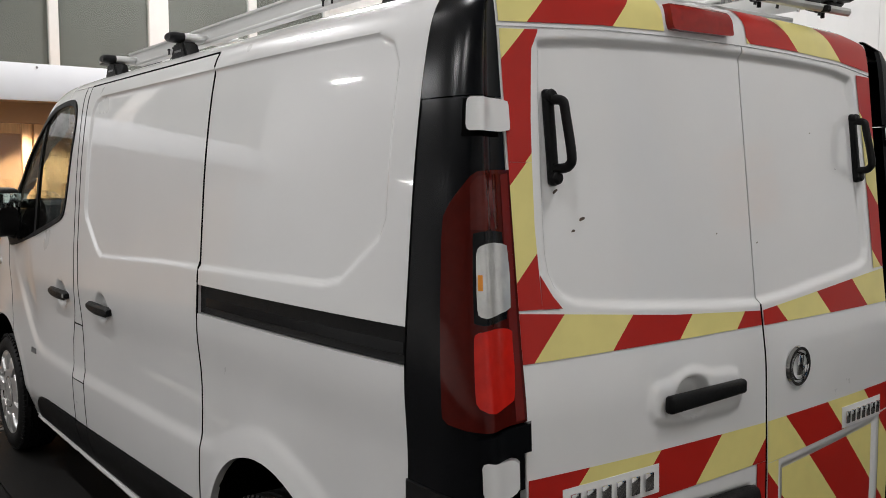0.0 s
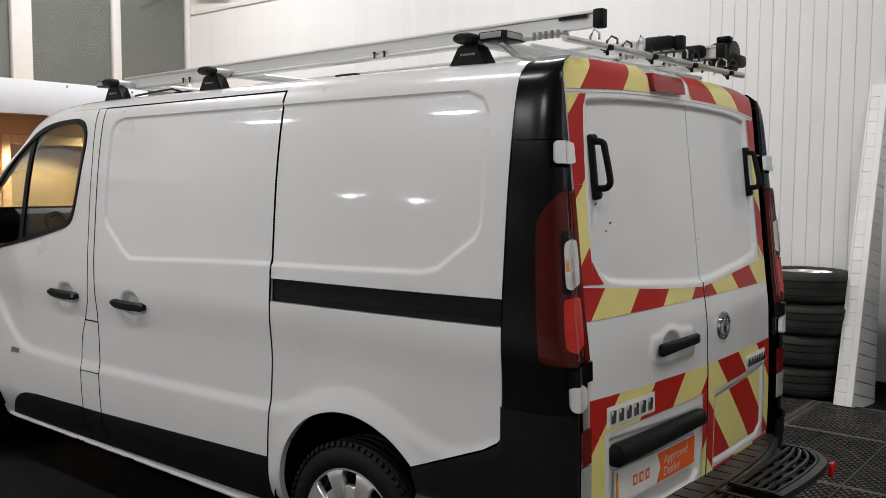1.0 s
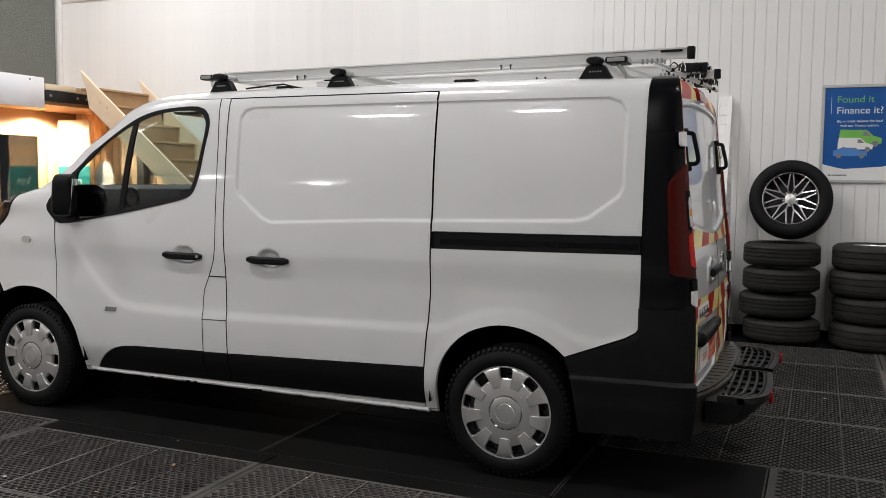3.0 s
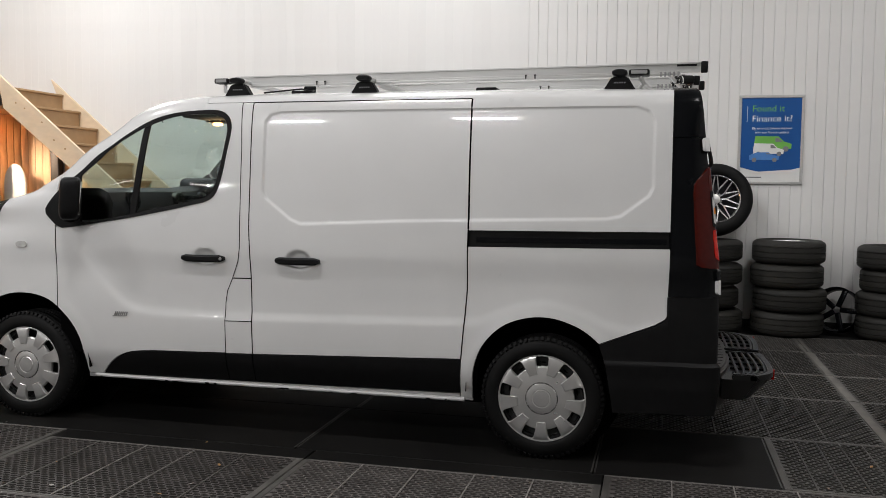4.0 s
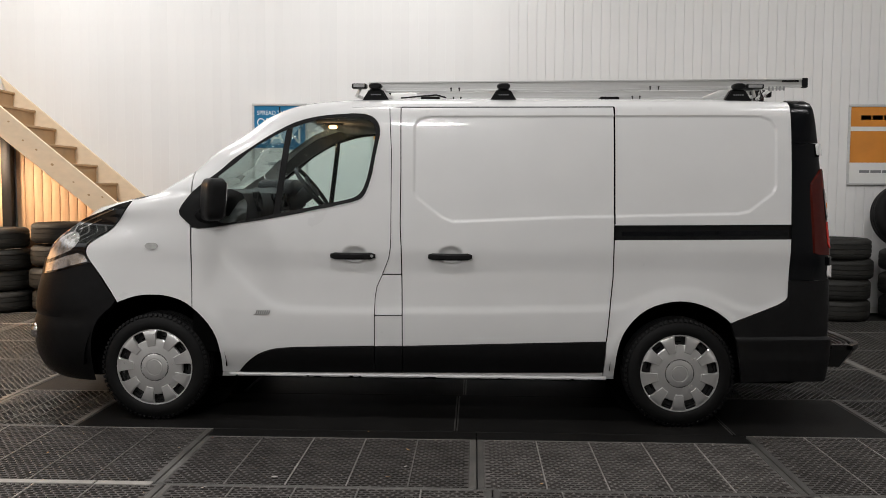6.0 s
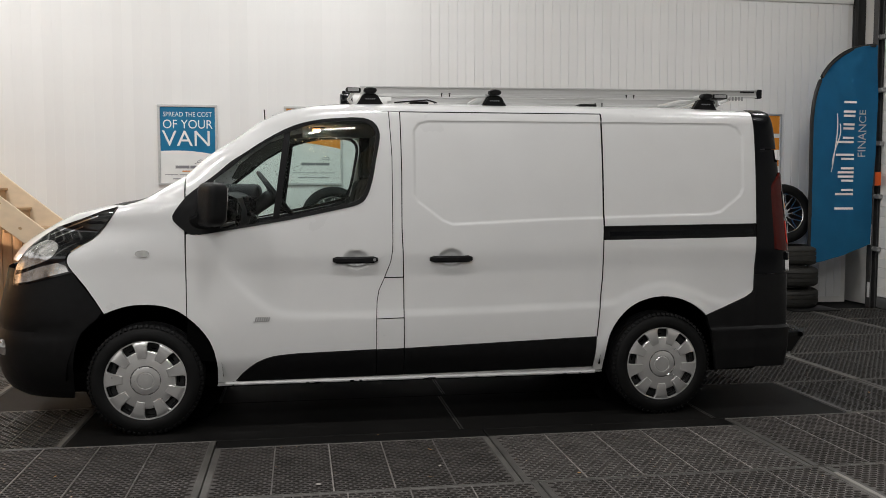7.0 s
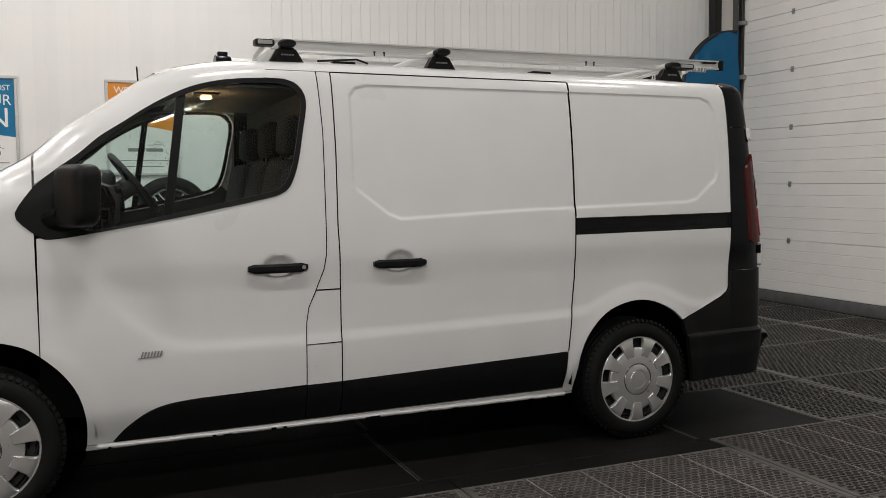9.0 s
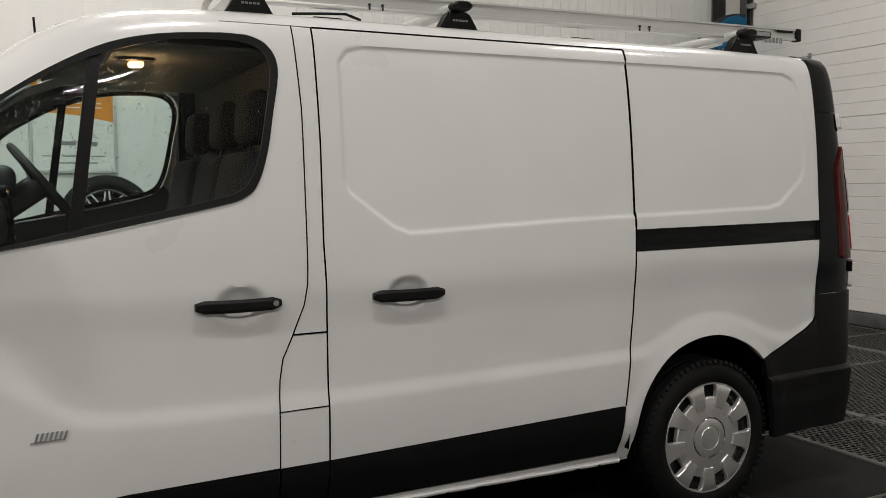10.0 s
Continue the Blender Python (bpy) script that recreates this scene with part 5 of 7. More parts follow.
# side window: black surround, glass, divider
for mirror in (False, True):
    surf, out = (on_right, RIGHT) if mirror else (on_left, LEFT)
    GLASS_F = [(0.385, 1.472), (0.475, 1.54), (0.565, 1.616), (0.665, 1.678), (0.775, 1.733), (0.70, 1.222), (0.55, 1.202), (0.42, 1.186), (0.375, 1.20), (0.37, 1.44)]
    GLASS_M = [(0.812, 1.752), (0.966, 1.792), (1.144, 1.806), (1.235, 1.80), (1.285, 1.775), (1.303, 1.735), (1.303, 1.690), (1.28, 1.56), (1.258, 1.455), (1.232, 1.385), (1.195, 1.345), (1.11, 1.318), (0.738, 1.243)]
    fr, fm = (rounded(g, 3) for g in (GLASS_F, GLASS_M))
    window = part("side_window", skin(fm, surf, out, 0.0, 0.02, 0.02, -0.010, 0.0), GLASS, van, "tinted side window spotted with rain")
    window.visible_shadow = False
    quarter = part("quarter_window", skin(fr, surf, out, 0.0, 0.02, 0.02, -0.010, 0.0), GLASS, van, "small fixed front side window")
    quarter.visible_shadow = False
    if not mirror:
        wet = random.Random(12)
        for owner, poly, many in ((window, fm, 2300), (quarter, fr, 950)):
            bm = bmesh.new()
            xs, zs = [p[0] for p in poly], [p[1] for p in poly]
            made = 0
            while made < many:
                x, z = wet.uniform(min(xs), max(xs)), wet.uniform(min(zs), max(zs))
                if inside((x, z), poly) < 0.008 or wet.random() > 0.25 + 0.75 * (z - 1.2) / 0.6:
                    continue
                r = 0.0007 + 0.0017 * wet.random() ** 4
                made += 1
                c = on_left(x, z, -0.010)
                rim = [bm.verts.new(c + Vector((r * math.cos(math.tau * k / 7), 0, r * 1.25 * math.sin(math.tau * k / 7)))) for k in range(7)]
                mid = [bm.verts.new(c + Vector((0.6 * r * math.cos(math.tau * k / 7), -0.42 * r, 0.75 * r * math.sin(math.tau * k / 7)))) for k in range(7)]
                for k in range(7):
                    bm.faces.new((rim[k], rim[(k + 1) % 7], mid[(k + 1) % 7], mid[k]))
                bm.faces.new(mid)
                bm.faces.new(rim[::-1])
            drops = part("rain", bm, DROP, owner, "clear rain drops on the glass", 60)
            tagged(drops, kind="stuff")
    # surround built as strips from the outer outline to the two panes
    bm = bmesh.new()
    def band(outer, inner, lift0, lift1):
        n = len(outer)
        rings = [[bm.verts.new(surf(*p, lift0 - 0.008)) for p in outer]]
        for q in (0, 0.2, 0.4, 0.6, 0.8, 1):
            rings.append([bm.verts.new(surf(o[0] + (e[0] - o[0]) * q, o[1] + (e[1] - o[1]) * q, lift0 + (lift1 - lift0) * q)) for o, e in zip(outer, inner)])
        rings.append([bm.verts.new(surf(*p, lift1 - 0.012)) for p in inner])
        for a, b in zip(rings, rings[1:]):
            for i in range(n):
                j = (i + 1) % n
                bm.faces.new((a[i], a[j], b[j], b[i]))
    whole = rounded([(0.375, 1.20), (0.37, 1.44), (0.385, 1.472), (0.475, 1.54), (0.565, 1.616), (0.665, 1.678), (0.775, 1.733), (0.966, 1.792), (1.144, 1.806), (1.235, 1.80), (1.285, 1.775), (1.303, 1.735), (1.303, 1.690), (1.28, 1.56), (1.258, 1.455), (1.232, 1.385), (1.195, 1.345), (1.11, 1.318), (0.738, 1.243), (0.55, 1.205), (0.38, 1.182)], 6)
    cen = Vector((0.85, 1.46))
    def around(poly, k, n=120):
        """The point where a ray from the window's middle leaves an outline."""
        a = math.tau * k / n
        d = Vector((math.cos(a) * 1.6, math.sin(a)))
        best = 0
        for i in range(len(poly)):
            p, q = Vector(poly[i]) - cen, Vector(poly[(i + 1) % len(poly)]) - cen
            e = q - p
            det = d.x * -e.y + e.x * d.y
            if abs(det) < 1e-9:
                continue
            t = (p.x * -e.y + e.x * p.y) / det
            s = (d.x * p.y - d.y * p.x) / det
            if -1e-6 <= s <= 1 + 1e-6 and t > best:
                best = t
        return tuple(cen + d * best)
    band([around(WINDOW, k) for k in range(120)], [around(whole, k) for k in range(120)], 0.005, 0.002)
    bm.normal_update()
    if sum(f.normal.y * out[1] for f in bm.faces) < 0:
        bmesh.ops.reverse_faces(bm, faces=bm.faces[:])
    part("window_surround", bm, TRIM, van, "black window surround")
    part("window_divider", skin([(0.775, 1.752), (0.812, 1.76), (0.738, 1.235), (0.70, 1.228)], surf, out, 0.0, 0.04, 0.04, -0.004, 0.012), TRIM, van, "black window divider")

# roof, windscreen, bonnet, bumper
# how far the middle of bonnet, scuttle and windscreen lies back from the wings' line, by height
DIP = [(0.9, 0.0), (1.0, 0.012), (1.08, 0.03), (1.15, 0.05), (1.22, 0.075), (1.26, 0.09), (1.30, 0.10), (1.33, 0.095), (1.36, 0.065), (1.40, 0.04), (1.5, 0.028), (1.8, 0.022), (1.87, 0.005), (1.95, 0.0)]


def nose_x(f, z):
    """Where the front skin lies at a fraction of the half width."""
    n = nose_power(z)
    return spline(NOSE, z) + spline(DIP, z) * (1 - min(1, abs(f)) ** 6) + 1.15 * (1 - (1 - min(1, abs(f)) ** n) ** (1 / n))


def loft(rows):
    bm = bmesh.new()
    grid = [[bm.verts.new(p) for p in row] for row in rows]
    for a, b in zip(grid, grid[1:]):
        for k in range(len(a) - 1):
            bm.faces.new((a[k], a[k + 1], b[k + 1], b[k]))
    bmesh.ops.remove_doubles(bm, verts=bm.verts[:], dist=1e-5)
    bmesh.ops.recalc_face_normals(bm, faces=bm.faces[:])
    return bm


def top_z(x):
    """Height of the roof's middle line."""
    lo, hi = 1.2, 1.96
    for _ in range(30):
        mid = (lo + hi) / 2
        if x > spline(NOSE, mid):
            lo = mid
        else:
            hi = mid
    return lo


rows = []
for i in range(62):
    x = 0.72 + (3.80 - 0.72) * i / 61
    zt = min(1.9595, top_z(x) - 0.0005)
    z0 = min(1.872, zt - 0.02)
    zs = [z0 + (zt - z0) * (1 - (1 - k / 12) ** 2) for k in range(13)]
    drop = 0.05 * max(0, (x - 3.45) / 0.4) ** 2
    left = [Vector((x, YC - side(x, z) * 0.998, z - 0.003 - drop * step((z - 1.86) / 0.06))) for z in zs]
    rows.append(left + [Vector((p.x, 2 * YC - p.y, p.z)) for p in reversed(left[:-1])])
roof = part("roof", loft(rows), PAINT, van, "white roof panel")
for y in (-0.42, -0.21, 0.0, 0.21, 0.42):
    part("roof_rib", boxed((1.35, YC + y - 0.03, 1.945 - 0.01 * abs(y) * 4), (3.5, YC + y + 0.03, 1.961 - 0.012 * abs(y) * 2), 0.007), PAINT, van, "pressed roof rib")

FR = [-1 + 2 * k / 40 for k in range(41)]


def front_rows(zs, lift=0.0, lim=1.0):
    return [[Vector((nose_x(f * lim, z) + lift, YC + f * lim * spline(HALF, z), z)) for f in FR] for z in zs]


screen = part("windscreen", loft(front_rows([1.375 + 0.5 * k / 14 for k in range(15)], 0.004, 0.86)), GLASS, van, "wet raked windscreen")
screen.visible_shadow = False
part("header_panel", loft(front_rows([1.872, 1.885, 1.897, 1.907, 1.916, 1.924, 1.931, 1.937], 0.006, 0.9)), PAINT, van, "white roof front edge")
part("scuttle", loft(front_rows([1.315, 1.33, 1.345, 1.36, 1.374], 0.006, 0.9)), TRIM, van, "black scuttle panel")
part("bonnet", loft(front_rows([0.99, 1.02, 1.05, 1.08, 1.11, 1.14, 1.17, 1.20, 1.23, 1.26, 1.285, 1.30, 1.313], 0.004, 0.93)), PAINT, van, "short sloping white bonnet")
for s in (-1, 1):
    bm = bmesh.new()
    tube(bm, [(nose_x(0.35 * s, 1.36) - 0.02, YC + 0.35 * s * 0.93, 1.335), (nose_x(0.3, 1.39) - 0.008, YC + s * 0.1 + 0.25, 1.372)], 0.007)
    part("wiper", bm, TRIM, van)

EDGE = [(0.20, -0.42), (0.234, -0.405), (0.47, -0.385), (0.6, -0.34), (0.67, -0.265), (0.706, -0.225), (0.79, -0.276), (0.87, -0.332), (0.95, -0.396)]


def bumper_rows(zs, lift):
    rows = []
    for z in zs:
        x0, x1 = spline(NOSE, z), spline(EDGE, z)
        xs = [x0 + (x1 - x0) * (k / 22) ** 2.2 for k in range(23)]
        left = [Vector((x - lift * 0.6 * (1 - step((x - x0) / 0.3)), YC - side(x, z) - lift * step((x - x0) / 0.12), z)) for x in xs]
        rows.append([Vector((p.x, 2 * YC - p.y, p.z)) for p in reversed(left[1:])] + left)
    return rows


ZS = [0.20, 0.215, 0.24, 0.28, 0.33, 0.38, 0.43, 0.48, 0.53, 0.565, 0.60, 0.64, 0.68, 0.716, 0.75, 0.79, 0.83, 0.87, 0.90, 0.925, 0.948]
rows = bumper_rows(ZS, 0.004)
for r, z in zip(rows, ZS):
    for p in r:
        if p.x < -0.45:
            p.x += 0.012 * math.exp(-((z - 0.60) / 0.03) ** 2)
            if p.y < YC:
                p.y += 0.012 * math.exp(-((z - 0.60) / 0.03) ** 2)
part("front_bumper", loft(rows), TRIM, van, "black plastic front bumper")
part("grille", boxed((-0.862, YC - 0.38, 0.83), (-0.80, YC + 0.38, 0.955), 0.012), GLOSSBLACK, van, "black grille")
part("fog_lamp", boxed((-0.842, YC - 0.80, 0.45), (-0.75, YC - 0.69, 0.55), 0.03), CHROME, van, "round fog lamp")

LAMP = [(-0.785, 0.868), (-0.66, 0.888), (-0.55, 0.916)] + rounded_line([(-0.413, 0.950), (-0.450, 1.0), (-0.441, 1.052), (-0.384, 1.095), (-0.308, 1.137), (-0.257, 1.184), (-0.214, 1.239), (-0.161, 1.319)], 3) + [(-0.25, 1.296), (-0.36, 1.254), (-0.52, 1.205), (-0.62, 1.15), (-0.70, 1.085), (-0.757, 1.01), (-0.785, 0.94)]
for surf, out in ((on_left, LEFT), (on_right, RIGHT)):
    lamp_ob = part("headlamp", skin(LAMP, surf, out, 0.002, 0.012, 0.012, 0.009, 0.02), HEADBLACK, van, "clear wraparound headlamp with a black bowl")
    part("reflector", skin([(-0.772, 0.880), (-0.66, 0.899), (-0.56, 0.926), (-0.43, 0.956), (-0.45, 0.992), (-0.50, 1.008), (-0.60, 0.985), (-0.70, 0.952), (-0.772, 0.932)], surf, out, 0.002, 0.01, 0.01, 0.0115, 0.004), HEADLENS, lamp_ob, "bright lower reflector")
    part("reflector", skin(rounded([(-0.77, 0.952), (-0.66, 0.982), (-0.56, 1.018), (-0.51, 1.06), (-0.50, 1.105), (-0.55, 1.132), (-0.62, 1.118), (-0.70, 1.062), (-0.757, 1.0)], 2), surf, out, 0.002, 0.01, 0.01, 0.0115, 0.004), HEADLENS, lamp_ob, "bright main reflector")
    for dz, x0, x1 in ((0.0, -0.56, -0.27), (-0.03, -0.53, -0.36)):
        edge_line = [(x0 + (x1 - x0) * k / 6, 1.142 + dz + (1.256 - 1.142) * ((x0 + (x1 - x0) * k / 6 + 0.60) / 0.29) ** 0.85) for k in range(7)]
        part("chrome_strip", skin(edge_line + [(x, z - 0.008) for x, z in reversed(edge_line)], surf, out, 0, 0.02, 0.02, 0.0108, 0.002), CHROME, lamp_ob, "thin chrome strip in the lamp")
    part("side_repeater", skin(rounded([(-0.068, 1.052), (-0.055, 1.067), (-0.028, 1.071), (0.0, 1.068), (0.012, 1.053), (0.0, 1.037), (-0.028, 1.034), (-0.055, 1.037)], 2), surf, out, 0, 0.03, 0.03, 0.006, 0.008), CLEARLENS, van, "clear side repeater lamp")

# ---- rear corners: trim and lamps wrapped round the corner ----
DOOR_L, DOOR_R = -0.722, 0.788
PX = 3.7255


def shoulder(z):
    """The lower bumper stands out below a sloping ledge, and turns in a little at its foot."""
    return 0.017 * step((0.54 - z) / 0.018) - 0.10 * max(0, 0.40 - z)


def corner(u, z, lift=0.0, right=False):
    """The corner of the body from the side (u = 0) to the rear (u = 1)."""
    y0, x1 = side(PX, max(z, 0.46)), tail(DOOR_L, z)
    lift += shoulder(z)
    y1 = YC - DOOR_L
    if y1 > y0 - 0.03:
        y1 = y0 - 0.03
    back, e = 0.0, 0.4
    if not right:
        # the lamp side stands out past the door and comes back to it
        u = 0.62 * u if u < 0.29 else 0.18 + (u - 0.29) * 1.03 if u < 0.62 else 0.52 + (u - 0.62) * 1.263
        back, e = spline(TAIL, z) + 0.014 - x1, 0.5
    a = min(u, 1.0) * math.pi / 2
    x = PX + (x1 + back - PX + lift) * math.sin(a) ** e - back * step((u - 0.6) / 0.4)
    y = y1 + (y0 - y1 + lift) * max(0.0, math.cos(a)) ** e
    if u > 1:
        y -= (u - 1) * 0.12
    return Vector((x, YC + y if right else YC - y, z))


def wrap(pts, lift, right=False, sa=0.05, sb=0.03, depth=0.014):
    bm = cut_grid(pts, sa, sb)
    for v in bm.verts:
        v.co = corner(v.co.x, v.co.y, lift, right)
    bm.normal_update()
    out = Vector((0.7, 0.7 if right else -0.7, 0))
    if sum(f.normal.dot(out) * f.calc_area() for f in bm.faces) < 0:
        bmesh.ops.reverse_faces(bm, faces=bm.faces[:])
    if depth:
        r = bmesh.ops.extrude_edge_only(bm, edges=[e for e in bm.edges if e.is_boundary])
        bmesh.ops.translate(bm, verts=[g for g in r["geom"] if isinstance(g, bmesh.types.BMVert)], vec=-out * depth)
    return bm


for right in (False, True):
    part("corner_trim", wrap([(0, 1.915), (0, 1.66), (1, 1.66), (1, 1.915)], 0.002, right), GLOSSBLACK, van, "glossy black upper corner trim")
    part("corner_trim", wrap([(0, 1.6575), (0, 0.868), (0.35, 0.868), (1, 0.875), (1, 1.6575)], 0.0, right), GLOSSBLACK, van, "black rear corner trim")
    lamp_ob = part("tail_lamp", wrap([(0.29, 1.03), (0.285, 1.38), (0.30, 1.425), (0.36, 1.45), (0.46, 1.475), (0.60, 1.503), (0.68, 1.512), (1.0, 1.515), (1.0, 1.015), (0.5, 1.015), (0.33, 1.02)], 0.010, right, depth=0.016), DARKRED, van, "smoked red tail lamp")
    part("lens", wrap(rounded([(0.622, 1.24), (0.622, 1.375), (0.65, 1.394), (0.80, 1.397), (0.95, 1.394), (0.972, 1.375), (0.972, 1.24), (0.95, 1.221), (0.80, 1.218), (0.65, 1.221)], 2), 0.0125, right, 0.03, 0.02, depth=0.004), GLOSSBLACK, lamp_ob, "dark lens surround")
    part("lens", wrap([(0.60, 1.40), (0.60, 1.485), (0.68, 1.503), (0.95, 1.506), (0.95, 1.40)], 0.0118, right, depth=0.003), SMOKED, lamp_ob, "brown-red upper lens")
    part("edge_glow", wrap([(0.978, 1.02), (0.978, 1.505), (0.998, 1.508), (0.998, 1.02)], 0.0122, right, depth=0.003), MIDRED, lamp_ob, "clear red lens edge")
    part("reversing_lens", wrap(rounded([(0.655, 1.25), (0.652, 1.31), (0.655, 1.355), (0.70, 1.37), (0.83, 1.374), (0.965, 1.37), (0.985, 1.35), (0.985, 1.26), (0.965, 1.238), (0.82, 1.232), (0.69, 1.235)], 2), 0.016, right, 0.03, 0.02, depth=0.005), CLEARLENS, lamp_ob, "clear ribbed reversing lens")
    part("bulb", wrap([(0.665, 1.285), (0.665, 1.315), (0.71, 1.315), (0.71, 1.285)], 0.0175, right, depth=0.002), AMBER, lamp_ob, "amber bulb behind the lens")
    part("brake_lens", wrap(rounded([(0.61, 1.085), (0.615, 1.14), (0.62, 1.19), (0.66, 1.205), (0.83, 1.208), (0.97, 1.203), (0.985, 1.18), (0.98, 1.08), (0.95, 1.058), (0.80, 1.05), (0.64, 1.062)], 2), 0.0135, right, depth=0.004), REDLENS, lamp_ob, "bright red brake lens")
    for z0, z1, lab in ((1.59, 1.655, "white upper door hinge"), (0.875, 0.948, "white lower door hinge")):
        ul = 0.54 if z0 > 1 else 0.68
        pts = [(ul, z0 + 0.012), (ul, z1 - 0.012), (ul + 0.015, z1 - 0.004), (ul + 0.05, z1), (0.985, z1), (1.015, z1 - 0.004), (1.03, z1 - 0.012), (1.03, z0 + 0.012), (1.015, z0 + 0.004), (0.985, z0), (ul + 0.05, z0), (ul + 0.015, z0 + 0.004)]
        if z0 > 1:
            part("hinge_recess", wrap([(ul - 0.07, z0 - 0.010), (ul - 0.07, z1 - 0.002), (0.99, z1 - 0.002), (0.99, z0 - 0.010)], 0.0022, right, depth=0.002), GAP, van, "dark gap round the hinge")
        if z0 < 1:
            pts = [(u - 0.05, z + 0.012 * (1 - (u - ul) / 0.35)) for u, z in pts]
        bm = wrap(pts, 0.017, right, 0.03, 0.012, depth=0.018)
        part("door_hinge", bm, PAINT, van, lab)
    part("hinge_cover", wrap([(0.62, 0.955), (1.02, 0.955), (1.02, 1.012), (0.8, 1.008), (0.60, 1.0)], 0.016, right, depth=0.02), GLOSSBLACK, van, "black moulding under the lamp")
    part("reflector", wrap([(0.86, 0.71), (0.86, 0.815), (1.0, 0.815), (1.0, 0.71)], 0.012, right, depth=0.006), MIDRED, van, "red rear reflector")
    part("fog_lens", wrap([(0.86, 0.60), (0.86, 0.705), (1.0, 0.705), (1.0, 0.60)], 0.012, right, depth=0.006), CLEARLENS, van, "clear low lamp")

# rear bumper: side wings round the corner, then the step across the back


def bumper_left(x, z, lift=0.0):
    p = on_left(x, max(z, 0.43), lift + shoulder(settle(x, z)[1]))
    return p - Vector((0, 0, max(z, 0.43) - z))


def bumper_right(x, z, lift=0.0):
    p = on_right(x, max(z, 0.43), lift + shoulder(settle(x, z)[1]))
    return p - Vector((0, 0, max(z, 0.43) - z))


for surf, out in ((bumper_left, LEFT), (bumper_right, RIGHT)):
    pts = [(3.395, 0.592), (3.54, 0.645), (3.67, 0.695), (3.718, 0.722), (3.737, 0.75), (3.741, 0.78), (PILLAR_X + 0.004, 0.845), (PILLAR_X + 0.012, 0.845), (PILLAR_X + 0.012, 0.25), (3.47, 0.245), (3.452, 0.36), (3.43, 0.484)]
    part("rear_bumper", skin(pts, surf, out, 0.0005, 0.03, 0.009, 0.006, 0.03), TRIM, van, "black plastic rear bumper wing")
for right in (False, True):
    part("rear_bumper", wrap([(0, 0.275), (0, 0.866), (0.35, 0.866), (0.84, 0.873), (0.84, 0.50), (1.0, 0.50), (1.0, 0.275)], 0.006, right, sb=0.009), TRIM, van, "black rear bumper corner")

DECK = 0.465
bm = bmesh.new()
n = 24
outer, inner = [], []
for k in range(n + 1):
    y = DOOR_L - 0.01 + (DOOR_R - DOOR_L + 0.02) * k / n
    q = abs(y - YC) / 0.86
    outer.append((4.075 - 0.14 * q ** 3, y))
    inner.append((3.80, y))
prism(bm, outer + inner[::-1], "z", 0.275, DECK)
bmesh.ops.bevel(bm, geom=[e for e in bm.edges if abs(e.verts[0].co.z - DECK) < 1e-4 and abs(e.verts[1].co.z - DECK) < 1e-4], offset=0.016, segments=3, affect="EDGES")
bumper = part("bumper_step", bm, DECKGREY, van, "black rear bumper with a ribbed top")
for k in range(18):
    y = DOOR_L + 0.03 + (DOOR_R - DOOR_L - 0.06) * k / 17
    xo = 4.045 - 0.16 * (abs(y - YC) / 0.86) ** 3
    part("tread_groove", boxed((3.965, y - 0.0035, DECK - 0.002), (xo, y + 0.0035, DECK + 0.0012), 0.001, 1), GAP, bumper)

# rear step plates with slatted tops
for y0, y1 in ((-0.68, -0.01), (0.07, 0.70)):
    near = y0 < 0

    def edge(y):
        d = y - y0 if near else y1 - y
        return 4.255 + 0.02 * math.sin(math.pi * (y - y0) / (y1 - y0)) - 0.085 * max(0, 1 - d / 0.17) ** 2
    bm = bmesh.new()
    arc = [(edge(y0 + (y1 - y0) * k / 24), y0 + (y1 - y0) * k / 24) for k in range(25)]
    prism(bm, [(4.0, y0)] + arc + [(4.0, y1)], "z", 0.325, 0.432)
    for v in bm.verts:
        if v.co.z < 0.33:
            v.co.x = 4.0 + (v.co.x - 4.0) * 0.62
            v.co.y = 0.5 * (y0 + y1) + (v.co.y - 0.5 * (y0 + y1)) * 0.95
    st = part("rear_step", bm, STEPBLACK, van, "black slatted fold-out step")
    bm = bmesh.new()
    prism(bm, arc + [(x - 0.03, y) for x, y in arc[::-1]], "z", 0.43, 0.457)
    part("front_bar", bm, STEPBLACK, st)
    for y in (y0, y1 - 0.03):
        bm = bmesh.new()
        xe = edge(y + 0.015) - 0.002
        prism(bm, [(4.05, 0.425), (xe, 0.425), (xe + 0.002, 0.445), (xe - 0.015, 0.459), (4.05, 0.462)], "y", y, y + 0.03)
        bmesh.ops.bevel(bm, geom=bm.edges[:], offset=0.005, segments=2, affect="EDGES")
        part("side_bar", bm, STEPBLACK, st)
    for k in range(5):
        bm = bmesh.new()
        tube(bm, [(4.085 + (edge(y0 + 0.02 + (y1 - y0 - 0.04) * q / 16) - 4.125) * k / 4, y0 + 0.02 + (y1 - y0 - 0.04) * q / 16, 0.451) for q in range(17)], 0.0085, 6)
        part("slat", bm, STEPBLACK, st)
    for k in range(4):
        y = y0 + (y1 - y0) * (k + 1) / 5
        part("cross_bar", boxed((4.06, y - 0.005, 0.428), (edge(y) - 0.02, y + 0.005, 0.444)), TRIM, st, smooth=0)
    ye = y0 + 0.24 if y0 < 0 else y1 - 0.11
    part("reflector", boxed((4.266, ye - 0.024, 0.398), (4.282, ye + 0.024, 0.45), 0.003), REDLENS, st, "small red reflector")
part("tow_frame", boxed((3.80, -0.55, 0.285), (3.95, 0.62, 0.33), 0.01), TRIM, van, "black tow frame under the bumper")

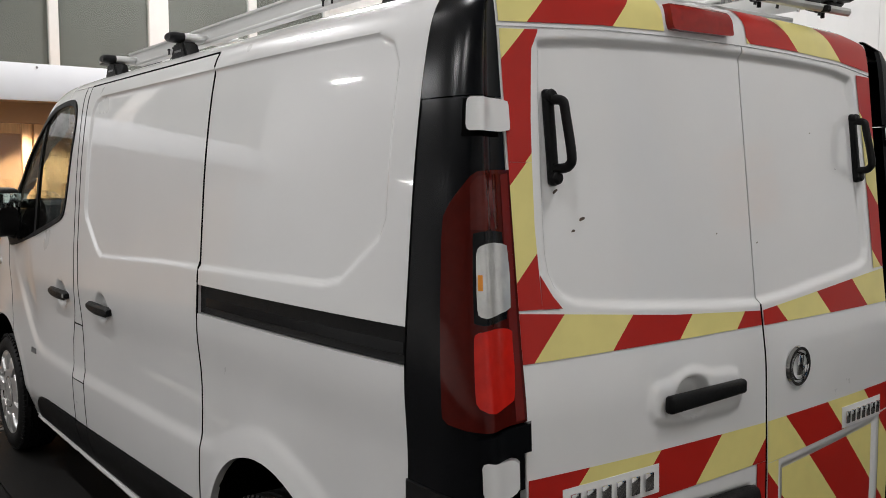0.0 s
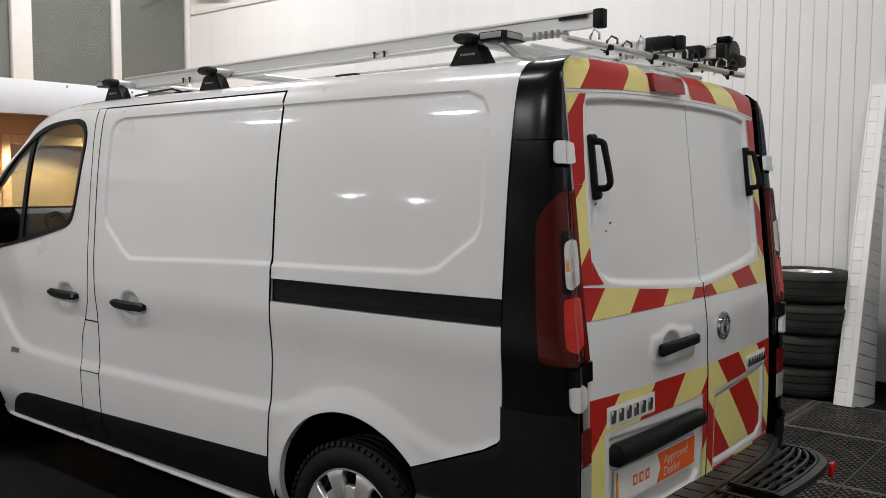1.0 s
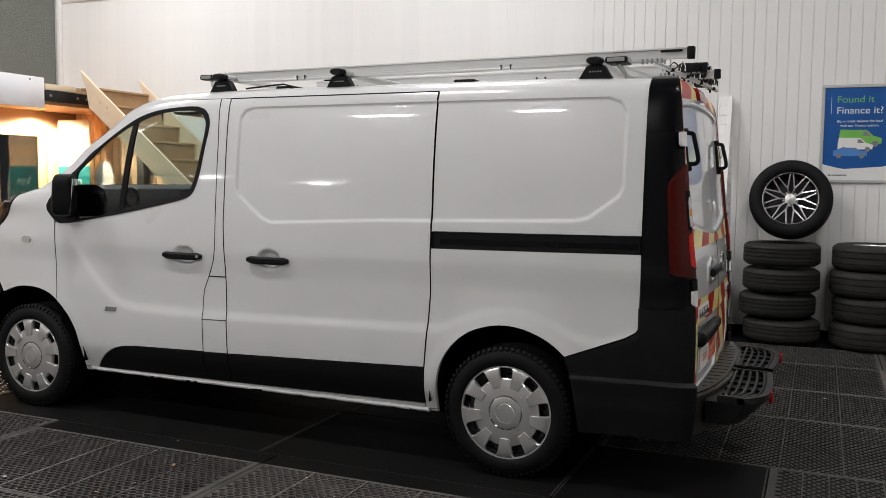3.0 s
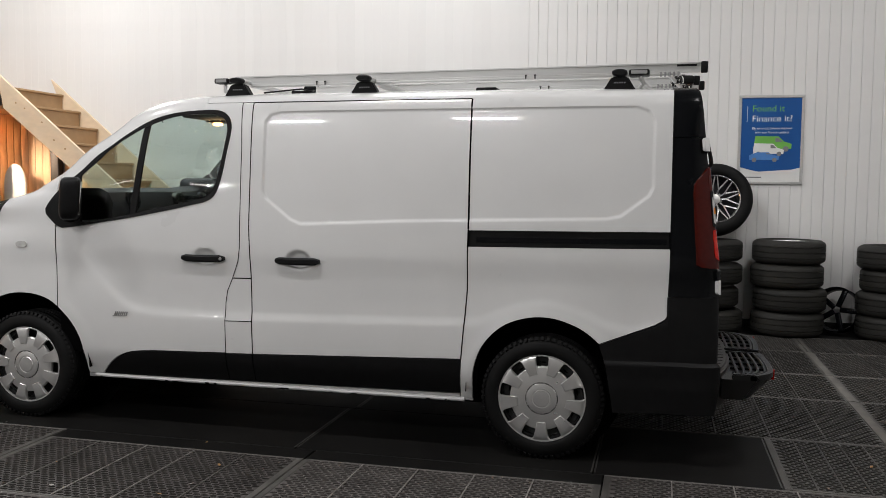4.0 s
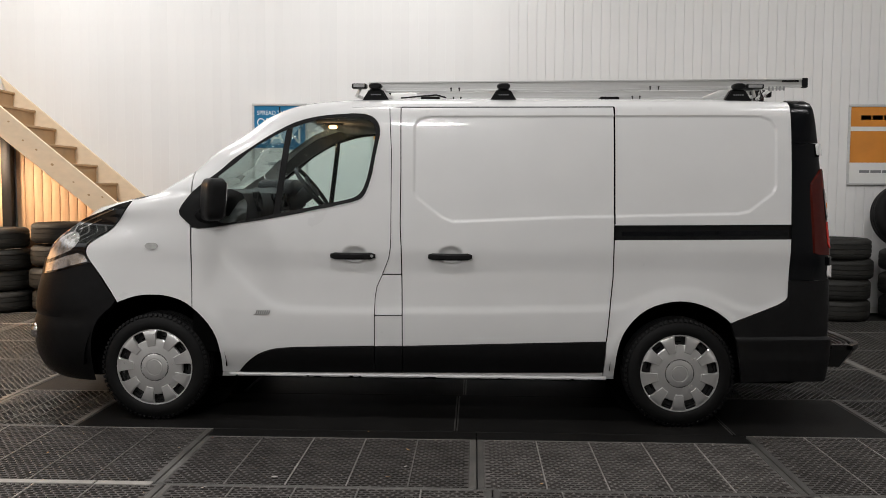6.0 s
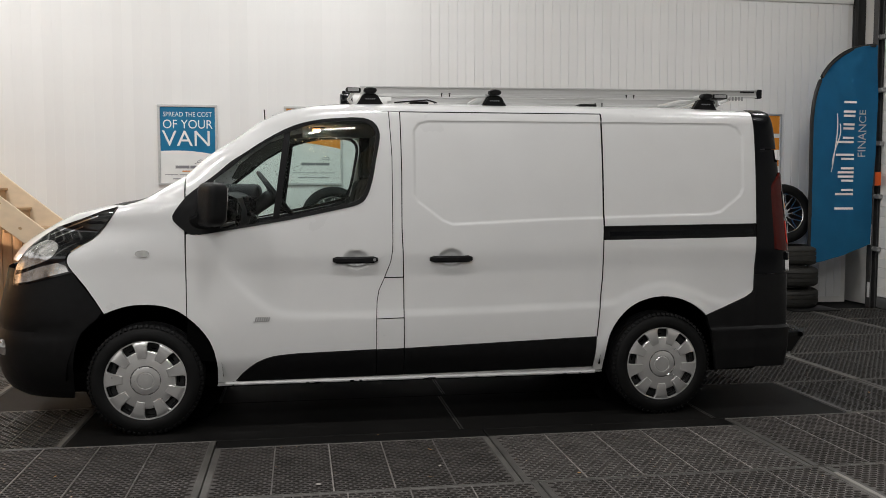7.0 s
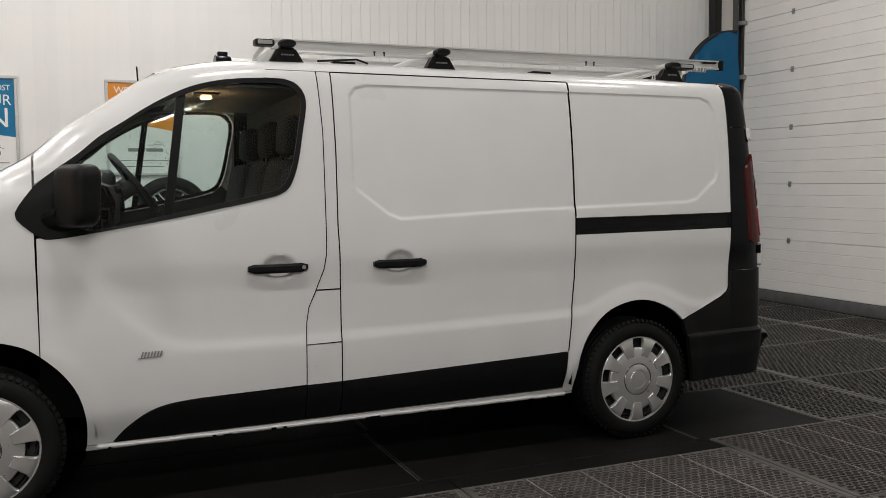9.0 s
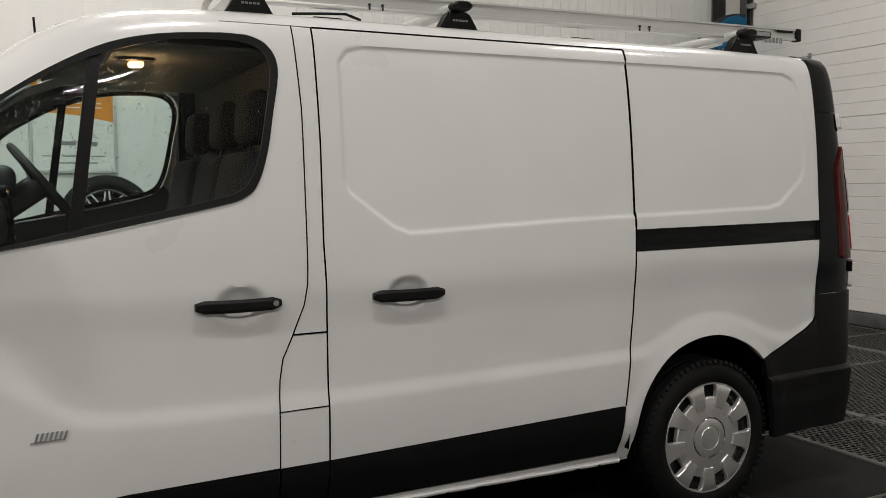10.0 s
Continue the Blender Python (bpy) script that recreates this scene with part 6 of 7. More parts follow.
# ---- rear doors ----
SEAM = 0.095


def rear_relief(y, z):
    d = 0.014 * step((inside((y, z), PANEL) + 0.004) / 0.018)
    if -0.42 < y < 0.02 and 0.90 < z < 1.09:
        d -= 0.007 * step((inside((y, z), HANDLE_PLATE) + 0.016) / 0.024)
        r = math.hypot((y + 0.212) / 0.068, (z - 0.99) / 0.05)
        if r < 1:
            d += 0.024 * step((1 - r) * 3.0)
    if 0.42 < z < 0.78 and y < SEAM:
        d += 0.012 * step((inside((y, z), [(-0.61, 0.755), (-0.60, 0.46), (-0.02, 0.46), (0.03, 0.50), (0.03, 0.73)]) + 0.004) / 0.02)
    elif 0.42 < z < 0.80 and y > SEAM:
        d += 0.008 * step((inside((y, z), [(0.165, 0.75), (0.165, 0.49), (0.64, 0.49), (0.695, 0.53), (0.695, 0.78)]) + 0.004) / 0.02)
    return d


HANDLE_PLATE = rounded([(-0.345, 1.022), (-0.345, 0.955), (-0.25, 0.936), (-0.17, 0.936), (-0.035, 0.942), (-0.035, 1.02), (-0.13, 1.03), (-0.205, 1.05), (-0.29, 1.03)], 3)
PANEL = rounded([(-0.615, 1.762), (-0.59, 1.788), (-0.34, 1.806), (0.07, 1.815), (0.46, 1.810), (0.635, 1.794), (0.668, 1.765), (0.678, 1.60), (0.69, 1.33), (0.685, 1.27), (0.635, 1.235), (0.37, 1.205), (0.095, 1.178), (-0.26, 1.20), (-0.50, 1.222), (-0.59, 1.245), (-0.63, 1.30), (-0.635, 1.40), (-0.625, 1.62)], 2)


def on_door(y, z, lift=0.0):
    return Vector((tail(y, z) - rear_relief(y, z) + lift, y, z))


door_l = part("rear_door", skin([(DOOR_L, 1.803), (DOOR_L, 0.46), (-0.675, 0.425), (SEAM, 0.425), (SEAM, 1.832), (-0.15, 1.830), (-0.42, 1.822)], on_door, BACK, 0.0025, 0.006, 0.006, 0, 0.02), PAINT, van, "white rear door with chevron tape and a plate recess", 62)
door_r = part("rear_door", skin([(SEAM, 1.832), (SEAM, 0.425), (0.76, 0.425), (DOOR_R, 0.46), (DOOR_R, 1.803), (0.59, 1.822), (0.32, 1.830)], on_door, BACK, 0.0025, 0.006, 0.006, 0, 0.02), PAINT, van, "white rear door with chevron tape", 62)
TOPS = [(DOOR_L, 1.803), (-0.42, 1.8222), (-0.15, 1.8302), (SEAM, 1.8322), (0.32, 1.8302), (0.59, 1.8222), (DOOR_R, 1.803)]
part("door_flange", skin([(y, z - 0.005) for y, z in TOPS] + [(y, z + 0.006) for y, z in reversed(TOPS)], on_tail, BACK, 0, 0.03, 0.02, -0.0045, 0.004), PAINT, van, "white flange behind the door tops")
part("roof_end", skin([(DOOR_L, 1.8035), (-0.42, 1.8225), (-0.15, 1.8305), (SEAM, 1.8325), (0.32, 1.8305), (0.59, 1.8225), (DOOR_R, 1.8035), (DOOR_R, 1.90), (0.66, 1.93), (YC, 1.945), (-0.5, 1.93), (DOOR_L, 1.90)], on_tail, BACK, 0.001, 0.04, 0.01, 0.0, 0.02), PAINT, van, "white roof end panel")
# near-black sheet behind the rear doors paints the shade in their gaps
part("inner_panel", skin([(DOOR_L, 1.86), (DOOR_L, 0.35), (DOOR_R, 0.35), (DOOR_R, 1.86)], on_tail, BACK, 0, 0.1, 0.1, -0.05, 0), GAP, van, "near-black backing that paints the shade in the gaps")


def clip(poly, keep):
    """The part of an outline on one side of a line; keep(p) is positive there."""
    out = []
    for a, b in zip(poly, poly[1:] + poly[:1]):
        fa, fb = keep(a), keep(b)
        if fa >= 0:
            out.append(a)
        if fa * fb < 0:
            t = fa / (fa - fb)
            out.append((a[0] + (b[0] - a[0]) * t, a[1] + (b[1] - a[1]) * t))
    return out


def chevrons(pts, parent, surface, phase, first_red, pitch=0.227, slope=1.0, lift=0.0022, fine=0.05):
    """Slanting red and yellow tape within a convex outline, leaning up towards the seam between the doors."""
    sign = 1 if sum(p[0] for p in pts) / len(pts) > SEAM else -1

    def u(p):
        return sign * (p[0] - SEAM) + slope * (p[1] - 1.14)
    lo, hi = min(map(u, pts)), max(map(u, pts))
    k = math.floor((lo - phase) / pitch)
    while phase + k * pitch < hi:
        a, b = phase + k * pitch, phase + (k + 1) * pitch
        q = clip(clip(pts, lambda p: u(p) - a), lambda p: b - u(p))
        if len(q) > 2 and abs(area(q)) > 1e-4:
            red = (k % 2 == 0) == first_red
            part("chevron_tape", skin(q, surface, BACK, 0.0, fine, min(fine, 0.03), lift, 0.0), TAPE_RED if red else TAPE_YELLOW, parent, "red reflective tape" if red else "yellow reflective tape")
        k += 1


E1 = 0.006
LB, RB = DOOR_L + E1, DOOR_R - E1
COL = dict(phase=0.762, first_red=True, pitch=0.196)
UP = dict(phase=0.097, first_red=False, pitch=0.223)
TOPCOL = dict(phase=1.158, first_red=True, pitch=0.25)
chevrons([(LB, 1.232), (-0.655, 1.230), (-0.66, 1.40), (-0.655, 1.53), (LB, 1.53)], door_l, on_door, **COL)
chevrons([(LB, 1.5305), (-0.655, 1.5305), (-0.65, 1.62), (-0.635, 1.765), (-0.615, 1.802), (-0.615, 1.806), (LB, 1.799)], door_l, on_door, **TOPCOL)
chevrons([(LB, 1.124), (SEAM - E1, 1.124), (SEAM - E1, 1.160), (-0.25, 1.182), (-0.49, 1.205), (LB, 1.226)], door_l, on_door, **UP)
chevrons([(-0.655, 1.2295), (-0.60, 1.227), (-0.625, 1.255), (-0.655, 1.30)], door_l, on_door, **COL)
chevrons([(RB, 1.122), (SEAM + E1, 1.122), (SEAM + E1, 1.160), (0.38, 1.187), (0.65, 1.212), (RB, 1.222)], door_r, on_door, **UP)
chevrons([(RB, 1.228), (0.716, 1.226), (0.710, 1.53), (RB, 1.53)], door_r, on_door, **COL)
chevrons([(RB, 1.5305), (0.710, 1.5305), (0.707, 1.60), (0.692, 1.80), (RB, 1.799)], door_r, on_door, **TOPCOL)
for q in ([(LB, 0.890), (LB, 0.775), (SEAM - E1, 0.775), (SEAM - E1, 0.875), (-0.42, 0.884)], [(LB, 0.774), (LB, 0.44), (-0.635, 0.44), (-0.635, 0.774)], [(-0.634, 0.455), (-0.634, 0.435), (0.05, 0.435), (0.05, 0.455)], [(0.051, 0.774), (0.051, 0.435), (SEAM - E1, 0.435), (SEAM - E1, 0.774)]):
    chevrons(q, door_l, on_door, -0.07, True, 0.23)
for q in ([(SEAM + E1, 0.875), (SEAM + E1, 0.765), (RB, 0.80), (RB, 0.88)], [(SEAM + E1, 0.764), (SEAM + E1, 0.435), (0.15, 0.435), (0.15, 0.766)], [(0.18, 0.735), (0.18, 0.505), (0.625, 0.505), (0.68, 0.535), (0.68, 0.765)], [(0.151, 0.475), (0.151, 0.435), (0.75, 0.435), (0.76, 0.475)], [(0.715, 0.79), (0.715, 0.48), (RB, 0.48), (RB, 0.797)]):
    chevrons(q, door_r, on_door, -0.175, True, 0.216)
chevrons([(LB, 1.814), (-0.42, 1.833), (-0.215, 1.840), (-0.215, 1.93), (-0.55, 1.922), (LB, 1.90)], van, on_tail, 1.18, True, 0.236, fine=0.01)
chevrons([(0.118, 1.842), (0.33, 1.841), (0.58, 1.833), (RB, 1.814), (RB, 1.895), (0.66, 1.922), (0.118, 1.937)], van, on_tail, 0.97, False, 0.23, fine=0.01)
seam_bm = boxed((-0.003, -0.0024, 0.0), (0.0012, 0.0024, 1.0))
for v in seam_bm.verts:
    v.co.z = 0.43 + 0.745 * v.co.z
bmesh.ops.subdivide_edges(seam_bm, edges=[e for e in seam_bm.edges if abs(e.verts[0].co.z - e.verts[1].co.z) > 0.5], cuts=90)
for v in seam_bm.verts:
    v.co = Vector((tail(SEAM, v.co.z) - max(rear_relief(SEAM - 0.004, v.co.z), rear_relief(SEAM + 0.004, v.co.z)) + v.co.x, SEAM + v.co.y, v.co.z))
part("door_seal", seam_bm, GAP, van, "dark rubber door seal", 0)

lamp_ob = part("high_brake_lamp", skin(rounded([(-0.196, 1.902), (-0.182, 1.908), (-0.06, 1.910), (0.026, 1.910), (0.040, 1.902), (0.038, 1.862), (0.028, 1.850), (-0.06, 1.847), (-0.182, 1.845), (-0.200, 1.852), (-0.202, 1.875)], 3), on_tail, BACK, 0, 0.012, 0.008, 0.020, 0.03), HIGHRED, van, "wet red high-level brake lamp", 60)


def grab(y, parent, label):
    """A black grab handle standing off the door on two feet."""
    z0, z1 = 1.50, 1.665
    x = [tail(y, z) - 0.012 for z in (z0, z1)]
    lean = pose(0, 0, 0, 0, -math.degrees(math.atan2(x[0] - x[1], z1 - z0)), 0)
    a, b = Vector((x[0], y, z0)), Vector((x[1], y, z1))
    s = -1 if y > SEAM else 1
    bm = boxed((-0.006, -0.014, -0.102), (0.013, 0.014, 0.102), 0.009, 3)
    for v in bm.verts:
        v.co.y *= 1.0 - 0.25 * math.cos(v.co.z * 15) ** 2
    for z in (-0.086, 0.086):
        lathe(bm, [(0.0145, 0.0), (0.0145, 0.014), (0.010, 0.019), (0.0, 0.020)], 16, Matrix.Translation((0.004, 0, z)) @ pose(0, 0, 0, 0, 90, 0))
    bm.transform(Matrix.Translation((a + b) / 2) @ lean)
    o, up, dn = Vector((0.050, s * 0.006, 0)), Vector((0, 0, -0.004)), Vector((0, 0, 0.018))
    loop = [a + dn, a + o * 0.55 + dn, a + o * 0.88 + dn + Vector((0, 0, 0.006)), a + o + dn + Vector((0, 0, 0.028)), b + o + up - Vector((0, 0, 0.028)), b + o * 0.88 + up - Vector((0, 0, 0.006)), b + o * 0.55 + up, b + up]
    tube(bm, rounded_line(loop, 4), 0.0105, 12, (0, 1, 0))
    part("grab_handle", bm, TRIM, parent, label)


grab(-0.59, door_l, "black grab handle")
grab(0.672, door_r, "black grab handle")
bm = boxed((-0.012, -0.148, -0.021), (0.012, 0.148, 0.021), 0.010, 3)
for v in bm.verts:
    v.co.z *= 1 - 0.35 * max(0, v.co.y) / 0.148 * (v.co.z < 0)
    v.co.x += 0.012 * math.cos(v.co.y * 9)
bm.transform(Matrix.Translation((tail(-0.18, 0.99) + 0.016, -0.176, 0.988)))
part("door_handle", bm, TRIM, door_l, "black pull handle")
bm = bmesh.new()
for k, (r, w) in enumerate(((0.052, 0.0085), (0.037, 0.003))):
    lathe(bm, [(r - w, 0.0), (r - w, 0.008), (r, 0.008), (r + 0.003, 0.0)], 36, Matrix.Translation((tail(0.24, 1.0) + 0.002, 0.24, 1.0)) @ pose(0, 0, 0, 90, 0, 90))
box(bm, (tail(0.24, 1.0), 0.235, 0.975), (tail(0.24, 1.0) + 0.008, 0.262, 1.03), 0.003)
box(bm, (tail(0.24, 1.0), 0.255, 0.985), (tail(0.24, 1.0) + 0.007, 0.285, 1.0), 0.003)
part("round_badge", bm, CHROME, door_r, "round chrome badge")


def badge(y0, y1, z0, z1, n, parent, label, slant=0.0):
    """A chrome word badge as a row of plain bars on a white strip."""
    part("badge_ground", skin([(y0 - 0.012, z0 - 0.012), (y1 + 0.012, z0 - 0.012), (y1 + 0.012, z1 + 0.012), (y0 - 0.012, z1 + 0.012)], on_door, BACK, 0, 0.06, 0.03, 0.0036, 0.001), PLATE_WHITE, parent, "white strip behind the badge")
    w = (y1 - y0) / n
    for k in range(n):
        a = y0 + k * w
        bm = bmesh.new()
        box(bm, (tail(a, z0) + 0.004, a + w * 0.1, z0), (tail(a, z0) + 0.011, a + w * 0.74, z1), 0.003, 2)
        part("badge_letter", bm, CHROME, parent, label)


badge(-0.615, -0.345, 0.80, 0.842, 6, door_l, "chrome badge letter")
badge(0.49, 0.705, 0.80, 0.836, 7, door_r, "chrome badge letter")

# number plate with its lamp bar
rows = []
for k in range(25):
    q = k / 24
    y = -0.605 + 0.672 * q
    fade = min(1.0, (min(q, 1 - q) / 0.03) ** 0.5) * (1 - 0.25 * q) if 0 < q < 1 else 0.05
    x = tail(y, 0.69)
    rows.append([Vector((x - 0.012 + 0.046 * fade * math.sin(math.pi * a / 12) ** 0.5, y, 0.694 + 0.036 * (0.35 + 0.65 * fade) * math.cos(math.pi * a / 12))) for a in range(13)])
bm = loft(rows)
part("plate_lamp_bar", bm, TRIM, door_l, "black plate lamp bar")
plate = part("dealer_plate", skin([(-0.575, 0.645), (-0.575, 0.535), (-0.015, 0.535), (-0.015, 0.645)], on_door, BACK, 0, 0.1, 0.06, 0.014, 0.006), PLATE_WHITE, door_l, "white and orange dealer plate")
part("orange_field", skin([(-0.31, 0.64), (-0.285, 0.59), (-0.31, 0.54), (-0.02, 0.54), (-0.02, 0.64)], on_door, BACK, 0, 0.1, 0.06, 0.0146, 0.0), PLATE_ORANGE, plate, "orange plate half")


def on_plate(text, y, z, size, mat):
    ob = writing("lettering", text, size, Matrix.Translation((0, y, z)) @ Matrix.Rotation(radians(90), 4, "Z"), mat, plate, "LEFT")
    for v in ob.data.vertices:
        v.co.x = tail(v.co.y, v.co.z) - rear_relief(v.co.y, v.co.z) + 0.0155


on_plate("Approved", -0.265, 0.607, 0.046, PRINT_WHITE)
on_plate("Dealer", -0.265, 0.565, 0.046, PRINT_WHITE)
for k in range(3):
    a = -0.47 + 0.04 * k
    part("logo_bar", skin([(a, 0.572), (a + 0.028, 0.572), (a + 0.028, 0.607), (a, 0.607)], on_door, BACK, 0, 0.1, 0.1, 0.0147, 0), PLATE_ORANGE, plate)
    part("logo_bar", skin([(a + 0.008, 0.580), (a + 0.020, 0.580), (a + 0.020, 0.599), (a + 0.008, 0.599)], on_door, BACK, 0, 0.1, 0.1, 0.0151, 0), PLATE_WHITE, plate)
part("edge_chip", skin([(-0.572, 0.64), (-0.572, 0.545), (-0.562, 0.538), (-0.556, 0.56), (-0.562, 0.64)], on_door, BACK, 0, 0.1, 0.1, 0.0148, 0), AMBER, plate, "yellow chipped plate edge")
for y, z, s in ((-0.585, 1.470, 0.005), (-0.51, 1.41, 0.006), (-0.54, 1.385, 0.004), (0.42, 1.62, 0.0025), (0.55, 1.52, 0.002), (0.12, 1.33, 0.0025), (-0.05, 1.36, 0.002)):
    bm = bmesh.new()
    bm.faces.new([bm.verts.new(on_door(y + s * (1.5 + 0.4 * math.sin(7 * k + y * 40)) * math.cos(k * 0.785), z + s * (0.8 + 0.35 * math.cos(5 * k + z * 30)) * math.sin(k * 0.785) + 0.5 * s * math.cos(k * 0.785), 0.0009)) for k in range(8)])
    part("paint_chip", bm, CHIP, door_l if y < SEAM else door_r, "dark paint chip")

# ---- side details ----
def pull_handle(x0, x1, z):
    bm = bmesh.new()
    pts = []
    for k in range(11):
        x = x0 + (x1 - x0) * k / 10
        pts.append((x, YC - side(x, z) - 0.020 - 0.006 * math.sin(math.pi * k / 10), z - 0.002 * math.sin(math.pi * k / 10)))
    rows = []
    for x, y, zz in pts:
        end = min(1, 3.5 * min(abs(x - x0), abs(x1 - x)) / (x1 - x0) * 4 + 0.55)
        h = 0.020 * end
        rows.append([Vector((x, y + 0.03, zz + h * 0.8)), Vector((x, y + 0.008, zz + h)), Vector((x, y, zz + h * 0.5)), Vector((x, y, zz - h * 0.5)), Vector((x, y + 0.008, zz - h)), Vector((x, y + 0.03, zz - h * 0.8)), Vector((x, y + 0.03, zz + h * 0.8))])
    bm = loft(rows)
    for r in (rows[0], rows[-1]):
        bm.faces.new([bm.verts.new(p) for p in r[:-1]])
    bmesh.ops.remove_doubles(bm, verts=bm.verts[:], dist=1e-5)
    bmesh.ops.recalc_face_normals(bm, faces=bm.faces[:])
    return bm


h = part("door_handle", pull_handle(1.06, 1.322, 0.994), TRIM, van, "black door pull handle")
bm = bmesh.new()
rod(bm, (1.303, YC - side(1.3, 0.994) - 0.018, 0.994), (1.303, YC - side(1.3, 0.994) - 0.0225, 0.994), 0.009, 14)
part("lock", bm, GALV, h, "small round lock")
part("door_handle", pull_handle(1.63, 1.886, 0.993), TRIM, van, "black door pull handle")
for k in range(7):
    x = 0.612 + 0.0125 * k
    bm = bmesh.new()
    prism(bm, [(x, 0.643), (x + 0.006, 0.643), (x + 0.014, 0.668), (x + 0.008, 0.668)], "y", -0.005, 0.0)
    for v in bm.verts:
        v.co.y += on_left(v.co.x, v.co.z).y + 0.001
    part("side_badge", bm, GALV, van, "small grey slanted side badge")
bm = bmesh.new()
prism(bm, [(0.602, 0.640), (0.69, 0.643), (0.69, 0.646), (0.602, 0.643)], "y", -0.004, 0.0)
for v in bm.verts:
    v.co.y += on_left(v.co.x, v.co.z).y + 0.001
part("side_badge", bm, GALV, van, "small grey slanted side badge")

# mirrors
for s in (-1, 1):
    yb = YC + s * 0.917
    arm = bmesh.new()
    rows = []
    for k in range(7):
        t = k / 6
        c = Vector((0.29 + 0.08 * t, yb + s * 0.13 * t, 1.20 + 0.05 * t))
        r = 0.055 - 0.012 * t
        rows.append([c + Vector((r * 1.5 * math.cos(a), 0, r * math.sin(a))) for a in [math.tau * q / 12 for q in range(13)]])
    mirror = part("door_mirror", loft(rows), TRIM, van, "black door mirror on a short arm")
    bm = bmesh.new()
    bmesh.ops.create_cube(bm, size=1.0)
    bmesh.ops.bevel(bm, geom=bm.edges[:], offset=0.3, segments=5, profile=0.6, affect="EDGES")
    bm.transform(Matrix.Translation((0.39, yb + s * 0.135, 1.318)) @ pose(0, 0, 0, 0, 0, -33 * s) @ Matrix.Diagonal((0.115, 0.195, 0.245, 1)))
    for v in bm.verts:
        v.co.x += 0.06 * (v.co.z - 1.31)
    part("mirror_shell", bm, TRIM, mirror, "rounded black mirror shell")
    bm = boxed((-0.004, -0.075, -0.095), (0.004, 0.075, 0.095), 0.003)
    bm.transform(Matrix.Translation((0.435, yb + s * 0.107, 1.318)) @ pose(0, 0, 0, 0, 5, -33 * s))
    part("mirror_glass", bm, CHROME, mirror, "mirror glass")
bm = bmesh.new()
tube(bm, [(0.672, -0.45, 1.78), (0.666, -0.45, 1.895)], 0.004, 6)
part("aerial", bm, TRIM, van, "thin black aerial")

# underside and wheel arches
part("underbody", boxed((-0.60, YC - 0.78, 0.22), (3.85, YC + 0.78, 0.34), 0.03), GAP, van, "dark underbody")
part("load_floor", boxed((1.46, YC - 0.86, 0.34), (3.80, YC + 0.86, 0.40)), GAP, van, "dark load floor", 0)
for wx, wr, lo in ((0.0, 0.43, 0), (3.1, 0.405, 0)):
    for s in (-1, 1):
        bm = bmesh.new()
        yo, yi = YC + s * (side(wx, 0.6) - 0.012), YC + s * 0.60
        a0, a1 = (0.0, math.pi)
        rows = []
        for k in range(31):
            a = a0 + (a1 - a0) * k / 30
            rows.append([Vector((wx + wr * math.cos(a), y, 0.325 + wr * math.sin(a))) for y in (yo, yi)])
        bm = loft(rows)
        part("wheel_arch_liner", bm, GAP, van, "dark wheel arch liner")
        bm = bmesh.new()
        bmesh.ops.create_circle(bm, cap_ends=True, segments=40, radius=wr, matrix=Matrix.Translation((wx, yi, 0.325)) @ pose(0, 0, 0, 90))
        part("wheel_arch_liner", bm, GAP, van, "dark wheel arch liner")

# ---- wheels ----
ROAD = tyre_mesh("road_tyre", 0.319, 0.212, 0.212, 72, 4)


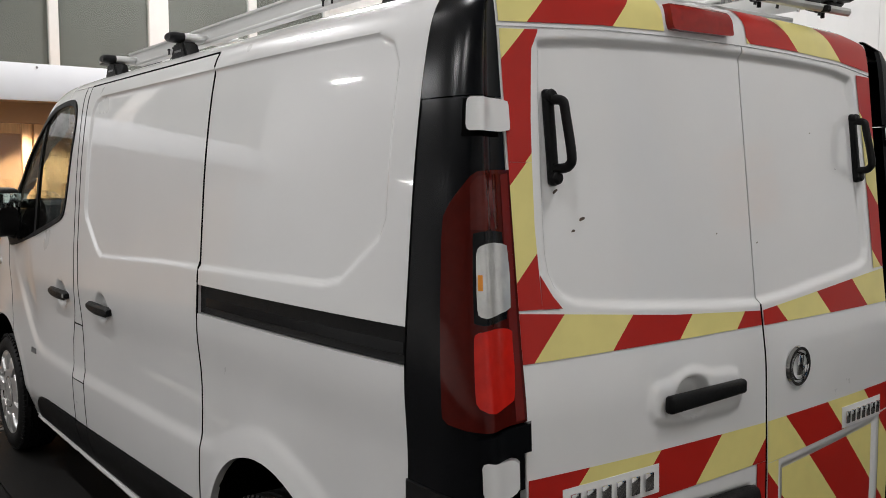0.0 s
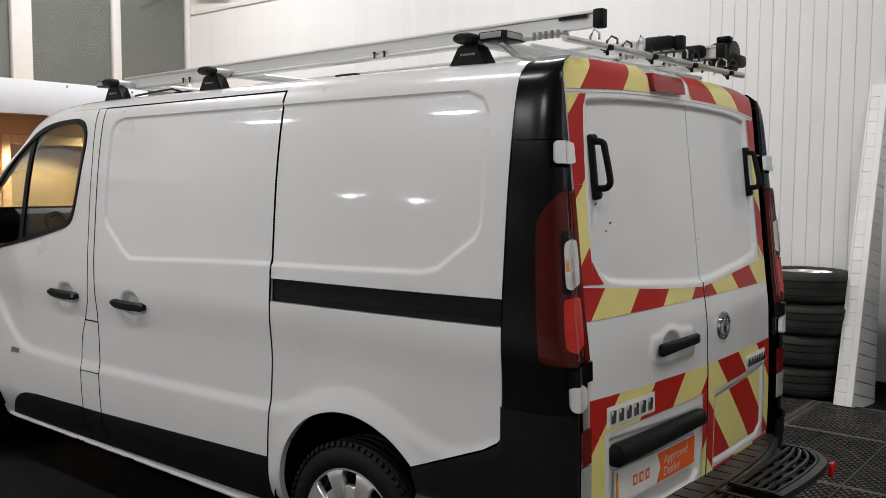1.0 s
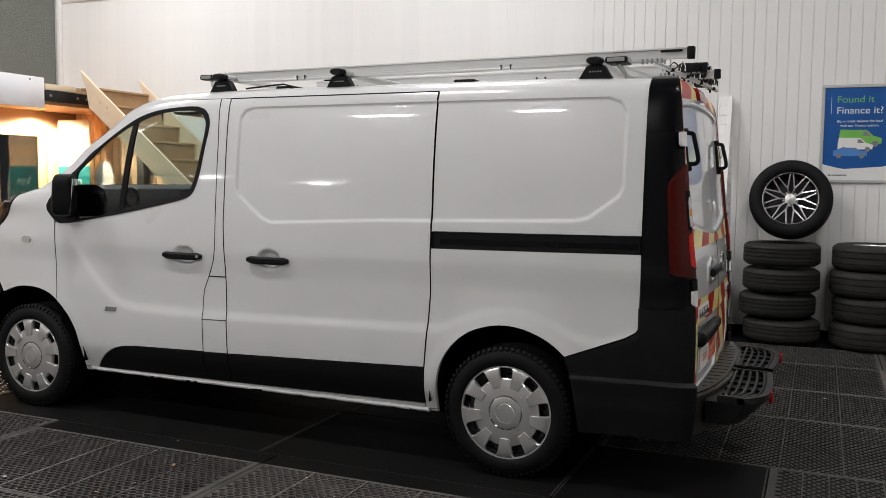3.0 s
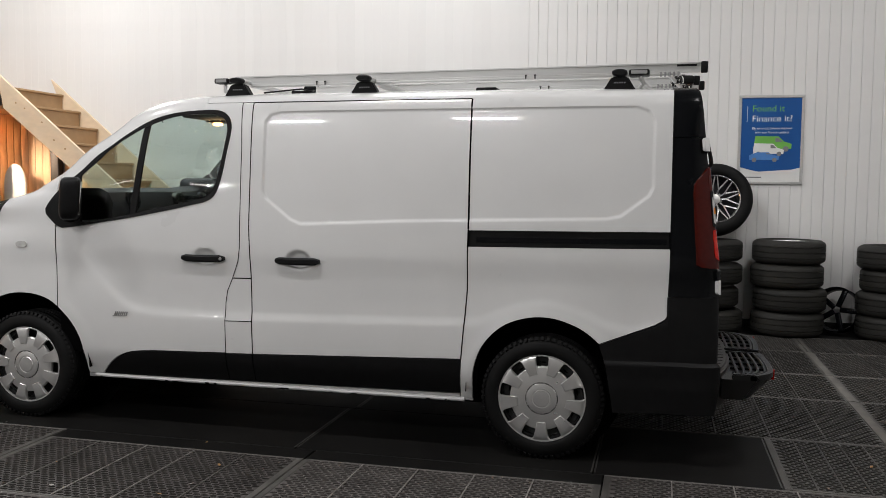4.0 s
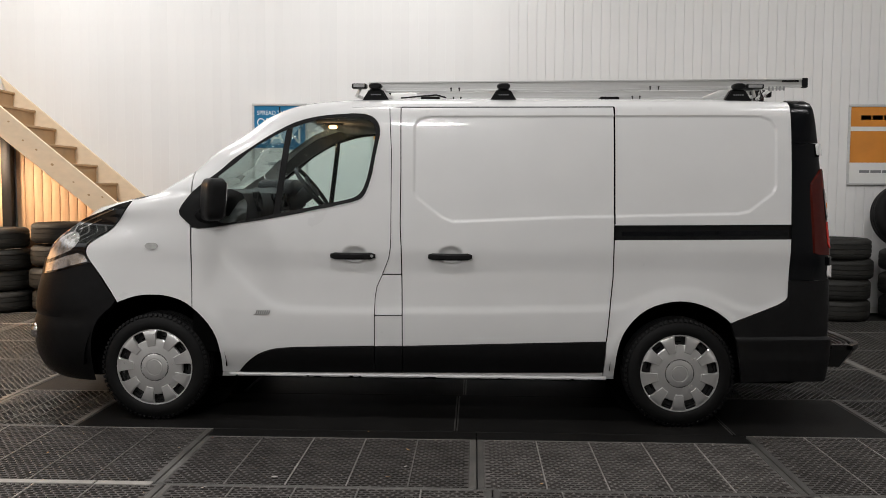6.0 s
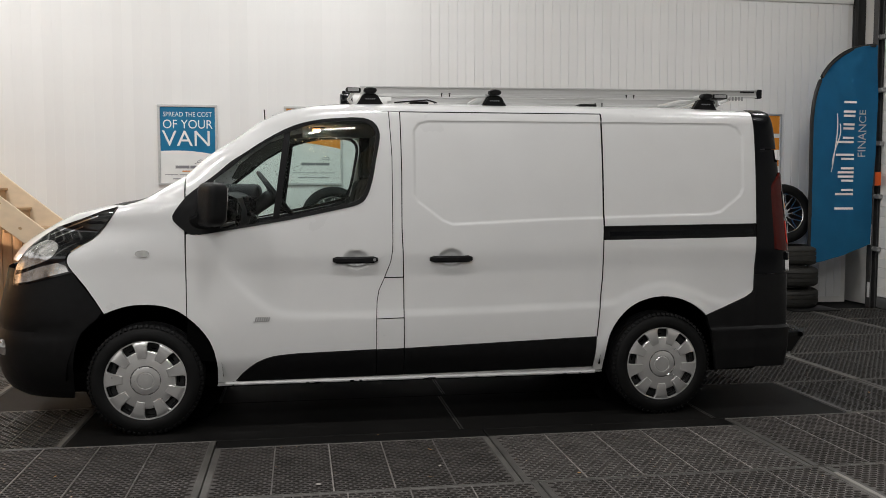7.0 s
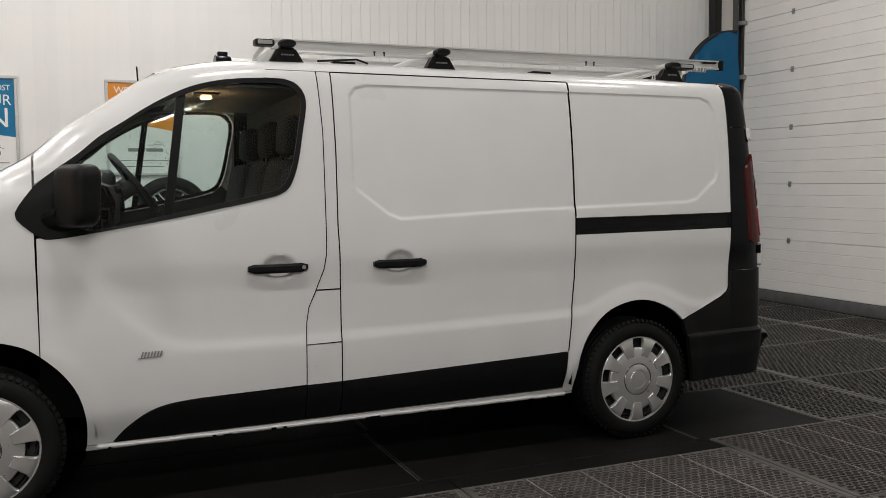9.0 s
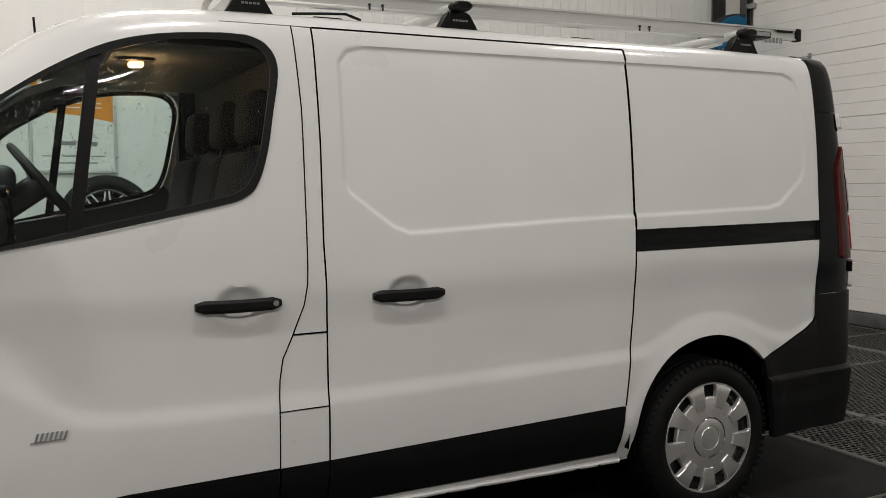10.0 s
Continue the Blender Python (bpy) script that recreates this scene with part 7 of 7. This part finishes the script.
def road_wheel(wx, s, turn):
    yc = YC + s * 0.871
    m = Matrix.Translation((wx, yc, 0.318)) @ pose(0, 0, 0, 90 if s < 0 else -90, 0, 0) @ pose(0, 0, 0, 0, 0, turn)
    ob = new("wheel", ROAD)
    ob.parent = van
    ob.matrix_parent_inverse = van.matrix_basis.inverted()
    ob.matrix_basis = m
    ob["label"] = "black tyre on a steel wheel"

    def sub(name, bm, mat, label=""):
        bm.transform(m @ Matrix.Translation((0, 0, 0.014 if mat in (SILVER, CHROME) else 0.0)))
        p = part(name, bm, mat, ob, label)
        p.matrix_parent_inverse = m.inverted()
        return p
    bm = bmesh.new()
    lathe(bm, [(0.222, 0.072), (0.214, 0.074), (0.207, 0.05), (0.203, 0.042), (0.17, 0.038), (0.12, 0.02), (0.0, 0.012)], 48)
    sub("steel_rim", bm, RIMSTEEL, "dark grey steel rim behind the trim")
    bm = bmesh.new()
    lathe(bm, [(0.2235, 0.070), (0.218, 0.0735), (0.210, 0.060), (0.206, 0.052), (0.2045, 0.05)], 48)
    sub("rim_lip", bm, ALLOY, "bright steel rim lip")
    if s > 0:
        return
    bm = bmesh.new()
    for k in range(66):
        c = math.tau * k / 66
        box(bm, (-0.0085, -0.0085, -0.018), (0.0085, 0.0085, 0.018))
        bm.verts.ensure_lookup_table()
        bmesh.ops.transform(bm, verts=bm.verts[-8:], matrix=Matrix.Rotation(c, 4, "Z") @ Matrix.Translation((0.304, 0, 0.078)) @ pose(0, 0, 0, 0, 28, 0))
    sub("tread_shoulder", bm, RUBBER, "blocky tread shoulder")
    bm = bmesh.new()
    lathe(bm, [(0.232, 0.072), (0.231, 0.080), (0.226, 0.084), (0.220, 0.083), (0.2185, 0.070)], 60)
    cover = sub("wheel_trim", bm, SILVER, "silver ten-spoke wheel trim")
    bm = bmesh.new()
    lathe(bm, [(0.168, 0.060), (0.1665, 0.074), (0.162, 0.0785), (0.13, 0.0825), (0.084, 0.084), (0.0825, 0.0815)], 72)
    sub("trim_disc", bm, SILVER)
    bm = bmesh.new()
    lathe(bm, [(0.0795, 0.0795), (0.0785, 0.0845), (0.076, 0.0855), (0.05, 0.0865), (0.0475, 0.0845), (0.0455, 0.0845), (0.043, 0.0875), (0.0, 0.0885)], 48)
    sub("centre_cap", bm, SILVER)
    bm = bmesh.new()
    lathe(bm, [(0.0855, 0.0970), (0.0845, 0.0986), (0.0790, 0.0986), (0.0780, 0.0975)], 48)
    sub("cap_ring", bm, RIMSTEEL, "dark ring round the centre cap")
    for q in range(5):
        bm = bmesh.new()
        a0 = math.tau * (q / 5 + 0.02) - math.radians(turn)
        rows = [[Vector((r * math.cos(a0 + 1.0 * k / 10), r * math.sin(a0 + 1.0 * k / 10), h)) for k in range(11)] for r, h in ((0.0825, 0.0845), (0.081, 0.0862), (0.0795, 0.0845))]
        sub("cap_groove", loft(rows), CHROME, "bright ring segment")
    for k in range(9):
        a = math.tau * k / 9
        bm = bmesh.new()
        grid = []
        for r, h, w in ((0.126, 0.083, 0.17), (0.129, 0.0875, 0.178), (0.150, 0.089, 0.18), (0.172, 0.0892, 0.182), (0.196, 0.0888, 0.183), (0.212, 0.0868, 0.195), (0.2225, 0.082, 0.235)):
            grid.append([bm.verts.new((r * math.cos(a + w * q), r * math.sin(a + w * q), h - 0.005 * max(0, abs(q) - 0.9) / 0.1)) for q in (-1, -0.9, -0.5, 0, 0.5, 0.9, 1)])
        for g0, g1 in zip(grid, grid[1:]):
            for q in range(6):
                bm.faces.new((g0[q], g1[q], g1[q + 1], g0[q + 1]))
        r = bmesh.ops.extrude_edge_only(bm, edges=[e for e in bm.edges if e.is_boundary])
        bmesh.ops.translate(bm, verts=[g for g in r["geom"] if isinstance(g, bmesh.types.BMVert)], vec=(0, 0, -0.016))
        bmesh.ops.recalc_face_normals(bm, faces=bm.faces[:])
        sub("spoke", bm, SILVER)
        # a slot of the steel rim behind each opening
        c = a + math.tau / 18
        bm = bmesh.new()
        bmesh.ops.create_circle(bm, cap_ends=True, segments=14, radius=0.017, matrix=Matrix.Translation((0.186 * math.cos(c), 0.186 * math.sin(c), 0.0395)) @ pose(0, 0, 0, 0, 0, math.degrees(c)) @ Matrix.Diagonal((0.7, 1.2, 1, 1)))
        sub("rim_hole", bm, GAP, "dark vent hole")


road_wheel(0.0, -1, 17)
road_wheel(3.1, -1, 30)
road_wheel(0.0, 1, 0)
road_wheel(3.098, 1, 0)

# ---- cab ----
part("bulkhead", boxed((1.42, YC - 0.86, 0.40), (1.455, YC + 0.86, 1.86)), BULKHEAD, van, "dark grey steel bulkhead", 0)
part("headliner", boxed((0.90, YC - 0.70, 1.800), (1.42, YC + 0.70, 1.815), 0.006), HEADLINER, van, "grey headliner")
rows = []
for k in range(29):
    y = YC - 0.87 + 1.74 * k / 28
    hump = 0.055 * math.exp(-((y - YC - 0.40) / 0.19) ** 2)
    pod = 0.035 * math.exp(-((abs(y - YC) - 0.70) / 0.10) ** 2)
    mid = 0.03 * math.exp(-((y - YC + 0.02) / 0.16) ** 2)
    rows.append([Vector(p) for p in ((-0.06, y, 1.16), (0.02, y, 1.275), (0.14, y, 1.335), (0.30, y, 1.372 + 0.4 * hump), (0.45 + pod, y, 1.378 + 0.7 * hump), (0.51 + pod + mid, y, 1.352 + hump), (0.54 + pod + mid, y, 1.29), (0.53 + pod + mid, y, 1.20), (0.46 + mid, y, 1.10), (0.40 + mid, y, 0.9), (0.38, y, 0.6))])
card = [(0.30, 1.13), (0.32, 0.86), (0.50, 0.56), (0.62, 0.46), (1.29, 0.46), (1.29, 0.78), (1.37, 1.0), (1.38, 1.22), (1.25, 1.36), (1.19, 1.315), (1.09, 1.285), (0.79, 1.225), (0.54, 1.187), (0.38, 1.16)]
for surf, out in ((on_left, RIGHT), (on_right, LEFT)):
    part("door_card", skin(card, surf, out, 0.0, 0.08, 0.08, -0.036, 0.0), DASH, van, "dark inner door card")
    part("pillar_lining", skin([(1.31, 1.36), (1.41, 1.22), (1.41, 1.80), (1.0, 1.835), (0.80, 1.80), (1.14, 1.83), (1.25, 1.825), (1.31, 1.80), (1.335, 1.75)], surf, out, 0.0, 0.08, 0.08, -0.03, 0.0), HEADLINER, van, "grey pillar lining")
for surf, out in ((on_left, RIGHT), (on_right, LEFT)):
    part("pillar_lining", skin([(0.33, 1.50)] + [p for p in TOPEDGE if p[0] > 0.36] + [(1.158, 1.831), (1.158, 1.87), (1.0, 1.868), (0.92, 1.858), (0.783, 1.83), (0.634, 1.775), (0.484, 1.675), (0.391, 1.60)], surf, out, 0.0, 0.08, 0.08, -0.022, 0.0), BULKHEAD, van, "dark grey pillar lining")
dash = part("dashboard", loft(rows), DASH, van, "charcoal dashboard with round vents")
for y, r in ((YC - 0.70, 1.0), (YC - 0.17, 0.8), (YC + 0.13, 0.8), (YC + 0.70, 1.0)):
    bm = bmesh.new()
    lathe(bm, [(0.062 * r, -0.03), (0.062 * r, 0.022), (0.056 * r, 0.028), (0.048 * r, 0.02), (0.044 * r, 0.004), (0.012, 0.004), (0.010, 0.014), (0.0, 0.015)], 28, Matrix.Translation((0.552 if r == 1.0 else 0.545, y, 1.30)) @ pose(0, 0, 0, 0, 82, 0))
    vent = part("air_vent", bm, GLOSSBLACK, dash, "round black air vent")
part("glove_panel", boxed((0.50, YC - 0.60, 1.12), (0.527, YC - 0.28, 1.20), 0.01), DASH, dash, "dark glovebox lid")
part("centre_stack", boxed((0.45, YC - 0.14, 0.95), (0.585, YC + 0.10, 1.235), 0.02), GLOSSBLACK, dash, "black centre console")
part("warning_light", boxed((0.5855, YC - 0.05, 1.165), (0.5885, YC - 0.02, 1.178), 0.001, 1), PRINT_GREEN, dash, "small green label")
part("instrument_pod", boxed((0.33, YC + 0.20, 1.33), (0.60, YC + 0.60, 1.445), 0.045, 4), DASH, dash)
part("screen", boxed((0.552, YC - 0.10, 1.25), (0.565, YC + 0.08, 1.33), 0.004), GLOSSBLACK, dash)
wheel_m = Matrix.Translation((0.70, YC + 0.40, 1.375)) @ pose(0, 0, 0, 0, 52, 0)
bm = bmesh.new()
ring = [wheel_m @ Vector((0.19 * math.cos(math.tau * k / 36), 0.19 * math.sin(math.tau * k / 36), 0)) for k in range(37)]
tube(bm, ring, 0.0155, 8)
sw = part("steering_wheel", bm, DASH, van, "black steering wheel")
bm = bmesh.new()
for a in (0, 2.3, 4.0):
    tube(bm, [wheel_m @ Vector((0, 0, -0.02)), wheel_m @ Vector((0.19 * math.cos(a), 0.19 * math.sin(a), 0))], 0.014, 8)
lathe(bm, [(0.065, -0.03), (0.065, 0.005), (0.05, 0.015), (0.0, 0.02)], 20, wheel_m)
tube(bm, [wheel_m @ Vector((0, 0, -0.02)), (0.52, YC + 0.40, 1.25)], 0.055, 12)
part("wheel_hub", bm, DASH, sw)


def seat(y, w):
    s = part("seat_base", boxed((0.72, y - w / 2, 0.82), (1.25, y + w / 2, 0.98), 0.05, 3), SEAT, van, "dark cloth cab seat")
    bm = boxed((0.0, -w / 2, 0.0), (0.13, w / 2, 0.60), 0.05, 3)
    bm.transform(Matrix.Translation((1.16, y, 0.90)) @ pose(0, 0, 0, 0, 12, 0))
    part("backrest", bm, SEAT, s)
    bm = boxed((0.0, -0.13, 0.0), (0.09, 0.13, 0.19), 0.04, 3)
    bm.transform(Matrix.Translation((1.305, y, 1.50)) @ pose(0, 0, 0, 0, 4, 0))
    part("headrest", bm, SEAT, s)
    bm = bmesh.new()
    for d in (-0.05, 0.05):
        tube(bm, [(1.33, y + d, 1.46), (1.345, y + d, 1.56)], 0.006, 6)
    part("headrest_post", bm, TRIM, s)


# courtesy lamp in the headliner, lit
lamp_ob = part("courtesy_lamp", boxed((0.925, YC - 0.46, 1.788), (1.045, YC - 0.38, 1.799), 0.006), DASH, van, "small courtesy lamp in the headliner, lit")
part("lens", boxed((0.960, YC - 0.445, 1.768), (1.010, YC - 0.395, 1.7875), 0.009, 3), CABGLOW, lamp_ob, "glowing orange lens")
seat(YC - 0.55, 0.44)
seat(YC - 0.10, 0.42)
seat(YC + 0.45, 0.50)

# ---- roof rack ----
CLAMPS = {1.30: (-0.145, -0.055), 2.065: None, 3.45: (0.045, 0.15)}
for fx in (1.30, 2.065, 3.45):
    for s in (-1, 1):
        y = YC + s * 0.745
        bm = bmesh.new()
        prism(bm, [(fx - 0.090, 1.900), (fx + 0.090, 1.900), (fx + 0.074, 1.924), (fx + 0.040, 1.980), (fx - 0.040, 1.980), (fx - 0.074, 1.924)], "y", y - 0.03, y + 0.03)
        bmesh.ops.bevel(bm, geom=bm.edges[:], offset=0.007, segments=2, affect="EDGES")
        foot_ob = part("rack_foot", bm, TRIM, van, "black roof rack foot")
        if s < 0:
            for k in range(5):
                part("foot_mark", boxed((fx - 0.028 + 0.0125 * k, y - 0.0315, 1.944), (fx - 0.019 + 0.0125 * k, y - 0.0302, 1.951)), PRINT_GREY, foot_ob, smooth=0)
        # rounded end cap on the bar
        ring = []
        for q, (sx, sz) in enumerate(((0.72, 0.6), (0.93, 0.88), (1.0, 1.0), (1.0, 1.0))):
            yy = YC + s * (0.812, 0.805, 0.792, 0.760)[q]
            ring.append([Vector((fx + 0.040 * sx * math.copysign(abs(math.cos(a)) ** 0.75, math.cos(a)), yy, 1.997 + 0.0185 * sz * math.sin(a))) for a in [math.tau * k / 20 for k in range(21)]])
        bm = loft(ring)
        bm.faces.new([bm.verts.new(p) for p in ring[0][:-1]])
        bmesh.ops.remove_doubles(bm, verts=bm.verts[:], dist=1e-5)
        bmesh.ops.recalc_face_normals(bm, faces=bm.faces[:])
        part("end_cap", bm, TRIM, foot_ob, "black rounded bar end cap")
        if s < 0 and CLAMPS[fx]:
            lo, hi = CLAMPS[fx]
            clamp = part("ladder_clamp", boxed((fx + lo, y - 0.035, 1.984), (fx + hi, y + (0.09 if fx > 3 else 0.03), 2.014), 0.009, 2), TRIM, foot_ob, "black ladder stop with grey pads")
            part("clamp_pad", boxed((fx + lo + 0.012, y - 0.0375, 1.990), (fx + hi - 0.012, y - 0.0345, 2.008), 0.002, 1), PADGREY, clamp, "grey rubber pad")
            part("clamp_pad", boxed((fx + hi - 0.001, y - 0.02, 1.990), (fx + hi + 0.002, y + (0.075 if fx > 3 else 0.02), 2.008), 0.001, 1), PADGREY, clamp, "grey rubber pad")
            bm = bmesh.new()
            tube(bm, [(fx + (lo + hi) / 2, y + 0.02, 1.985), (fx + (lo + hi) * 0.62, y + 0.06, 1.95), (fx + (lo + hi) * 0.5, y + 0.22, 1.948)], 0.011, 8)
            part("clamp_arm", bm, ALUMINIUM, foot_ob, "bright clamp arm")
    bm = bmesh.new()
    ring = [[Vector((fx + 0.038 * math.copysign(abs(math.cos(a)) ** 0.75, math.cos(a)), yy, 1.997 + 0.0165 * math.sin(a))) for a in [math.tau * k / 20 for k in range(21)]] for yy in (YC - 0.762, YC + 0.762)]
    part("cross_bar", loft(ring), ALUMINIUM, van, "aluminium roof cross bar")
RAIL = [(-0.58, 1.247, 3.855, 0.05), (0.02, 1.5, 3.84, 0.045), (0.30, 1.5, 3.88, 0.045)]
for y, x0, x1, hgt in RAIL:
    z0, tilt = (1.984, 0.0085) if y < -0.5 else (1.992, 0.007)

    def sloped(bm):
        """The rails rise a little towards the rear."""
        for v in bm.verts:
            v.co.z += tilt * (v.co.x - 1.25)
        return bm
    bm = bmesh.new()
    prism(bm, [(y - 0.014, z0), (y + 0.014, z0), (y + 0.014, z0 + hgt), (y - 0.014, z0 + hgt), (y - 0.014, z0 + hgt - 0.007), (y - 0.007, z0 + hgt - 0.009), (y - 0.007, z0 + 0.009), (y - 0.014, z0 + 0.007)], "x", x0, x1)
    r = part("ladder_rail", sloped(bm), ALUMINIUM, van, "aluminium ladder carrier rail")
    part("rail_cap", sloped(boxed((x1, y - 0.017, z0 - 0.004), (x1 + 0.035, y + 0.017, z0 + 0.004 + hgt), 0.006)), TRIM, r, "black rail end cap")
    if y < -0.5:
        part("rail_mark", sloped(boxed((x1 - 0.12, y - 0.0152, z0 + 0.030), (x1 - 0.02, y - 0.0143, z0 + 0.041))), TRIM, r, "dark printed mark", 0)
    part("rail_channel", sloped(boxed((x0 + 0.1, y - 0.02, z0 - 0.014), (x1 - 0.1, y + 0.02, z0 - 0.0005), 0.004)), ALUMINIUM, r)
    for x in (1.75, 1.80, 2.95, 3.0):
        bm = bmesh.new()
        rod(bm, (x, y - 0.022, z0 - 0.012), (x, y - 0.022, z0 + 0.010), 0.0035, 8)
        rod(bm, (x, y - 0.022, z0 + 0.004), (x, y - 0.022, z0 + 0.010), 0.006, 8)
        part("rail_bolt", sloped(bm), BLACKSTEEL, r)
    for k in range(5):
        bm = bmesh.new()
        rod(bm, (x1 - 0.20 + 0.022 * k, y - 0.03, z0 - 0.022), (x1 - 0.20 + 0.022 * k, y - 0.03, z0 + 0.002), 0.0055, 8)
        part("rail_bolt", sloped(bm), GALV, r)
for fx in (1.62, 2.72):
    part("roof_vent_base", boxed((fx - 0.06, YC - 0.617, 1.925), (fx + 0.06, YC - 0.50, 1.955), 0.01), TRIM, van, "black rack mounting pad")
# white pipe carrier with capped ends
bm = bmesh.new()
rod(bm, (1.26, 0.62, 2.055), (3.74, 0.62, 2.055), 0.052, 28)
pipe = part("pipe_tube", bm, PLATE_WHITE, van, "long white pipe carrier tube")
for x in (1.225, 3.78):
    bm = bmesh.new()
    lathe(bm, [(0.0, -0.045), (0.058, -0.045), (0.063, -0.03), (0.063, 0.02), (0.058, 0.03), (0.063, 0.036), (0.063, 0.045), (0.0, 0.048)], 28, Matrix.Translation((x, 0.62, 2.055)) @ pose(0, 0, 0, 0, 90 if x > 2 else -90, 0))
    part("pipe_cap", bm, GLOSSBLACK, pipe, "black screw cap")
    part("cap_handle", boxed((x - 0.03, 0.60, 2.115), (x + 0.03, 0.64, 2.14), 0.008), GLOSSBLACK, pipe)
# cluttered rear ends: angled arms, wire hooks, clamps
arm_a, arm_b = Vector((3.70, -0.50, 2.0)), Vector((3.86, 0.62, 1.975))
bm = bmesh.new()
tube(bm, [arm_a, arm_b], 0.012, 8)
tube(bm, [arm_a + Vector((-0.16, 0.05, -0.005)), arm_b + Vector((-0.18, 0.0, 0))], 0.010, 8)
hook_bar = part("load_arm", bm, ALUMINIUM, van, "bright metal load arm across the rack end")
rr = random.Random(9)
for k in range(11):
    t = 0.12 + 0.078 * k
    p = arm_a.lerp(arm_b, t)
    bm = bmesh.new()
    h = rr.uniform(0.03, 0.065)
    d = rr.uniform(0.02, 0.035)
    tube(bm, [p + Vector((-0.01, 0, -0.02)), p + Vector((0, 0, h * 0.6)), p + Vector((d * 0.5, 0, h)), p + Vector((d, 0.01, h * 0.7)), p + Vector((d, 0.01, h * 0.25))], 0.0042, 6)
    part("wire_hook", bm, BLACKSTEEL if k % 3 else CHROME, hook_bar)
    if k % 3 == 1:
        bm = bmesh.new()
        rod(bm, p + Vector((-0.01, 0.02, -0.025)), p + Vector((-0.01, 0.02, 0.010)), 0.006, 8)
        box(bm, p + Vector((-0.022, -0.012, -0.012)), p + Vector((0.022, 0.012, 0.006)), 0.004, 1)
        part("arm_clamp", bm, TRIM, hook_bar)
for x, y, ln in ((3.76, 0.05, 0.14), (3.78, 0.33, 0.10), (3.80, 0.62, 0.10)):
    part("ladder_clamp", boxed((x - 0.03, y - 0.07, 2.01), (x + ln * 0.6, y + 0.05, 2.06), 0.014), TRIM, van, "black ladder clamp")
bm = bmesh.new()
tube(bm, [(1.45, -0.66, 1.93), (1.58, -0.63, 1.945), (1.66, -0.60, 1.955), (1.72, -0.59, 1.94)], 0.005, 6)
part("cable", bm, TRIM, van, "thin black cable on the roof")

# ---- cladding planks of the rear wall (last, many) ----
def plank_mesh(z0, z1, groove):
    bm = boxed((groove * 0.2, -0.0005, z0), (PLANK - groove * 0.2, 0.0115, z1), 0.0)
    edges = [e for e in bm.edges if abs(e.verts[0].co.y + 0.0005) < 1e-5 and abs(e.verts[1].co.y + 0.0005) < 1e-5 and abs(e.verts[0].co.x - e.verts[1].co.x) < 1e-5]
    bmesh.ops.bevel(bm, geom=edges, offset=groove, segments=1, affect="EDGES")
    me = bpy.data.meshes.new("plank")
    bm.to_mesh(me)
    bm.free()
    me.materials.append(WALLWHITE)
    return me


plank_me = plank_mesh(0.072, 3.698, 0.0035)
tight_me = plank_mesh(0.072, 3.698, 0.0005)
k = 0
while LX + (k + 1) * PLANK < DX - 0.04:
    ob = new("plank", plank_me if LX + k * PLANK > 2.2 else tight_me)
    ob.parent = wall_rear
    ob.matrix_basis = Matrix.Translation((LX + k * PLANK, WY - 0.0, 0))
    k += 1
